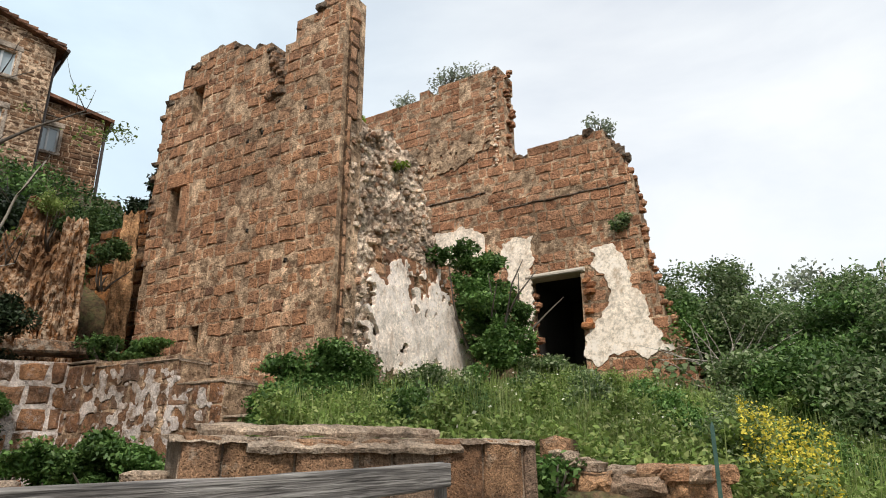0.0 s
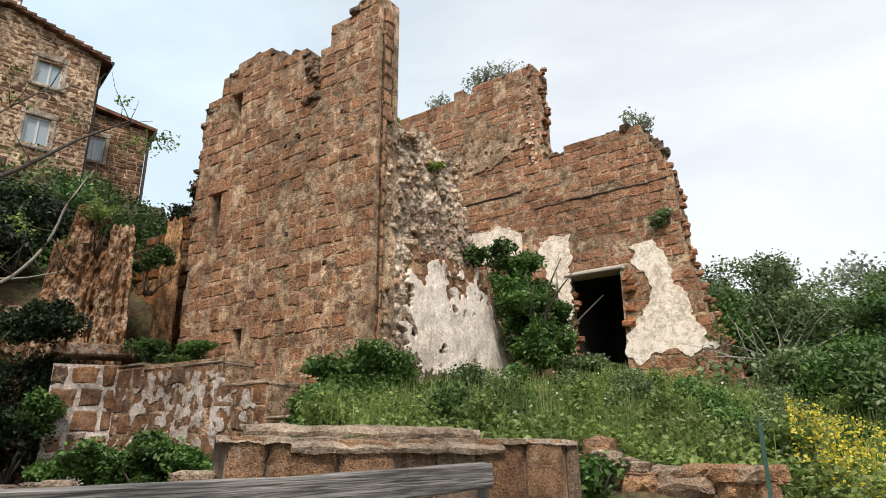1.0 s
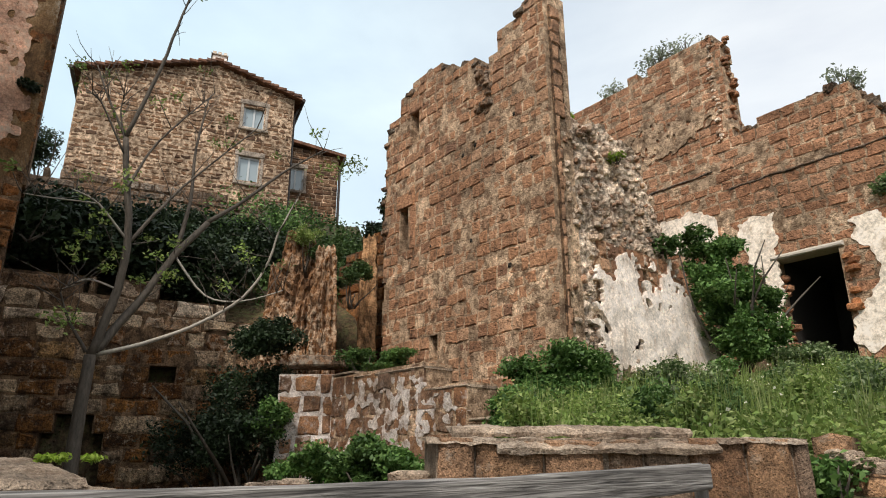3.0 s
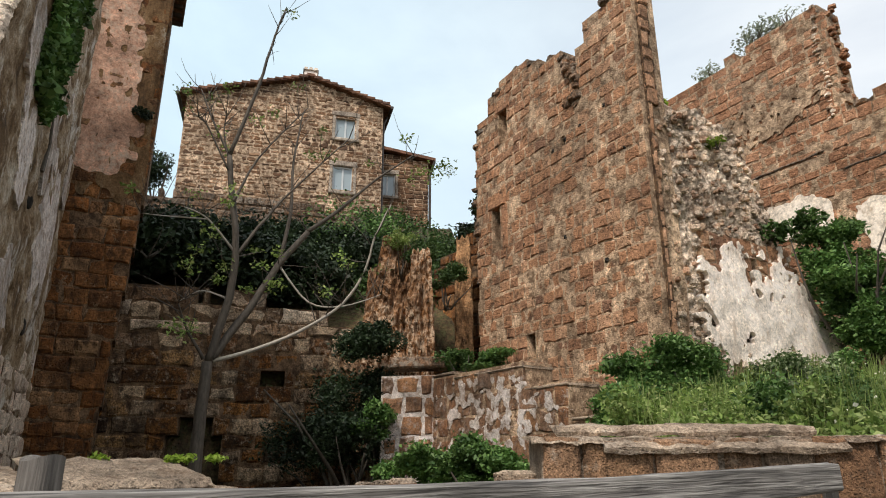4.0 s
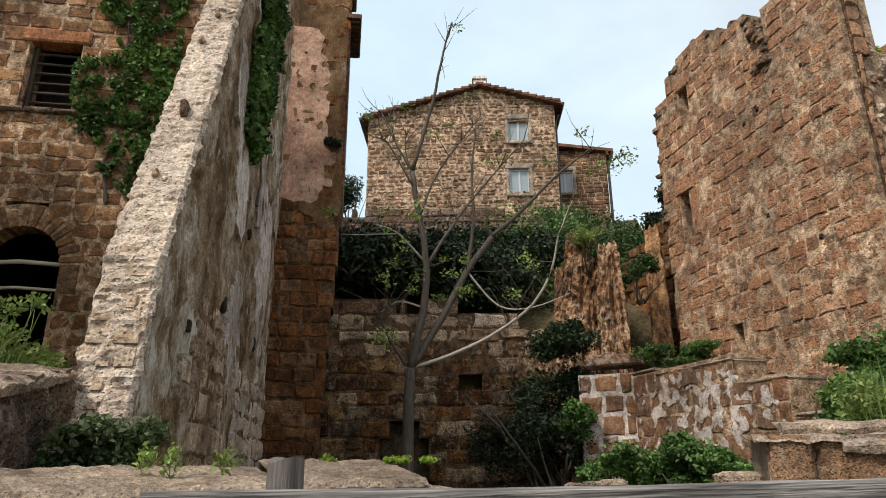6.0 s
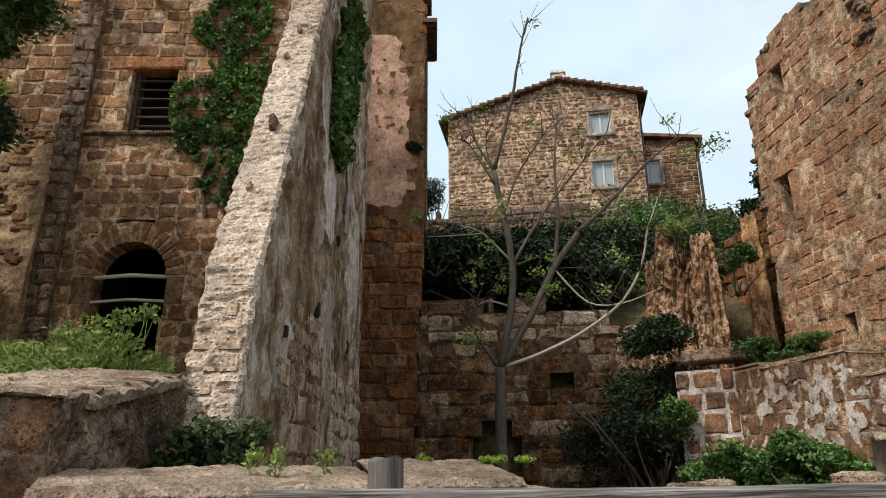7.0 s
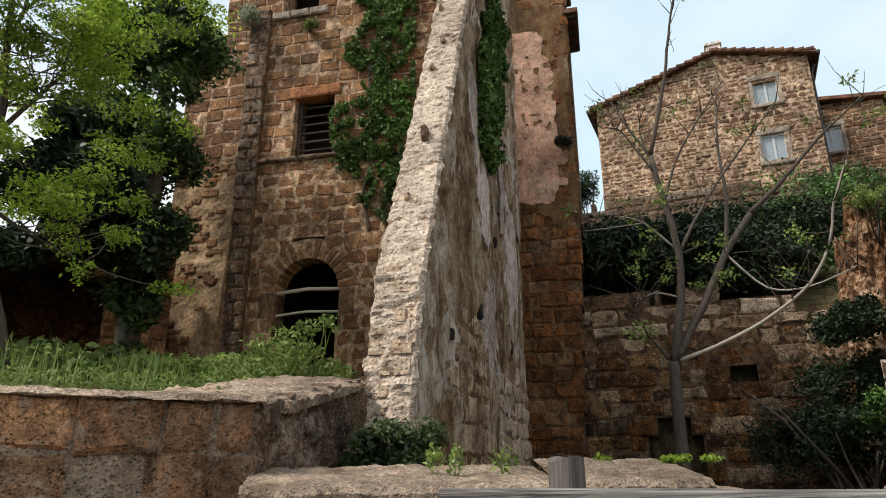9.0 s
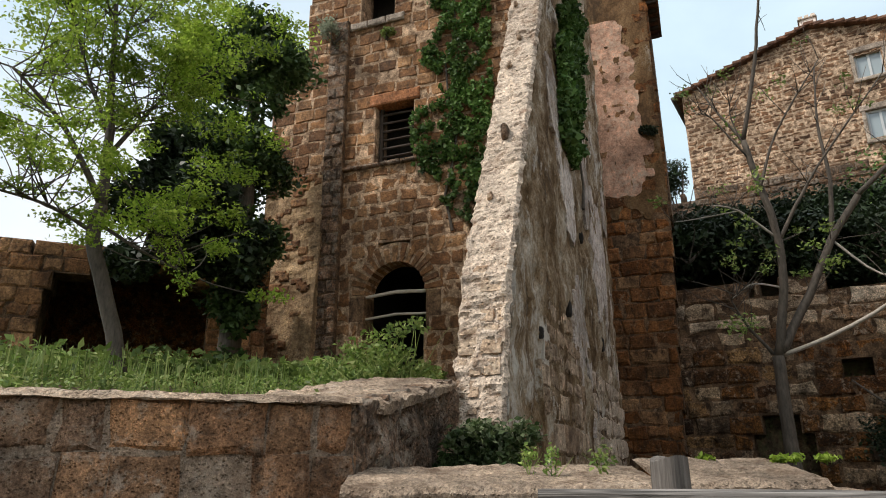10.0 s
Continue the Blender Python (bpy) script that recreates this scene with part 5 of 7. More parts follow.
sheet(tall, "buttress", facade, (6.95, 8.45), (1.8, 7.35), lambda u, z: u < 8.35 + 0.04 * (7.3 - z), M_ROUGHCAST, out=0.06, cell=0.08, wave=0.03, depth=0.2, lift=lambda u, z: (7.35 - z) * 0.07 + 0.03 * fbm(u * 4, z * 4, 3), label="battered roughcast buttress")
rng = random.Random(77)
for _ in range(70):
    u, z = rng.uniform(7.0, 8.4), rng.uniform(2.4, 7.2)
    w = 0.06 + (7.35 - z) * 0.07
    block(tall, "stone_block", facade, u, u + rng.uniform(0.14, 0.3), w - 0.1, w + 0.025, z, z + rng.uniform(0.1, 0.2), M_FACADE)
M_FOOT = stone_material("bare_spur_stone", [(0.40, 0.31, 0.22), (0.50, 0.42, 0.32), (0.30, 0.22, 0.15), (0.46, 0.37, 0.27)], lichen_at=0.56, dark=(0.12, 0.08, 0.05), dark_at=0.42, bump=0.9)
# the spur: exposed stones at its foot and the round stone set in it
rng = random.Random(78)
z = 1.5
while z < 2.8:
    h = rng.uniform(0.10, 0.17)
    w = -0.40
    while w < -0.03:
        e = min(-0.01, w + rng.uniform(0.10, 0.24))
        u = spur_front(z + h / 2)
        v = [(u + 0.1, w, z), (u + 0.1, w, z + h - 0.02), (u + 0.1, e - 0.015, z + h - 0.02), (u + 0.1, e - 0.015, z)]
        v += [(spur_front(zz) - 0.002 + rng.uniform(-0.012, 0.012), ww, zz) for ww, zz in ((w + 0.01, z + 0.01), (w + 0.01, z + h - 0.03), (e - 0.025, z + h - 0.03), (e - 0.025, z + 0.01))]
        if rng.random() < 0.8:
            part("stone_block", lane.world(v), lane.faces([tuple(reversed(q)) for q in BOX_F]), M_FOOT, tall)
        w = e
    z += h
ros = (spur_front(4.56) - 0.02, -0.2, 4.56)
v, f = boulder(lane.world([ros])[0], (0.10, 0.035, 0.09), 4, 144, 16, 10)
part("set_stone", v, f, M_TOPSTONE, tall, "dark round stone set in the spur")
for z in (5.75, 6.3, 7.1, 8.0, 3.7):
    v, f = boulder(lane.world([(spur_front(z) + 0.01, -0.22 + 0.12 * math.sin(z * 5), z)])[0], (0.07, 0.03, 0.04), z, 144, 12, 8, 0.3)
    part("set_stone", v, f, M_FOOT, tall)
# side wall: plaster, stains' stones, holes painted as black lumps
sheet(tall, "plaster", lane, (7.3, 12.6), (1.2, 7.4), lambda u, z: (blot(u, z, 8.4, 4.75, 0.42, 0.62, 4) or blot(u, z, 11.0, 4.6, 0.9, 1.0, 5, 0.6) or fbm(u * 0.9, z * 0.45, 9) > 0.33), M_WASH, out=0.022, cell=0.07, wave=0.006, label="pale peeling plaster")
masonry(tall, "wall_lane_foot", Plane(tuple(lane.world([(0, 0.03, 0)])[0][:2]), 54, out_az=-36), (9.3, 12.8), (-0.2, 3.2), lambda u, z: z < 2.6 + 0.4 * fbm(u, 4), (0.26, 0.34), (0.4, 0.7), M_SPUR, M_MORTAR_DARK, thick=0.1, seed=35, parts=90, uneven=0.05, rough=0.03)
# nothing is cut here: the lumps' black colour is the holes' shade
for u0, u1, z0, z1 in ((6.1, 6.35, 2.4, 2.62), (7.75, 8.0, 2.9, 3.3), (10.5, 10.95, 2.9, 3.35), (9.2, 9.4, 4.3, 4.6)):
    v, f = boulder(lane.world([((u0 + u1) / 2, -0.01, (z0 + z1) / 2)])[0], ((u1 - u0) * 0.2, 0.05, (z1 - z0) * 0.26), u0, 144, 18, 10, 0.3)
    part("wall_hole", v, f, M_SHADE, tall, "black lump painted for the shade of a wall hole")
masonry(tall, "wall_lane_mid", Plane(tuple(lane.world([(0, 0.035, 0)])[0][:2]), 54, out_az=-36), (5.0, 9.4), (-0.2, 3.4), lambda u, z: u > spur_front(z) + 0.25 and (u - 7.3) ** 2 / 1.5 + (z - 1.7) ** 2 / 1.6 < 1 + 0.3 * fbm(u * 2, z * 2, 21), (0.22, 0.32), (0.3, 0.6), M_FOOT, M_SIDE, thick=0.1, seed=37, parts=90, proud=0.012)

# ---------------------------------------------------------------- low vaulted wall on the left
vp = spot(100, 12.6)
vault = Plane((vp.x, vp.y), 186)
low = thing("vaulted_wall", (vp.x, vp.y, 2.5), "low tuff wall with a dark vaulted opening", "wall", kind="structure")
masonry(low, "wall_vault", vault, (-2.2, 5.5), (1.8, 5.2), lambda u, z: z < 5.0 - 0.12 * max(0, u - 1) + 0.12 * fbm(u * 2, 2) and not (-1.2 < u < 1.45 and z < 4.75 - 0.25 * (u - 0.1) ** 2), (0.22, 0.32), (0.3, 0.55), M_FACADE, M_MORTAR_DARK, seed=36, parts=140)
recess(low, vault, -1.4, 1.7, 1.8, 4.95, -0.55, 2.4, mat=M_DAMP_SHADED)

# ---------------------------------------------------------------- foreground walls: cappings, rail and post
u_of = lambda az: float(np.dot(np.array(spot(az, 3.4 + 0.7 * (20.8 - az) / 27.8))[:2] - fore_r.p[:2], fore_r.u[:2]))
ua, ub = u_of(16.2), u_of(-0.4)


def capping(parent, plane, u0, u1, w0, w1, zf, zb, thick, seed, name, label, mat=M_CAP, n=70, m=14, rise=0.0, uneven=1.0):
    """A weathered sloping slab: uneven top, worn front edge."""
    verts, faces = [], []
    for i in range(n + 1):
        u = u0 + (u1 - u0) * i / n
        edge = 0.012 * fbm(u * 5, 1, seed) + 0.006 * fbm(u * 20, 1, seed)
        for k in range(m + 1):
            t = k / m
            w = w1 + edge * (1 - t) + (w0 - w1) * t
            round_ = -0.025 if k == 0 else 0
            verts.append((u, w, zf + (zb - zf) * t + rise * (u - u0) + uneven * (0.012 * fbm(u * 4, w * 4, seed + 1) + 0.008 * fbm(u * 16, w * 16, seed + 2)) + round_))
        verts.append((u, w1 + edge - 0.01, zf - thick + rise * (u - u0) + 0.01 * fbm(u * 6, 2, seed)))
    r = m + 2
    for i in range(n):
        for k in range(m):
            a = i * r + k
            faces.append((a, a + 1, a + r + 1, a + r))
        a = i * r
        faces.append((a + m + 1, a, a + r, a + r + m + 1))
    faces.append((m + 1,) + tuple(range(m, -1, -1)))
    last = n * r
    faces.append(tuple(range(last, last + m + 1)) + (last + m + 1,))
    f2 = faces if not plane.flip else [tuple(reversed(f)) for f in faces]
    return part(name, plane.world(verts), f2, mat, parent, label)


capping(right_wall, fore_r, ua, ub, -0.55, 0.04, 1.395, 1.44, 0.05, 4, "capping", "broad weathered sloping capping slab")
capping(right_wall, fore_r, ua - 0.15, ub + 0.1, -0.8, -0.45, 1.49, 1.52, 0.05, 5, "capping", "thin upper capping slab")
capping(right_wall, fore_r, ub, fr_len, -0.55, 0.02, 1.42, 1.44, 0.02, 6, "capping", "worn pale capping slab")
capping(right_wall, fore_r, -0.05, ua, -0.55, 0.02, 1.42, 1.44, 0.02, 7, "capping", "worn pale capping slab")
lr_p, lr_e = spot(-7.4, 4.75), spot(-21.0, 4.7)
low_r = Plane((lr_p.x, lr_p.y), math.degrees(math.atan2(-(lr_e - lr_p).x, (lr_e - lr_p).y)))
lr_len = (lr_e - lr_p).length
bank_wall = thing("bank_wall", lr_p, "tumbled low tuff wall holding the bank", "wall", kind="structure")
masonry(bank_wall, "wall_bank", low_r, (0, lr_len), (0.2, 1.45), lambda u, z: z < 1.40 - 0.16 * min(1, u / 0.45) + 0.03 * fbm(u * 4, 2), (0.16, 0.26), (0.2, 0.4), M_FORE, M_MORTAR_DARK, seed=53, parts=40, uneven=0.05, rough=0.035, round_=0.035)
rngw = random.Random(54)
for k in range(22):
    u = lr_len * (k + rngw.random()) / 22
    sz = rngw.uniform(0.06, 0.13) if u > 0.5 else rngw.uniform(0.04, 0.08)
    zt = 1.40 - 0.16 * min(1, u / 0.45)
    part("broken_stone", *boulder(tuple(low_r.world([(u, rngw.uniform(-0.25, -0.02), zt - 0.02)])[0]), (sz * 1.3, sz, sz * 0.55), 300 + k, rngw.uniform(0, 180), 14, 8, 0.3), M_CAP if u < 0.6 else M_FORE, bank_wall)

stake = thing("fence_stake", spot(-20.75, 4.55, 0.6), "thin green painted steel fence stake", "stake")
part("post", *slab(Plane(tuple(spot(-20.75, 4.55))[:2], 70), -0.012, 0.012, -0.012, 0.012, 0.6, 1.5), M_STAKE, stake)
part("tip", *tube([spot(-20.75, 4.55, 1.5), spot(-20.75, 4.55, 1.53)], [0.013, 0.004], 6), M_STAKE, stake)

# left boundary wall: flat capping, corner return, pale top stone
capping(left_wall, fore_l, -0.02, 3.4, -0.5, 0.03, 1.585, 1.63, 0.03, 9, "capping", "flat worn stone capping", n=110)
ret_a, ret_b = spot(82, 3.05), spot(74.3, 5.15)
ret = Plane((ret_a.x, ret_a.y), math.degrees(math.atan2(-(ret_b - ret_a).x, (ret_b - ret_a).y)), out_az=-40)
ret_len = (ret_b - ret_a).length
sheet(left_wall, "wall_return", ret, (0, ret_len), (0.2, 2.0), lambda u, z: z < 1.55 + 0.17 * u, M_TOPSTONE, out=0.0, cell=0.04, wave=0.05, depth=0.5, label="rough dark stone return", lift=lambda u, z: 0.05 * fbm(u * 3, z * 3, 4) + 0.03 * fbm(u * 9, z * 9, 6))
capping(left_wall, ret, 0.3, ret_len + 0.05, -0.62, 0.04, 1.60, 1.64, 0.07, 11, "top_stone", "broad pale rough top stone", n=60, rise=0.17, uneven=2.2)

sl_a, sl_b = spot(83, 2.75), spot(44.6, 3.25)
sl = Plane((sl_a.x, sl_a.y), math.degrees(math.atan2(-(sl_b - sl_a).x, (sl_b - sl_a).y)), out_az=243)
sl_len = (sl_b - sl_a).length
ledge = thing("foreground_ledge", (sl_a + sl_b) / 2, "low wall with broad pitted pale capping stones", "wall", kind="structure")
capping(ledge, sl, 0.0, sl_len * 0.63, -0.55, 0.03, 1.225, 1.30, 0.12, 15, "capping", "broad pitted pale capping stone", n=90, m=16)
capping(ledge, sl, sl_len * 0.63, sl_len * 0.94, -0.5, 0.0, 1.24, 1.33, 0.05, 16, "capping", "broad pitted pale capping stone", n=60, m=16)
capping(ledge, sl, sl_len * 0.62, sl_len, -0.5, 0.04, 1.20, 1.24, 0.10, 17, "capping", "broken lower capping stone", n=60, m=10)
masonry(ledge, "wall_ledge", sl, (0, sl_len), (0, 1.15), lambda u, z: True, (0.2, 0.28), (0.25, 0.45), M_FORE, M_MORTAR, seed=56, parts=50)

# weathered wooden rail and its posts
RA, RB = spot(0.1, 3.2, 1.30), spot(67.5, 1.70, 1.248)
rail = thing("wooden_rail", spot(30, 2.0, 0.0), "weathered grey wooden fence rail on round posts", "fence")


def build_rail():
    d = (RB - RA)
    ln = d.length
    x = d.normalized()
    y = Vector((0, 0, 1)).cross(x).normalized()
    z = x.cross(y)
    n = 40
    prof = [(-0.022, 0.004), (-0.016, 0.0), (0.016, 0.0), (0.022, -0.006), (0.022, -0.096), (0.015, -0.104), (-0.016, -0.104), (-0.022, -0.098)]
    verts, faces = [], []
    for i in range(n + 1):
        s = ln * i / n
        sag = -0.022 * math.sin(math.pi * i / n)
        for k, (a, b) in enumerate(prof):
            verts.append((s, a + 0.003 * fbm(s * 3, k), b + sag + 0.004 * fbm(s * 2.2, k * 0.3, 2)))
    m = len(prof)
    for i in range(n):
        for k in range(m):
            faces.append((i * m + k, (i + 1) * m + k, (i + 1) * m + (k + 1) % m, i * m + (k + 1) % m))
    faces.append(tuple(range(m)))
    faces.append(tuple(reversed(range(n * m, (n + 1) * m))))
    ob = new("rail", mesh_of("rail", verts, faces, M_RAIL))
    ob.matrix_world = Matrix(((x.x, y.x, z.x, RA.x), (x.y, y.y, z.y, RA.y), (x.z, y.z, z.z, RA.z), (0, 0, 0, 1)))
    m_keep = ob.matrix_world.copy()
    ob.parent = rail
    ob.matrix_parent_inverse = Matrix.Translation(PLACES[rail.name]).inverted()
    ob.matrix_basis = m_keep


build_rail()


def post(az, d, top, r, tilt=0.0, seed=0):
    sides, rings = 18, 7
    base = spot(az, d)
    verts, faces = [], []
    for i in range(rings + 1):
        z = top * i / rings
        for k in range(sides):
            a = 2 * math.pi * k / sides
            rr = r * (1 + 0.06 * fbm(math.cos(a) * 3, math.sin(a) * 3, seed) + (0.05 if k % 5 == 0 else 0) * -1 + (0.0 if i < rings else -0.04))
            verts.append((base.x + rr * math.cos(a) + tilt * z, base.y + rr * math.sin(a), z + (0.008 * math.cos(a * 2) if i == rings else 0)))
    for i in range(rings):
        for k in range(sides):
            faces.append((i * sides + k, i * sides + (k + 1) % sides, (i + 1) * sides + (k + 1) % sides, (i + 1) * sides + k))
    faces.append(tuple(range(rings * sides, (rings + 1) * sides)))
    part("post", verts, faces, M_POST, rail, "round weathered post")


M_POST = plain_material("split_post_wood", [(0.06, 0.052, 0.045), (0.26, 0.23, 0.20)], 0.9, grain=26, stretch=(2.2, 2.2, 0.12), bump=0.9)
post(57.6, 1.95, 1.317, 0.05, 0.0, 1)
post(0.6, 3.26, 1.235, 0.03, 0.0, 2)

# loose stones on the ground behind the rail
for k, (az, d, z, s) in enumerate(((23.0, 3.5, 1.235, 0.10), (32.0, 3.6, 1.21, 0.07), (33.5, 3.6, 1.205, 0.06), (35.0, 3.6, 1.20, 0.05))):
    st = thing("loose_stone", spot(az, d, z - 1.2), "pale loose stone block set on the low wall", "stone", "loose stones")
    v, f = boulder(spot(az, d, z), (s, s * 0.8, s * 0.35), 80 + k, az, 18, 10)
    part("stone", v, f, M_CAP, st)
    part("footing", *slab(Plane(tuple(spot(az, d))[:2], az + 90), -s, s, -0.1, 0.1, 0, z), M_FORE, st)

# ---------------------------------------------------------------- plants
def on_ground(az, d):
    p = spot(az, d)
    return Vector((p.x, p.y, ground_height(p.x, p.y)))


def weeds(name, label, region, n, size, tall_, mat, seed, lift=0.0, gap=0.0, freq=1.4, kind="stuff", long_=1.6, up=0.3):
    """Ground cover: leaves up to a height that swells and sinks over the plot."""
    rs = np.random.RandomState(seed)
    pts = []
    az0, az1, d0, d1 = region
    while len(pts) < n:
        az, d = rs.uniform(az0, az1), math.sqrt(rs.uniform(d0 * d0, d1 * d1))
        p = spot(az, d)
        k = 0.55 + 0.55 * noise.noise(Vector((p.x * freq, p.y * freq, seed)))
        if k < gap:
            continue
        pts.append((p.x, p.y, ground_height(p.x, p.y) + lift + tall_ * k * rs.uniform(0.05, 1.0)))
    v, f = leaf_quads(np.array(pts), rs, size, up=up, long_=long_)
    return tagged(big_mesh(name, v, f, mat), label, "weeds", kind=kind)


def grass(name, label, region, n, high, mat, seed, gap=0.0):
    rs = np.random.RandomState(seed)
    az0, az1, d0, d1 = region
    verts, faces = [], []
    while len(faces) < n:
        az, d = rs.uniform(az0, az1), math.sqrt(rs.uniform(d0 * d0, d1 * d1))
        p = spot(az, d)
        if noise.noise(Vector((p.x * 1.1, p.y * 1.1, seed))) < gap:
            continue
        z = ground_height(p.x, p.y)
        h = high * rs.uniform(0.5, 1.2)
        a = rs.uniform(0, 2 * math.pi)
        lean = rs.uniform(0.05, 0.4) * h
        wx, wy = 0.006 * math.cos(a + 1.57), 0.006 * math.sin(a + 1.57)
        lx, ly = lean * math.cos(a), lean * math.sin(a)
        n0 = len(verts)
        verts += [(p.x - wx, p.y - wy, z), (p.x + wx, p.y + wy, z), (p.x + lx + wx * 0.3, p.y + ly + wy * 0.3, z + h), (p.x + lx - wx * 0.3, p.y + ly - wy * 0.3, z + h)]
        faces.append((n0, n0 + 1, n0 + 2, n0 + 3))
    return tagged(big_mesh(name, verts, faces, mat), label, "grass", kind="stuff")


BANK = (-40, 16.5, 4.9, 14.5)
weeds("bank_weeds", "thick green weeds covering the sloping bank", BANK, 150000, 0.036, 0.52, M_LEAF_WEED, 1, freq=1.3)
weeds("bank_herbs", "fine pale herbs among the bank's weeds", (-36, 12, 4.9, 13), 42000, 0.032, 0.62, M_GRASS, 2, gap=0.5, freq=0.8)
grass("bank_grass", "long grass on the sloping bank", (-40, 14, 4.9, 13), 6000, 0.55, M_GRASS, 3)
weeds("yellow_flowers", "yellow flowering mustard on the bank", (-29.0, -22.8, 5.2, 7.8), 2200, 0.028, 0.66, M_YELLOW, 4, lift=0.2, gap=0.56, freq=1.1, long_=1.0)
weeds("bank_blossom", "scattered cream blossoms among the weeds", (-36, 8, 5.5, 12), 500, 0.035, 0.6, M_WHITE, 5, lift=0.1, gap=0.55, long_=1.0)


def weed_clumps():
    """Tall leafy weeds standing out of the bank's growth."""
    rng_ = random.Random(91)
    for k in range(46):
        az, d = rng_.uniform(-31, 14.5), rng_.uniform(5.6, 12.4)
        b = on_ground(az, d)
        h = rng_.uniform(0.45, 0.8)
        t = thing("weed_clump", b, "tall leafy weed clump on the grassy bank" if k % 3 else "feathery pale weed clump on the grassy bank", "weed", "weed clumps on the bank")
        blobs = [((b.x + rng_.uniform(-0.22, 0.22), b.y + rng_.uniform(-0.22, 0.22), b.z + h * (0.2 + 0.14 * j)), (0.2, 0.2, 0.13)) for j in range(5)]
        twigs(t, "branching", b, rng_, 5, h, 0.006, M_LEAF_WEED, spread=0.3)
        foliage("leaves", t, blobs, 1500, 0.032 if k % 3 else 0.024, (M_LEAF_IVY, M_LEAF_WEED, M_LEAF_WOOD, M_LEAF_WEED)[k % 4], 700 + k, 0.05, 2.0, 0.1)


weed_clumps()


def cluster(az, d, z, r, seed, n=4, flat=0.8):
    """Overlapping clumps round a place."""
    rng_ = random.Random(seed)
    out = []
    for _ in range(n * 2):
        p = spot(az, d, z)
        out.append(((p.x + rng_.uniform(-r, r) * 0.85, p.y + rng_.uniform(-r, r) * 0.7, p.z + rng_.uniform(-r, r) * 0.65 * flat), (r * rng_.uniform(0.28, 0.62),) * 2 + (r * flat * rng_.uniform(0.25, 0.6),)))
    return out


def bush(az, d, z, r, n, size, mat, seed, label, name="bush", flat=0.8, base=None, gap=0.3, count=5, group="", category="shrub", stems=5):
    b = spot(az, d, z - r * 0.9 if base is None else base)
    return shrub(name, b, cluster(az, d, z, r, seed, count, flat), n, size, mat, seed, label, gap=gap, group=group, category=category, stems=stems)


# bushes on the bank by the tower and in the ruin
bush(10.3, 9.2, 2.35, 0.62, 13260, 0.041, M_LEAF_IVY, 101, "dense green bush with white blossoms by the tower's foot", base=1.9)
bush(15.4, 8.9, 1.9, 0.45, 8160, 0.038, M_LEAF_IVY, 111, "low spreading green bush at the wall's foot", base=1.5)
bush(12.0, 8.8, 2.05, 0.5, 9180, 0.038, M_LEAF_IVY, 112, "low spreading green bush at the wall's foot", base=1.7)
bush(8.2, 9.3, 2.3, 0.5, 9180, 0.038, M_LEAF_IVY, 114, "dense green bush by the tower's foot", base=1.8)
bush(3.5, 9.6, 2.25, 0.5, 7650, 0.038, M_LEAF_WOOD, 115, "tall green nettles below the plastered wall", base=1.9)
bush(0.0, 10.2, 2.35, 0.5, 7650, 0.038, M_LEAF_WOOD, 116, "tall green nettles below the plastered wall", base=1.9)
bush(13.8, 9.0, 2.0, 0.5, 8160, 0.038, M_LEAF_IVY, 102, "low spreading green bush at the wall's foot", base=1.7)
bush(6.2, 9.8, 2.2, 0.5, 8160, 0.038, M_LEAF_WEED, 103, "tall green nettles below the plastered wall", base=1.9)
weeds("bush_blossom", "white blossoms on the bush by the tower", (7.2, 11.0, 8.7, 9.5), 26, 0.05, 0.5, M_WHITE, 6, lift=0.55, long_=1.0)
ivy_t = thing("elder_bush", spot(-3.4, 13.2, 2.7), "large leafy green bush growing inside the ruin", "shrub")
twigs(ivy_t, "branching", spot(-3.4, 13.2, 2.7), random.Random(3), 9, 2.6, 0.04, M_BARK)
foliage("leaves", ivy_t, cluster(-1.4, 13.1, 5.5, 0.34, 104, 3) + cluster(-2.3, 13.1, 5.0, 0.5, 105, 5) + cluster(-3.4, 13.0, 4.5, 0.58, 106, 6) + cluster(-4.4, 12.9, 3.9, 0.68, 107, 7) + cluster(-5.2, 12.9, 3.3, 0.6, 113, 6) + cluster(-3.4, 12.8, 3.5, 0.5, 114, 5), 30000, 0.055, M_LEAF_IVY, 107, gap=0.1)
bush(-8.0, 13.1, 2.85, 0.5, 13260, 0.046, M_LEAF_WOOD, 108, "green bush in front of the doorway", base=2.4)
bush(-10.6, 13.0, 2.75, 0.42, 9180, 0.046, M_LEAF_WOOD, 109, "green bush in front of the doorway", base=2.4)
# plants on the ruin's walls
def on_wall(plane, u, z, w=0.05):
    p = plane.world([(u, w, z)])[0]
    return Vector(p)


def wall_plant(plane, u, z, r, n, size, mat, seed, label, w=-0.25, stems=6, name="wall_plant", gap=0.1, flat=0.9, count=4):
    p = on_wall(plane, u, z, w)
    rng_ = random.Random(seed)
    blobs = [((p.x + rng_.uniform(-r, r) * 0.6, p.y + rng_.uniform(-r, r) * 0.4, p.z + r * 0.6 + rng_.uniform(-r, r) * 0.4), (r * 0.6, r * 0.6, r * 0.55 * flat)) for _ in range(count)]
    return shrub(name, p, blobs, n, size, mat, seed, label, "plant", gap=gap, stems=stems)


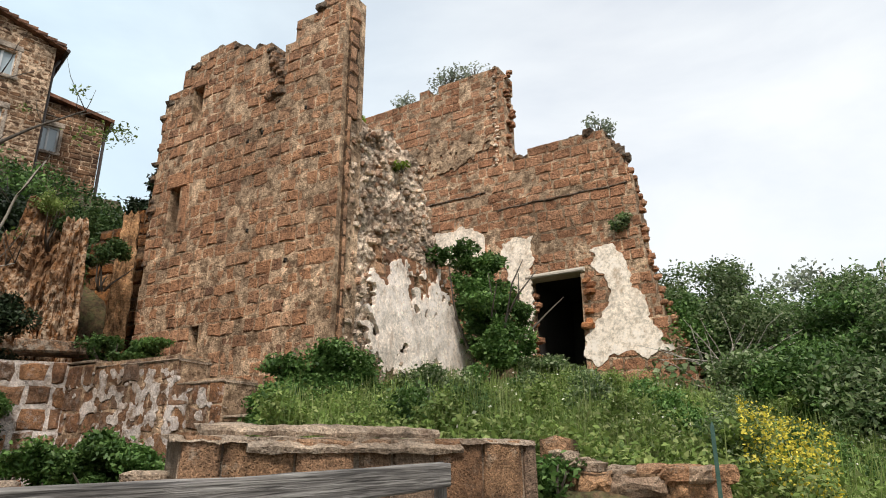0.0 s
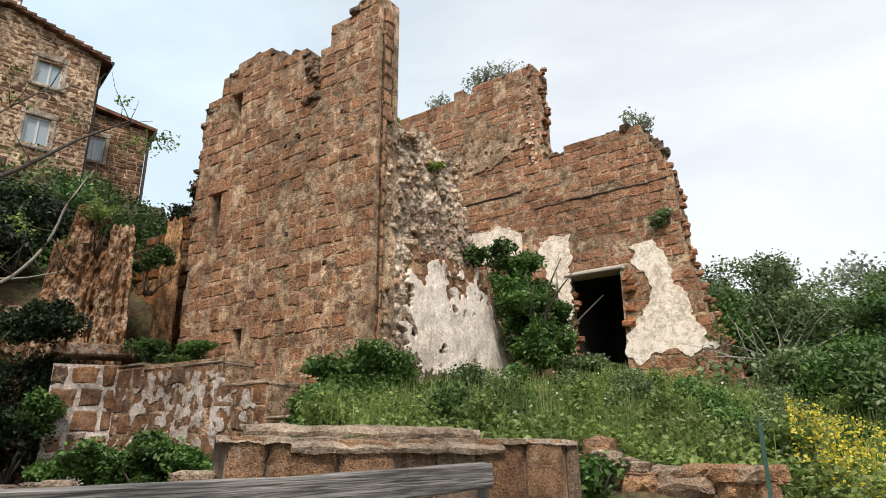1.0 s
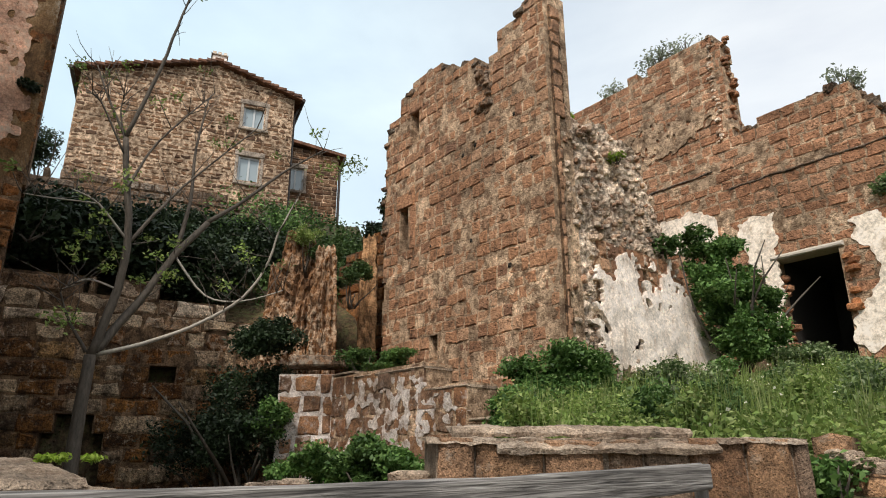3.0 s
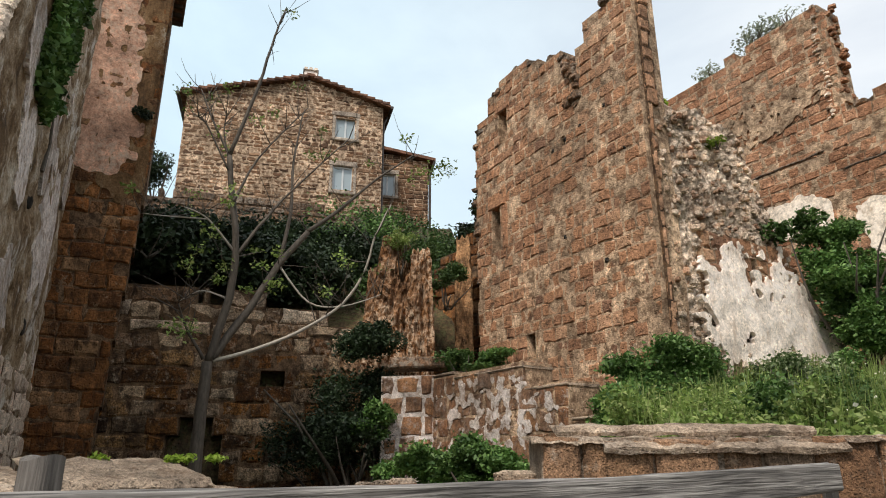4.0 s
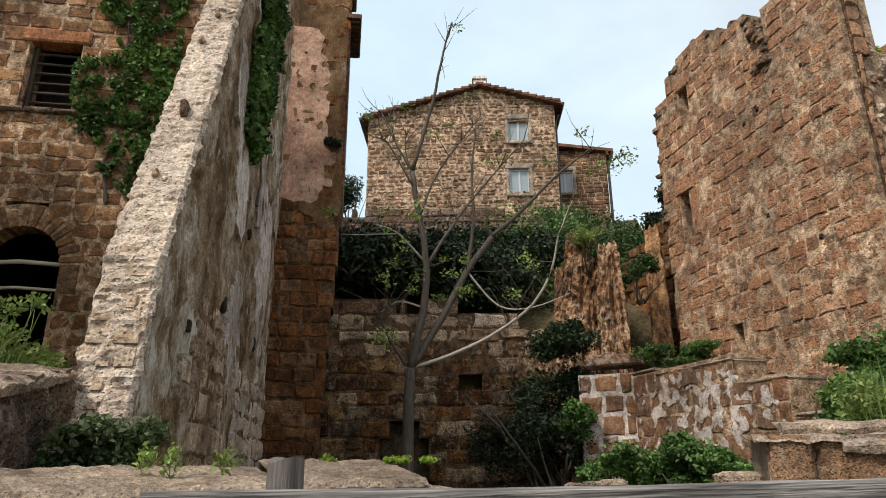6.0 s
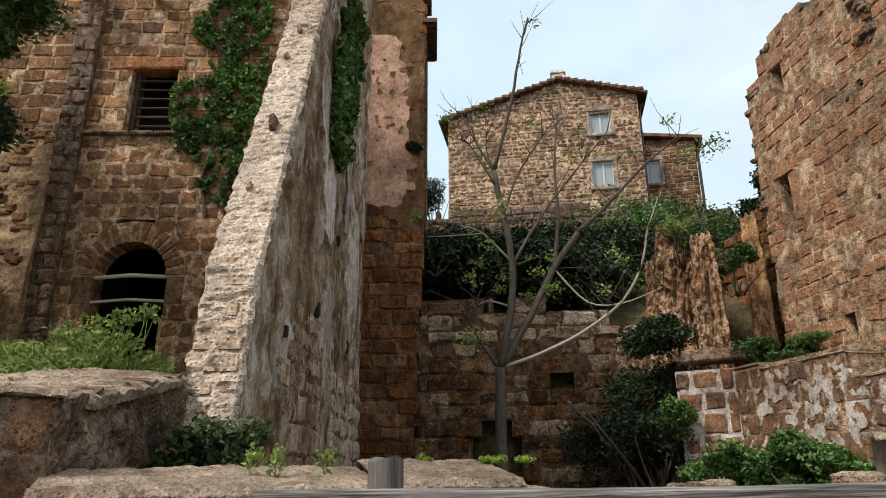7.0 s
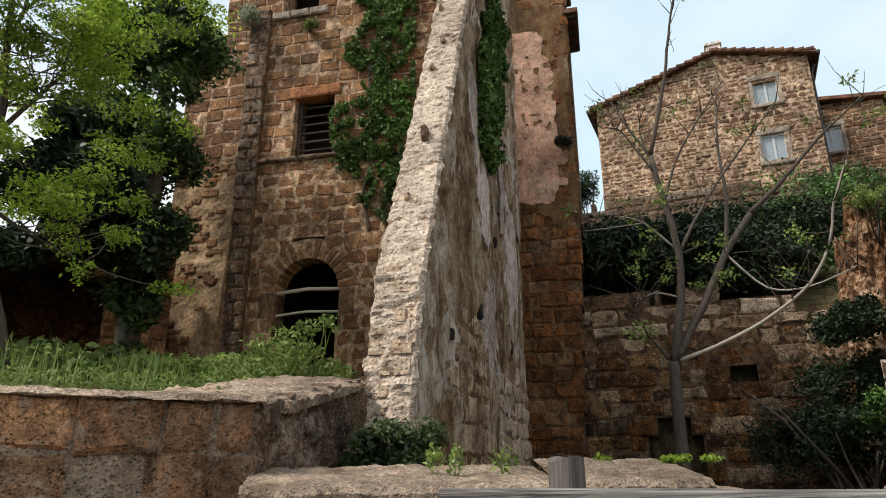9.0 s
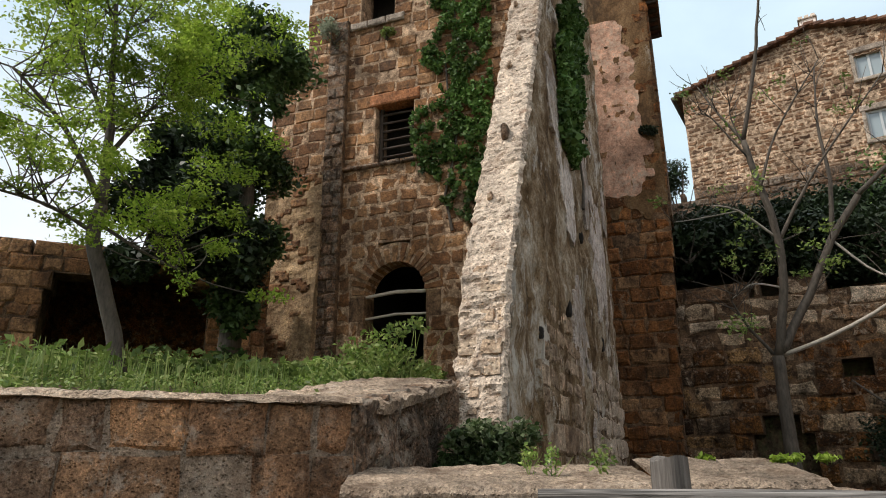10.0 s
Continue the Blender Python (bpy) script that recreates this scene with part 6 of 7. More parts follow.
wall_plant(back, 2.85, 10.85, 0.55, 750, 0.055, M_GREY_LEAF, 121, "wispy silvery shrub on the wall top", stems=14)
wall_plant(back, 2.1, 10.9, 0.48, 380, 0.045, M_GREY_LEAF, 122, "wispy silvery shrub on the wall top", stems=12)
wall_plant(back, 4.2, 10.65, 0.4, 380, 0.05, M_GREY_LEAF, 123, "wispy silvery shrub on the wall top", stems=9)
wall_plant(back, -1.15, 8.4, 0.34, 420, 0.05, M_GREY_LEAF, 124, "wispy silvery shrub on the broken wall top", stems=12)
wall_plant(back, -1.5, 6.0, 0.26, 450, 0.05, M_LEAF_WOOD, 125, "green fern rooted in the wall", w=0.1)
wall_plant(side, 0.7, 7.1, 0.16, 260, 0.07, M_LEAF_LIGHT, 126, "bright green sapling on the broken wall", stems=3)
wall_plant(side, 1.6, 6.4, 0.16, 140, 0.045, M_LEAF_LIGHT, 127, "small green weed on the rubble", w=0.1)
wall_plant(side, 2.9, 5.0, 0.28, 500, 0.07, M_LEAF_IVY, 128, "green ivy tuft on the broken edge", w=0.0)
wall_plant(rear, 0.6, 6.9, 0.5, 2200, 0.075, M_LEAF_DARK, 129, "dark ivy cushion on the wall top", count=7)
wall_plant(rear, 1.3, 6.3, 0.45, 1800, 0.075, M_LEAF_DARK, 130, "dark ivy cushion on the wall top", count=6)
wall_plant(rear, 0.15, 7.1, 0.22, 260, 0.05, M_LEAF_IVY, 131, "small ivy tuft on the wall top")
# along the terrace
bush(27.2, 12.2, 3.1, 0.42, 5865, 0.035, M_LEAF_IVY, 132, "grey-green caper bush on the terrace", base=2.7, flat=0.6)
bush(25.0, 12.0, 3.05, 0.42, 5865, 0.035, M_LEAF_IVY, 133, "grey-green caper bush on the terrace", base=2.7, flat=0.6)
bush(29.9, 9.3, 1.15, 0.46, 9000, 0.044, M_LEAF_IVY, 134, "dense ivy bush at the terrace foot", base=0.3)
bush(25.2, 8.8, 1.3, 0.44, 9000, 0.044, M_LEAF_IVY, 135, "dense ivy bush at the terrace foot", base=0.3)
bush(22.6, 8.6, 1.15, 0.36, 4845, 0.038, M_LEAF_IVY, 136, "dense ivy bush at the terrace foot", base=0.3)
bush(31.6, 9.5, 0.95, 0.5, 6630, 0.044, M_LEAF_IVY, 137, "dense ivy bush at the terrace foot", base=0.2)
wall_plant(low_r, 0.12, 1.05, 0.22, 900, 0.035, M_LEAF_IVY, 138, "low green plant against the tumbled wall", w=0.08)
# rock pier tops
bush(30.2, 13.5, 5.6, 0.34, 3000, 0.034, M_LEAF_THICK, 139, "green scrub on the rock pier", base=5.2)
bush(28.4, 13.3, 5.0, 0.36, 3400, 0.034, M_LEAF_THICK, 140, "green scrub on the rock pier", base=4.3)
bush(32.4, 13.7, 5.9, 0.36, 2400, 0.032, M_GRASS, 141, "dry yellowish scrub on the rock pier", base=5.0)
# hanging shrubs over the court
def hanging(name, label, region, n, size, mat, seed, gap=0.25):
    """Shrubs over the hillside above the court: leaves in a layer on the slope, bulging."""
    rs = np.random.RandomState(seed)
    t = thing(name, spot((region[0] + region[1]) / 2, region[2], region[3]), label, "shrub")
    blobs = []
    for _ in range(26):
        az, k = rs.uniform(region[0], region[1]), rs.uniform(0, 1)
        d = region[2] + (region[4] - region[2]) * k
        z = region[3] + (region[5] - region[3]) * k
        p = spot(az, d, z + 0.2)
        r = rs.uniform(0.45, 0.85)
        blobs.append((tuple(p), (r, r, r * 0.9)))
    twigs(t, "branching", t.location, random.Random(seed), 6, 0.9, 0.02, M_BARK, up=0.6, spread=0.6)
    foliage("leaves", t, blobs, n, size, mat, seed, gap, 1.0, 0.5)
    return t


hanging("evergreen_shrub", "very dark evergreen shrubs hanging over the court", (50.5, 57, 14.9, 5.5, 18.0, 6.9), 17000, 0.1, M_LEAF_DARK, 151, 0.05)
hanging("evergreen_shrub", "very dark evergreen shrubs hanging over the court", (43.5, 51, 14.9, 5.4, 18.0, 6.9), 17000, 0.1, M_LEAF_DARK, 152, 0.05)
hanging("ivy_thicket", "ivy and bramble thicket on the slope", (35.5, 44, 15.0, 5.0, 19.0, 7.4), 22000, 0.08, M_LEAF_DARK, 153, 0.1)
hanging("ivy_thicket", "ivy and bramble thicket on the slope", (38, 56, 18.0, 6.6, 20.3, 7.7), 16000, 0.1, M_LEAF_DARK, 154, 0.1)
hanging("scrub", "yellow-green scrub on the slope", (33, 40, 17.5, 6.8, 20.5, 9.0), 1800, 0.075, M_LEAF_IVY, 155, 0.3)
hanging("ivy_thicket", "ivy and bramble thicket on the slope", (26.5, 36, 16.0, 4.7, 21.0, 8.7), 18000, 0.075, M_LEAF_THICK, 160, 0.1)
bush(37.2, 12.7, 2.4, 1.15, 26000, 0.049, M_LEAF_DARK, 156, "dark evergreen bush hanging on the court wall", base=0.0, flat=1.0, count=7)
bush(35.6, 12.6, 3.6, 0.6, 9690, 0.046, M_LEAF_DARK, 157, "dark evergreen bush hanging on the court wall", base=0.0, count=5)
bush(35.0, 11.8, 2.0, 0.42, 6630, 0.046, M_LEAF_IVY, 158, "ivy bush hanging on the court wall", base=0.0)
weeds("court_weeds", "dark weeds on the court floor", (34, 60, 9, 14), 6000, 0.08, 0.5, M_LEAF_DARK, 8, lift=0.2)
bush(54.2, 27.5, 13.2, 1.0, 6630, 0.076, M_LEAF_DARK, 159, "dark small tree beside the gabled house", base=11.0, flat=1.3, count=6, category="tree")

# ---------------------------------------------------------------- trees
def limb(tree, pts, r0, r1, name="limb", mat=None):
    p = [spot(*q) for q in pts]
    fine = []
    for i in range(len(p) - 1):
        a, b = p[max(i - 1, 0)], p[min(i + 2, len(p) - 1)]
        for k in range(4):
            t = k / 4
            q = 0.5 * ((2 * p[i]) + (p[i + 1] - a) * t + (2 * a - 5 * p[i] + 4 * p[i + 1] - b) * t * t + (3 * p[i] - a - 3 * p[i + 1] + b) * t ** 3)
            fine.append(q + Vector((fbm(q.z * 2, i), fbm(q.z * 2, i + 9), 0)) * 0.02)
    fine.append(p[-1])
    n = len(fine)
    part(name, *tube(fine, [r0 + (r1 - r0) * i / (n - 1) for i in range(n)], 8), mat or M_BARK, tree, smooth=True)
    return fine


def sprays(tree, paths, rng_, each, length, radius, mat, up=0.35):
    """Fine side shoots along the limbs."""
    out, ends = [], []
    for path in paths:
        for _ in range(each):
            i = rng_.randrange(len(path) // 3, len(path))
            d = Vector((rng_.uniform(-1, 1), rng_.uniform(-1, 1), rng_.uniform(-0.3, 1) + up)).normalized()
            pts = [path[i]]
            ln = length * rng_.uniform(0.5, 1.3)
            for _k in range(3):
                d = (d + Vector((rng_.uniform(-0.25, 0.25), rng_.uniform(-0.25, 0.25), rng_.uniform(-0.05, 0.25)))).normalized()
                pts.append(pts[-1] + d * ln / 3)
            out.append(tube(pts, [radius, radius * 0.8, radius * 0.55, radius * 0.3], 4))
            ends.append(pts[-1])
    part("branching", *gather(out), mat, tree, smooth=True)
    return ends


court_tree = thing("young_tree", spot(48.3, 9.58, -0.2), "thin grey-barked tree, nearly leafless, in the court", "tree")
paths = []
limb(court_tree, [(48.3, 9.58, -0.3), (48.3, 9.58, 1.1), (48.3, 9.58, 1.77), (48.2, 9.58, 2.63)], 0.10, 0.07, "trunk")
paths.append(limb(court_tree, [(48.2, 9.58, 2.63), (47.0, 9.53, 3.52), (46.9, 9.48, 4.29), (47.5, 9.43, 4.89), (48.2, 9.38, 5.61)], 0.060, 0.038))
paths.append(limb(court_tree, [(48.2, 9.38, 5.61), (46.3, 9.28, 6.75), (45.2, 9.18, 7.63), (44.4, 9.08, 8.1)], 0.032, 0.010))
paths.append(limb(court_tree, [(48.2, 9.38, 5.61), (49.9, 9.48, 6.18), (51.2, 9.58, 6.72)], 0.022, 0.009))
paths.append(limb(court_tree, [(48.0, 9.38, 5.33), (50.5, 9.28, 6.02), (51.6, 9.18, 6.05)], 0.016, 0.007))
paths.append(limb(court_tree, [(48.0, 9.58, 2.67), (45.4, 9.71, 3.4), (43.2, 9.85, 4.14), (40.9, 9.98, 4.74)], 0.060, 0.043))
paths.append(limb(court_tree, [(43.2, 9.98, 4.18), (42.5, 10.08, 5.06), (42.6, 10.18, 6.01), (42.0, 10.28, 6.97)], 0.036, 0.010))
paths.append(limb(court_tree, [(40.9, 9.98, 4.74), (37.8, 10.01, 5.22), (35.1, 10.05, 5.71), (31.5, 10.08, 6.21)], 0.036, 0.010))
paths.append(limb(court_tree, [(47.8, 9.58, 2.64), (43.9, 9.46, 2.85), (40.5, 9.35, 3.11), (37.5, 9.23, 3.45), (35.7, 9.11, 3.91), (34.9, 9.0, 4.37), (33.3, 8.88, 4.92)], 0.030, 0.010, mat=M_BARK_PALE))
paths.append(limb(court_tree, [(47.1, 9.48, 4.2), (49.4, 9.28, 4.56), (51.4, 9.08, 4.62)], 0.020, 0.007, mat=M_BARK_PALE))
paths.append(limb(court_tree, [(49.4, 9.38, 4.59), (52.6, 9.23, 4.51), (54.6, 9.08, 4.45)], 0.011, 0.005, mat=M_BARK_PALE))
paths.append(limb(court_tree, [(46.9, 9.48, 4.11), (44.5, 9.55, 4.77), (42.5, 9.61, 5.26), (37.6, 9.68, 6.26)], 0.028, 0.009))
paths.append(limb(court_tree, [(48.6, 9.58, 2.66), (50.2, 9.48, 3.09), (50.9, 9.38, 3.35)], 0.024, 0.010))
paths.append(limb(court_tree, [(46.8, 9.58, 3.49), (49.2, 9.43, 3.57), (50.8, 9.28, 3.37)], 0.016, 0.007, mat=M_BARK_PALE))
paths.append(limb(court_tree, [(43.2, 9.88, 4.15), (40.5, 9.81, 3.59), (37.5, 9.75, 3.53), (34.2, 9.68, 3.71)], 0.018, 0.007, mat=M_BARK_PALE))
paths.append(limb(court_tree, [(47.5, 9.38, 4.87), (45.7, 9.43, 5.65), (41.6, 9.48, 6.63)], 0.024, 0.007))
paths.append(limb(court_tree, [(48.0, 9.38, 5.43), (48.9, 9.33, 5.97), (48.7, 9.28, 6.23)], 0.014, 0.005))
ends = sprays(court_tree, paths, random.Random(5), 9, 0.6, 0.008, M_BARK)
ends2 = [e for i, e in enumerate(ends) if i % 4 == 0]
foliage("leaves", court_tree, [(tuple(e), (0.16, 0.16, 0.10)) for e in ends2] + [(tuple(spot(28.7, 9.6, 5.75)), (0.3, 0.3, 0.14)), (tuple(spot(30.5, 9.6, 5.6)), (0.35, 0.3, 0.16)), (tuple(spot(50.4, 9.2, 3.0)), (0.3, 0.25, 0.18)), (tuple(spot(43.5, 9.5, 3.75)), (0.2, 0.2, 0.12)), (tuple(spot(49, 9.3, 4.4)), (0.2, 0.2, 0.15))], 1500, 0.038, M_LEAF_WEED, 161, gap=0.1, shell=0.1)

locust = thing("locust_tree", spot(100.8, 7.5, 2.0), "slender locust tree with light green feathery leaves", "tree")
lpaths = []
limb(locust, [(100.4, 7.57, 2.12), (101.9, 7.57, 2.81), (103.9, 7.57, 3.57), (103.7, 7.57, 3.96)], 0.085, 0.07, "trunk")
lpaths.append(limb(locust, [(103.7, 7.57, 3.96), (104.0, 7.54, 4.82), (104.5, 7.5, 5.44), (105.2, 7.47, 6.39)], 0.06, 0.025))
lpaths.append(limb(locust, [(103.7, 7.57, 3.96), (106.0, 7.47, 4.46), (108.1, 7.37, 4.8), (111.5, 7.26, 5.14)], 0.04, 0.015))
lpaths.append(limb(locust, [(103.9, 7.57, 4.77), (106.2, 7.72, 5.49), (108.5, 7.87, 6.48)], 0.03, 0.012))
lpaths.append(limb(locust, [(104.5, 7.57, 5.48), (103.9, 7.82, 6.36), (103.9, 8.07, 7.04)], 0.025, 0.012))
lpaths.append(limb(locust, [(103.8, 7.57, 3.64), (107.3, 7.37, 3.8), (111.2, 7.16, 3.8)], 0.025, 0.01))
lpaths.append(limb(locust, [(103.9, 7.57, 4.5), (101.0, 7.62, 5.26), (98.1, 7.67, 5.77)], 0.03, 0.01))
lpaths.append(limb(locust, [(103.8, 7.57, 3.77), (100.3, 7.32, 3.44), (96.6, 7.07, 3.18)], 0.022, 0.008))
lends = sprays(locust, lpaths, random.Random(6), 26, 1.0, 0.009, M_BARK, up=0.1)
rngl = random.Random(7)
lblobs = [((e.x, e.y, e.z), (rngl.uniform(0.2, 0.36), rngl.uniform(0.2, 0.36), rngl.uniform(0.06, 0.12))) for e in lends]
for az, d, z, r in ((94.5, 7.2, 5.6, 0.75), (92.5, 7.3, 6.6, 0.7), (97.0, 7.2, 6.4, 0.8), (98.5, 7.4, 5.0, 0.7), (100.0, 7.6, 6.0, 0.7), (107, 7.4, 6.4, 0.5), (112, 7.4, 6.6, 0.5), (103, 7.6, 7.2, 0.8), (96, 7.4, 7.4, 0.8)):
    for _ in range(9):
        p = spot(az + rngl.uniform(-5, 5), d + rngl.uniform(-0.8, 0.8), z + rngl.uniform(-1.3, 1.3) * r)
        lblobs.append((tuple(p), (rngl.uniform(0.18, 0.4), rngl.uniform(0.18, 0.4), rngl.uniform(0.04, 0.09))))
for az, z in ((98.5, 3.45), (97.3, 3.3), (96.2, 3.1), (95.4, 2.95), (100.0, 3.6), (104.5, 3.4)):
    lblobs.append((tuple(spot(az, 7.0, z)), (0.22, 0.22, 0.08)))
foliage("leaves", locust, lblobs, 52000, 0.033, M_LEAF_LIGHT, 162, gap=0.4, freq=1.3, shell=0.1)

ivy_tree = thing("ivy_clad_tree", spot(93, 11.8, 2.4), "tall dark tree smothered in ivy beside the house", "tree")
limb(ivy_tree, [(93, 11.8, 2.3), (92.6, 11.8, 5.0), (92.8, 11.9, 8.0)], 0.22, 0.1, "trunk")
foliage("leaves", ivy_tree, cluster(94.3, 11.9, 8.7, 1.2, 171, 6) + cluster(95.2, 11.8, 7.0, 1.05, 172, 6) + cluster(92.5, 11.9, 6.6, 0.9, 173, 5) + cluster(93.3, 11.8, 5.2, 0.8, 174, 5) + cluster(92.2, 11.6, 3.9, 0.55, 175, 5, 1.2) + cluster(92.2, 11.5, 2.9, 0.5, 176, 4)+ cluster(97.5, 12.0, 5.6, 0.9, 177, 6), 34000, 0.085, M_LEAF_THICK, 180, gap=0.08, shell=0.5)

# lower leaves take the darkest leaf colour to paint the shade under the canopy
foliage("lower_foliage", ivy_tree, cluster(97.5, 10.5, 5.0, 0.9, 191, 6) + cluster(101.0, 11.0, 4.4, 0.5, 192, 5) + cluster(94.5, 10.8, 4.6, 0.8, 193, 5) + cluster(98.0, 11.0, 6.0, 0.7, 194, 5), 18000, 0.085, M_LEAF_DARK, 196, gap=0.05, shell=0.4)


def ivy(name, label, plane, u_range, z_range, inside, n, size, mat, seed, thick=0.22):
    """Ivy on a wall: a stem and overlapping leaves within a ragged outline."""
    rs = np.random.RandomState(seed)
    pts = []
    while len(pts) < n:
        u, z = rs.uniform(*u_range), rs.uniform(*z_range)
        if inside(u, z):
            pts.append((u, 0.03 + thick * rs.uniform(0, 1) ** 1.5 * (0.6 + 0.6 * fbm(u * 2.5, z * 2.5, seed)), z))
    um = (u_range[0] + u_range[1]) / 2
    t = thing(name, plane.world([(um, 0.02, z_range[0])])[0], label, "ivy")
    v, f = leaf_quads(plane.world(pts), rs, size, up=0.1, long_=1.15)
    big_mesh("leaves", v, f, mat, t)
    sv, sf = tube([(um + 0.15 * math.sin(k * 1.7), 0.03, z_range[0] + (z_range[1] - z_range[0]) * k / 9) for k in range(10)], [0.03 - 0.0025 * k for k in range(10)], 6)
    part("stem", plane.world(sv), sf, M_BARK, t)
    return t


ivy("facade_ivy", "glossy green ivy climbing the house front", facade, (3.2, 5.0), (5.6, 12.4),
    lambda u, z: u < 4.35 + 0.12 * (z - 5.6) * 0.4 + 0.55 * fbm(z * 1.3, 2) + (0.45 if 6.9 < z < 8.4 else 0) and u > 2.6 and z > 5.7 + 0.9 * max(0, u - 3.75) and fbm(u * 3.2, z * 2.4, 6) > -0.22, 9500, 0.08, M_LEAF_IVY, 181)
ivy("side_ivy", "dark green ivy hanging on the side wall", lane, (7.9, 11.2), (5.0, 9.0),
    lambda u, z: abs(u - (8.2 + (z - 5.2) * 0.42)) < 0.5 + 0.35 * fbm(z * 1.5, 7) + 0.25 * (z > 6) and z > 5.35, 8000, 0.09, M_LEAF_IVY, 182)
wall_plant(facade, 6.85, 10.4, 0.42, 900, 0.05, M_GREY_LEAF, 183, "grey-green tuft growing from the house wall", w=0.2)
wall_plant(facade, 5.55, 10.2, 0.2, 260, 0.05, M_LEAF_WEED, 184, "small weed growing from the house wall", w=0.15)
wall_plant(wing, 1.0, 8.2, 0.2, 320, 0.05, M_LEAF_DARK, 185, "dark weed tuft on the plaster", w=0.1)
# left terrace
weeds("terrace_growth", "bright weeds and nettles behind the boundary wall", (76, 125, 3.7, 7.5), 9000, 0.026, 0.24, M_LEAF_WEED, 11, gap=0.5)
weeds("terrace_growth", "weeds before the house front", (72, 125, 7, 12.3), 12000, 0.07, 0.4, M_LEAF_WEED, 12, lift=0.1)
grass("terrace_grass", "long green grass behind the boundary wall", (86, 118, 4.4, 7.5), 500, 0.3, M_LEAF_WEED, 13)
for k, (az, d, h) in enumerate(((81.5, 6.0, 0.42), (79.8, 5.6, 0.36), (78.3, 5.9, 0.5), (76.6, 5.4, 0.4), (75.3, 5.6, 0.45), (80.6, 6.4, 0.35), (84.5, 5.5, 0.25))):
    b = on_ground(az, d)
    h *= 1.35
    t = thing("tall_weed", b, "light green leafy weed before the doorway", "weed", "weeds before the doorway")
    for j in range(9):
        twigs(t, "stalk", b, random.Random(200 + k * 20 + j), 1, h * 1.1, 0.006, M_LEAF_WEED, spread=0.45)
    foliage("leaves", t, [((b.x + random.Random(k * 9 + j).uniform(-0.2, 0.2), b.y + random.Random(k * 7 + j).uniform(-0.2, 0.2), b.z + h * (0.25 + 0.13 * j)), (0.13, 0.13, 0.08)) for j in range(6)], 420, 0.032, M_LEAF_WEED, 210 + k, gap=0.1, shell=0.1)
bush(71.2, 4.7, 1.42, 0.30, 4420, 0.032, M_LEAF_WOOD, 220, "green bush at the foot of the spur", base=0.9, flat=0.9)
bush(73.0, 4.5, 1.32, 0.26, 3060, 0.03, M_LEAF_THICK, 221, "dark green bush at the foot of the spur", base=0.9)
bush(113.5, 3.3, 1.5, 0.4, 5100, 0.025, M_LEAF_WEED, 222, "overgrown weeds at the wall's end", base=0.6)
bush(110.5, 2.9, 1.05, 0.3, 4420, 0.025, M_LEAF_DARK, 223, "overgrown weeds at the wall's end", base=0.3)
for k, az in enumerate((68.0, 66.2, 62.3, 54.6, 49.5, 48.6, 46.6)):
    p = spot(az, 3.1 if k < 3 else 3.5, 1.24 if k < 3 else 1.30)
    t = thing("sprig", p, "small green sprig rooted in the capping", "weed", "sprigs on the capping")
    twigs(t, "branching", p, random.Random(230 + k), 4, 0.14 if k < 3 else 0.04, 0.0025, M_LEAF_WEED, spread=0.3)
    foliage("leaves", t, [((p.x, p.y, p.z + (0.09 if k < 3 else 0.03)), (0.05, 0.05, 0.07 if k < 3 else 0.02))], 70, 0.018, M_LEAF_WEED if k < 3 else M_LEAF_LIGHT, 240 + k, gap=0, shell=0.1)

# ---------------------------------------------------------------- woods beyond the bank
def wood_tree(az, d, top, r, n, mat, seed, label, name="scrub_tree", size=0.062):
    b = on_ground(az, d)
    t = thing(name, b, label, "tree", "scrub trees beyond the bank")
    rng_ = random.Random(seed)
    h = top - b.z
    limb(t, [(az, d, b.z - 0.2), (az + 0.4, d, b.z + h * 0.35), (az + 0.1, d + 0.2, b.z + h * 0.7)], 0.13, 0.05, "trunk")
    blobs = []
    for _ in range(13):
        k = rng_.uniform(0.2, 0.95)
        rr = r * (0.35 + 0.25 * math.sin(k * 3.0)) * rng_.uniform(0.7, 1.25)
        p = spot(az, d)
        a = rng_.uniform(0, 6.28)
        off = r * rng_.uniform(0.1, 0.85) * (1.15 - k * 0.7)
        blobs.append(((p.x + off * math.cos(a), p.y + off * math.sin(a), b.z + h * k), (rr, rr, rr * 0.75)))
    foliage("crown", t, blobs, int(n * 1.55), size, mat, seed, 0.14, 1.0, 0.45)
    return t


for k, (az, d, top, r, n) in enumerate(((-18.6, 17.5, 6.1, 1.32, 13600), (-21.8, 17.0, 5.7, 1.23, 13600), (-25.0, 18.0, 5.1, 1.32, 13600), (-28.0, 19.0, 5.2, 1.50, 13600), (-31.5, 18.5, 5.4, 1.50, 13600), (-35.0, 18.0, 5.2, 1.58, 13600), (-39.5, 18, 5.6, 1.76, 10200))):
    wood_tree(az, d, top, r, n, M_LEAF_WOOD, 301 + k, "dense dark green scrub tree beyond the bank")
wood_tree(-23.4, 16.2, 5.6, 1.2, 11000, M_LEAF_WOOD, 318, "dense dark green scrub tree beyond the bank")
wood_tree(-17.2, 16.4, 5.5, 0.9, 9000, M_LEAF_WOOD, 319, "dense dark green scrub tree beyond the bank")
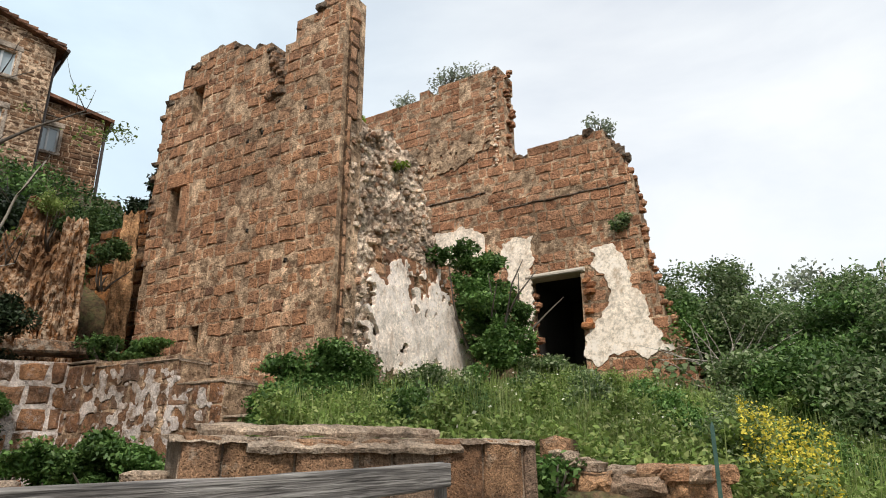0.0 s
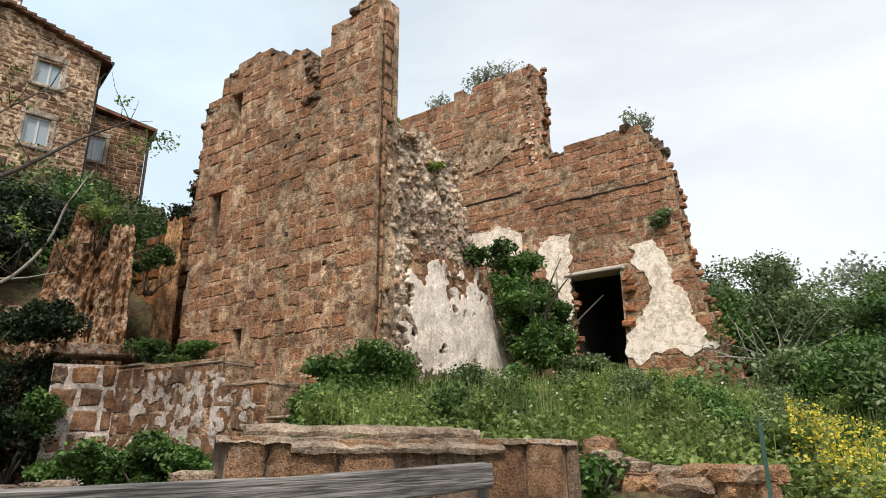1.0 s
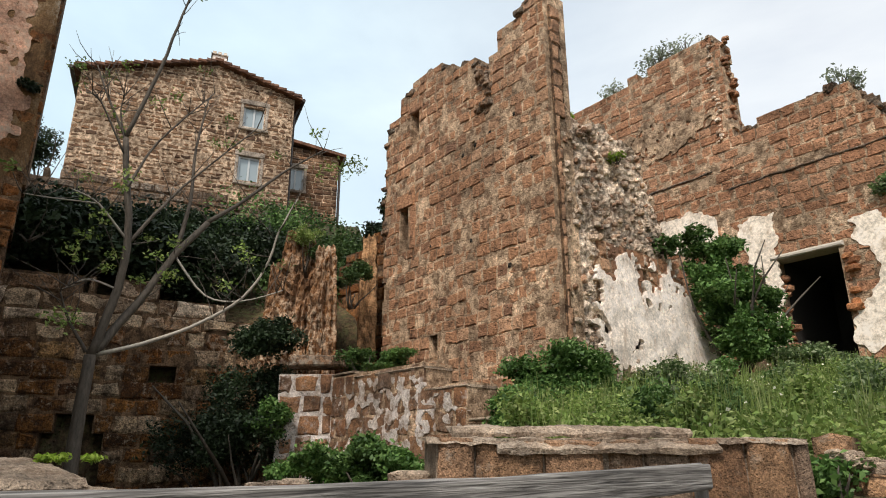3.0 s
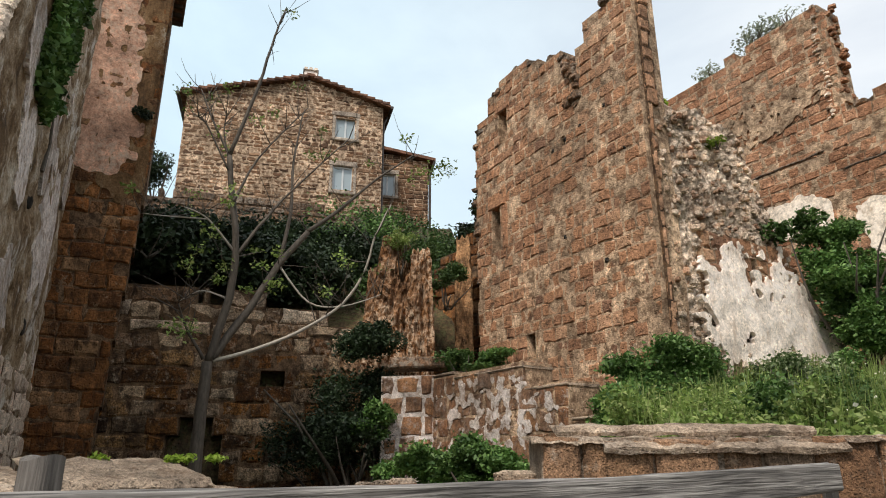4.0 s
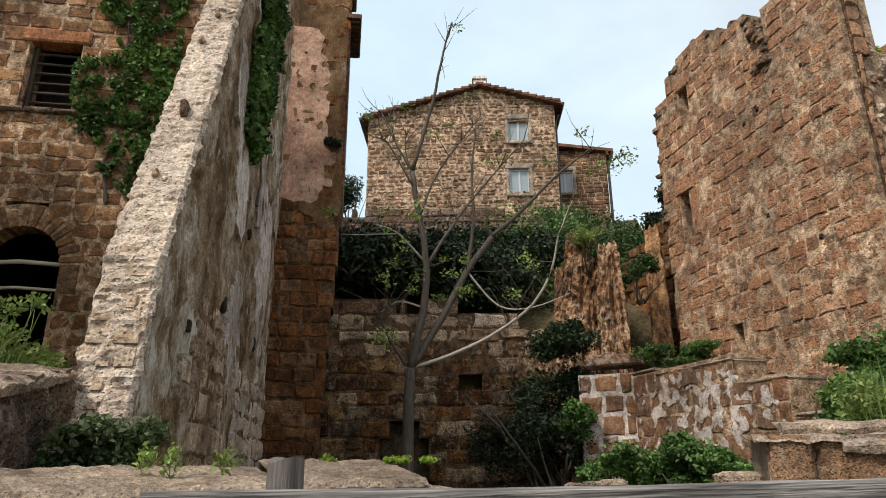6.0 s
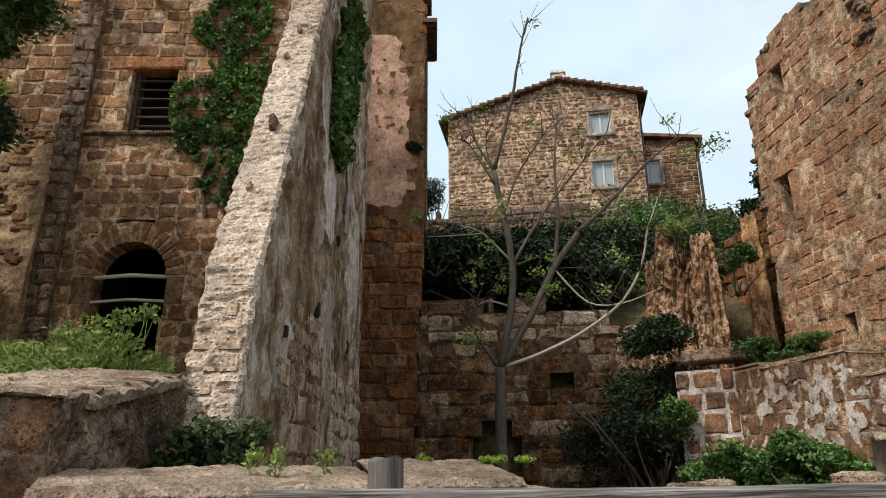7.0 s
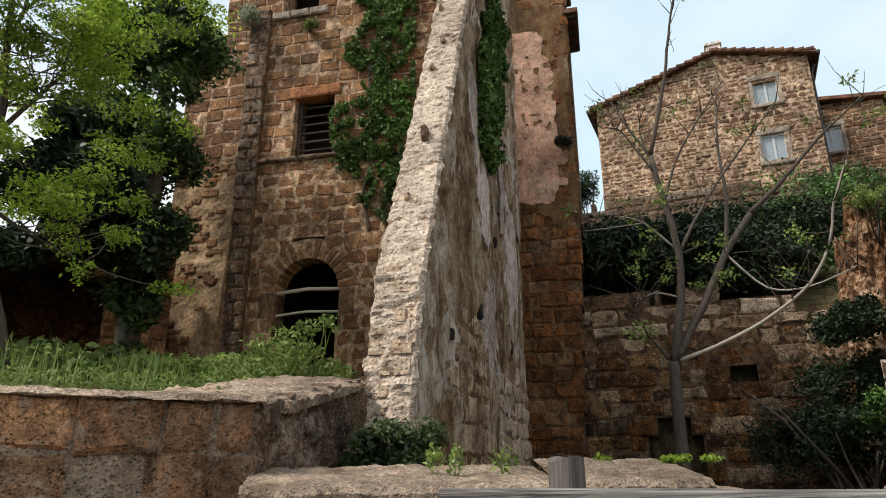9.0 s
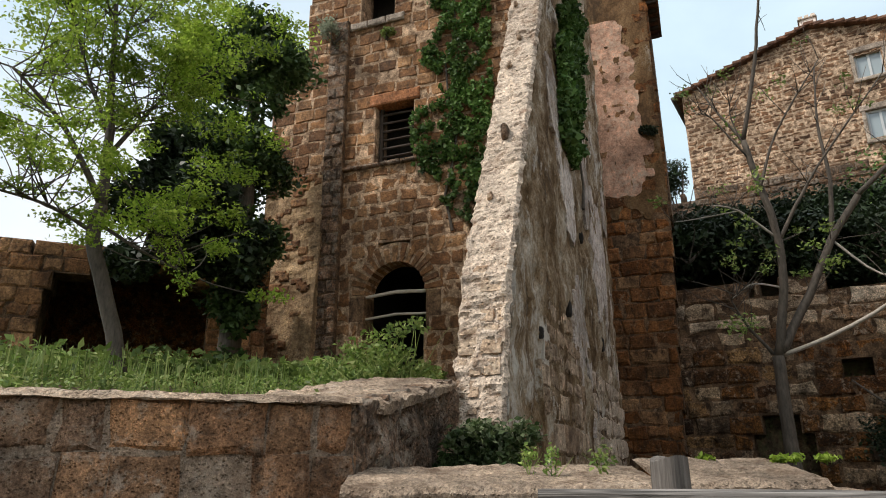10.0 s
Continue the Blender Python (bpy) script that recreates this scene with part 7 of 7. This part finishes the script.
for k, (az, d, top, r, n) in enumerate(((-20.3, 14.6, 4.4, 1.20, 12750), (-23.8, 14.0, 4.2, 1.30, 12750), (-27.5, 13.6, 3.9, 1.40, 12750), (-31.0, 13.2, 3.8, 1.50, 12750), (-35.0, 12.8, 3.8, 1.60, 12750), (-24.5, 12.2, 2.8, 1.00, 8500), (-28.6, 11.6, 2.6, 1.10, 8500), (-32.6, 11.0, 2.5, 1.10, 8500), (-36.5, 10.5, 2.5, 1.20, 6800))):
    wood_tree(az, d, top, r, n, M_LEAF_WOOD if k % 3 else M_LEAF_IVY, 321 + k, "tangled green bramble thicket beyond the bank", "bramble", 0.056)
for k, (az, d, z) in enumerate(((-22.3, 13.0, 3.3), (-23.2, 13.0, 3.4), (-33.0, 12.5, 3.0), (-21.6, 13.2, 3.0))):
    t = thing("dead_branches", spot(az, d, z - 0.5), "pale dead branches in the thicket", "branch", "dead branches in the thicket")
    for j in range(10):
        twigs(t, "branch", spot(az, d, z - 0.5), random.Random(340 + k * 20 + j), 1, 1.3, 0.016, M_BARK_PALE, up=0.5, spread=1.1)
pale = thing("poplar_tree", on_ground(-30.6, 24), "thin pale-leaved tree behind the thicket", "tree")
limb(pale, [(-30.6, 24, 1.5), (-30.5, 24, 4.5), (-30.3, 24, 7.2)], 0.1, 0.03, "trunk", M_BARK_PALE)
foliage("crown", pale, cluster(-30.5, 24, 6.3, 1.3, 350, 9), 2200, 0.1, M_GREY_LEAF, 351, gap=0.35)
far = thing("poplar_tree", on_ground(-34.6, 24), "thin pale-leaved tree behind the thicket", "tree")
limb(far, [(-34.6, 24, 1.5), (-34.5, 24, 4.5), (-34.3, 24, 7.2)], 0.1, 0.03, "trunk", M_BARK_PALE)
foliage("crown", far, cluster(-34.5, 24, 6.2, 1.5, 352, 9), 3200, 0.1, M_LEAF_WOOD, 353, gap=0.3)
weeds("thicket", "low tangled undergrowth between the trees", (-50, -17, 12.5, 26), 36000, 0.1, 1.4, M_LEAF_WOOD, 14)
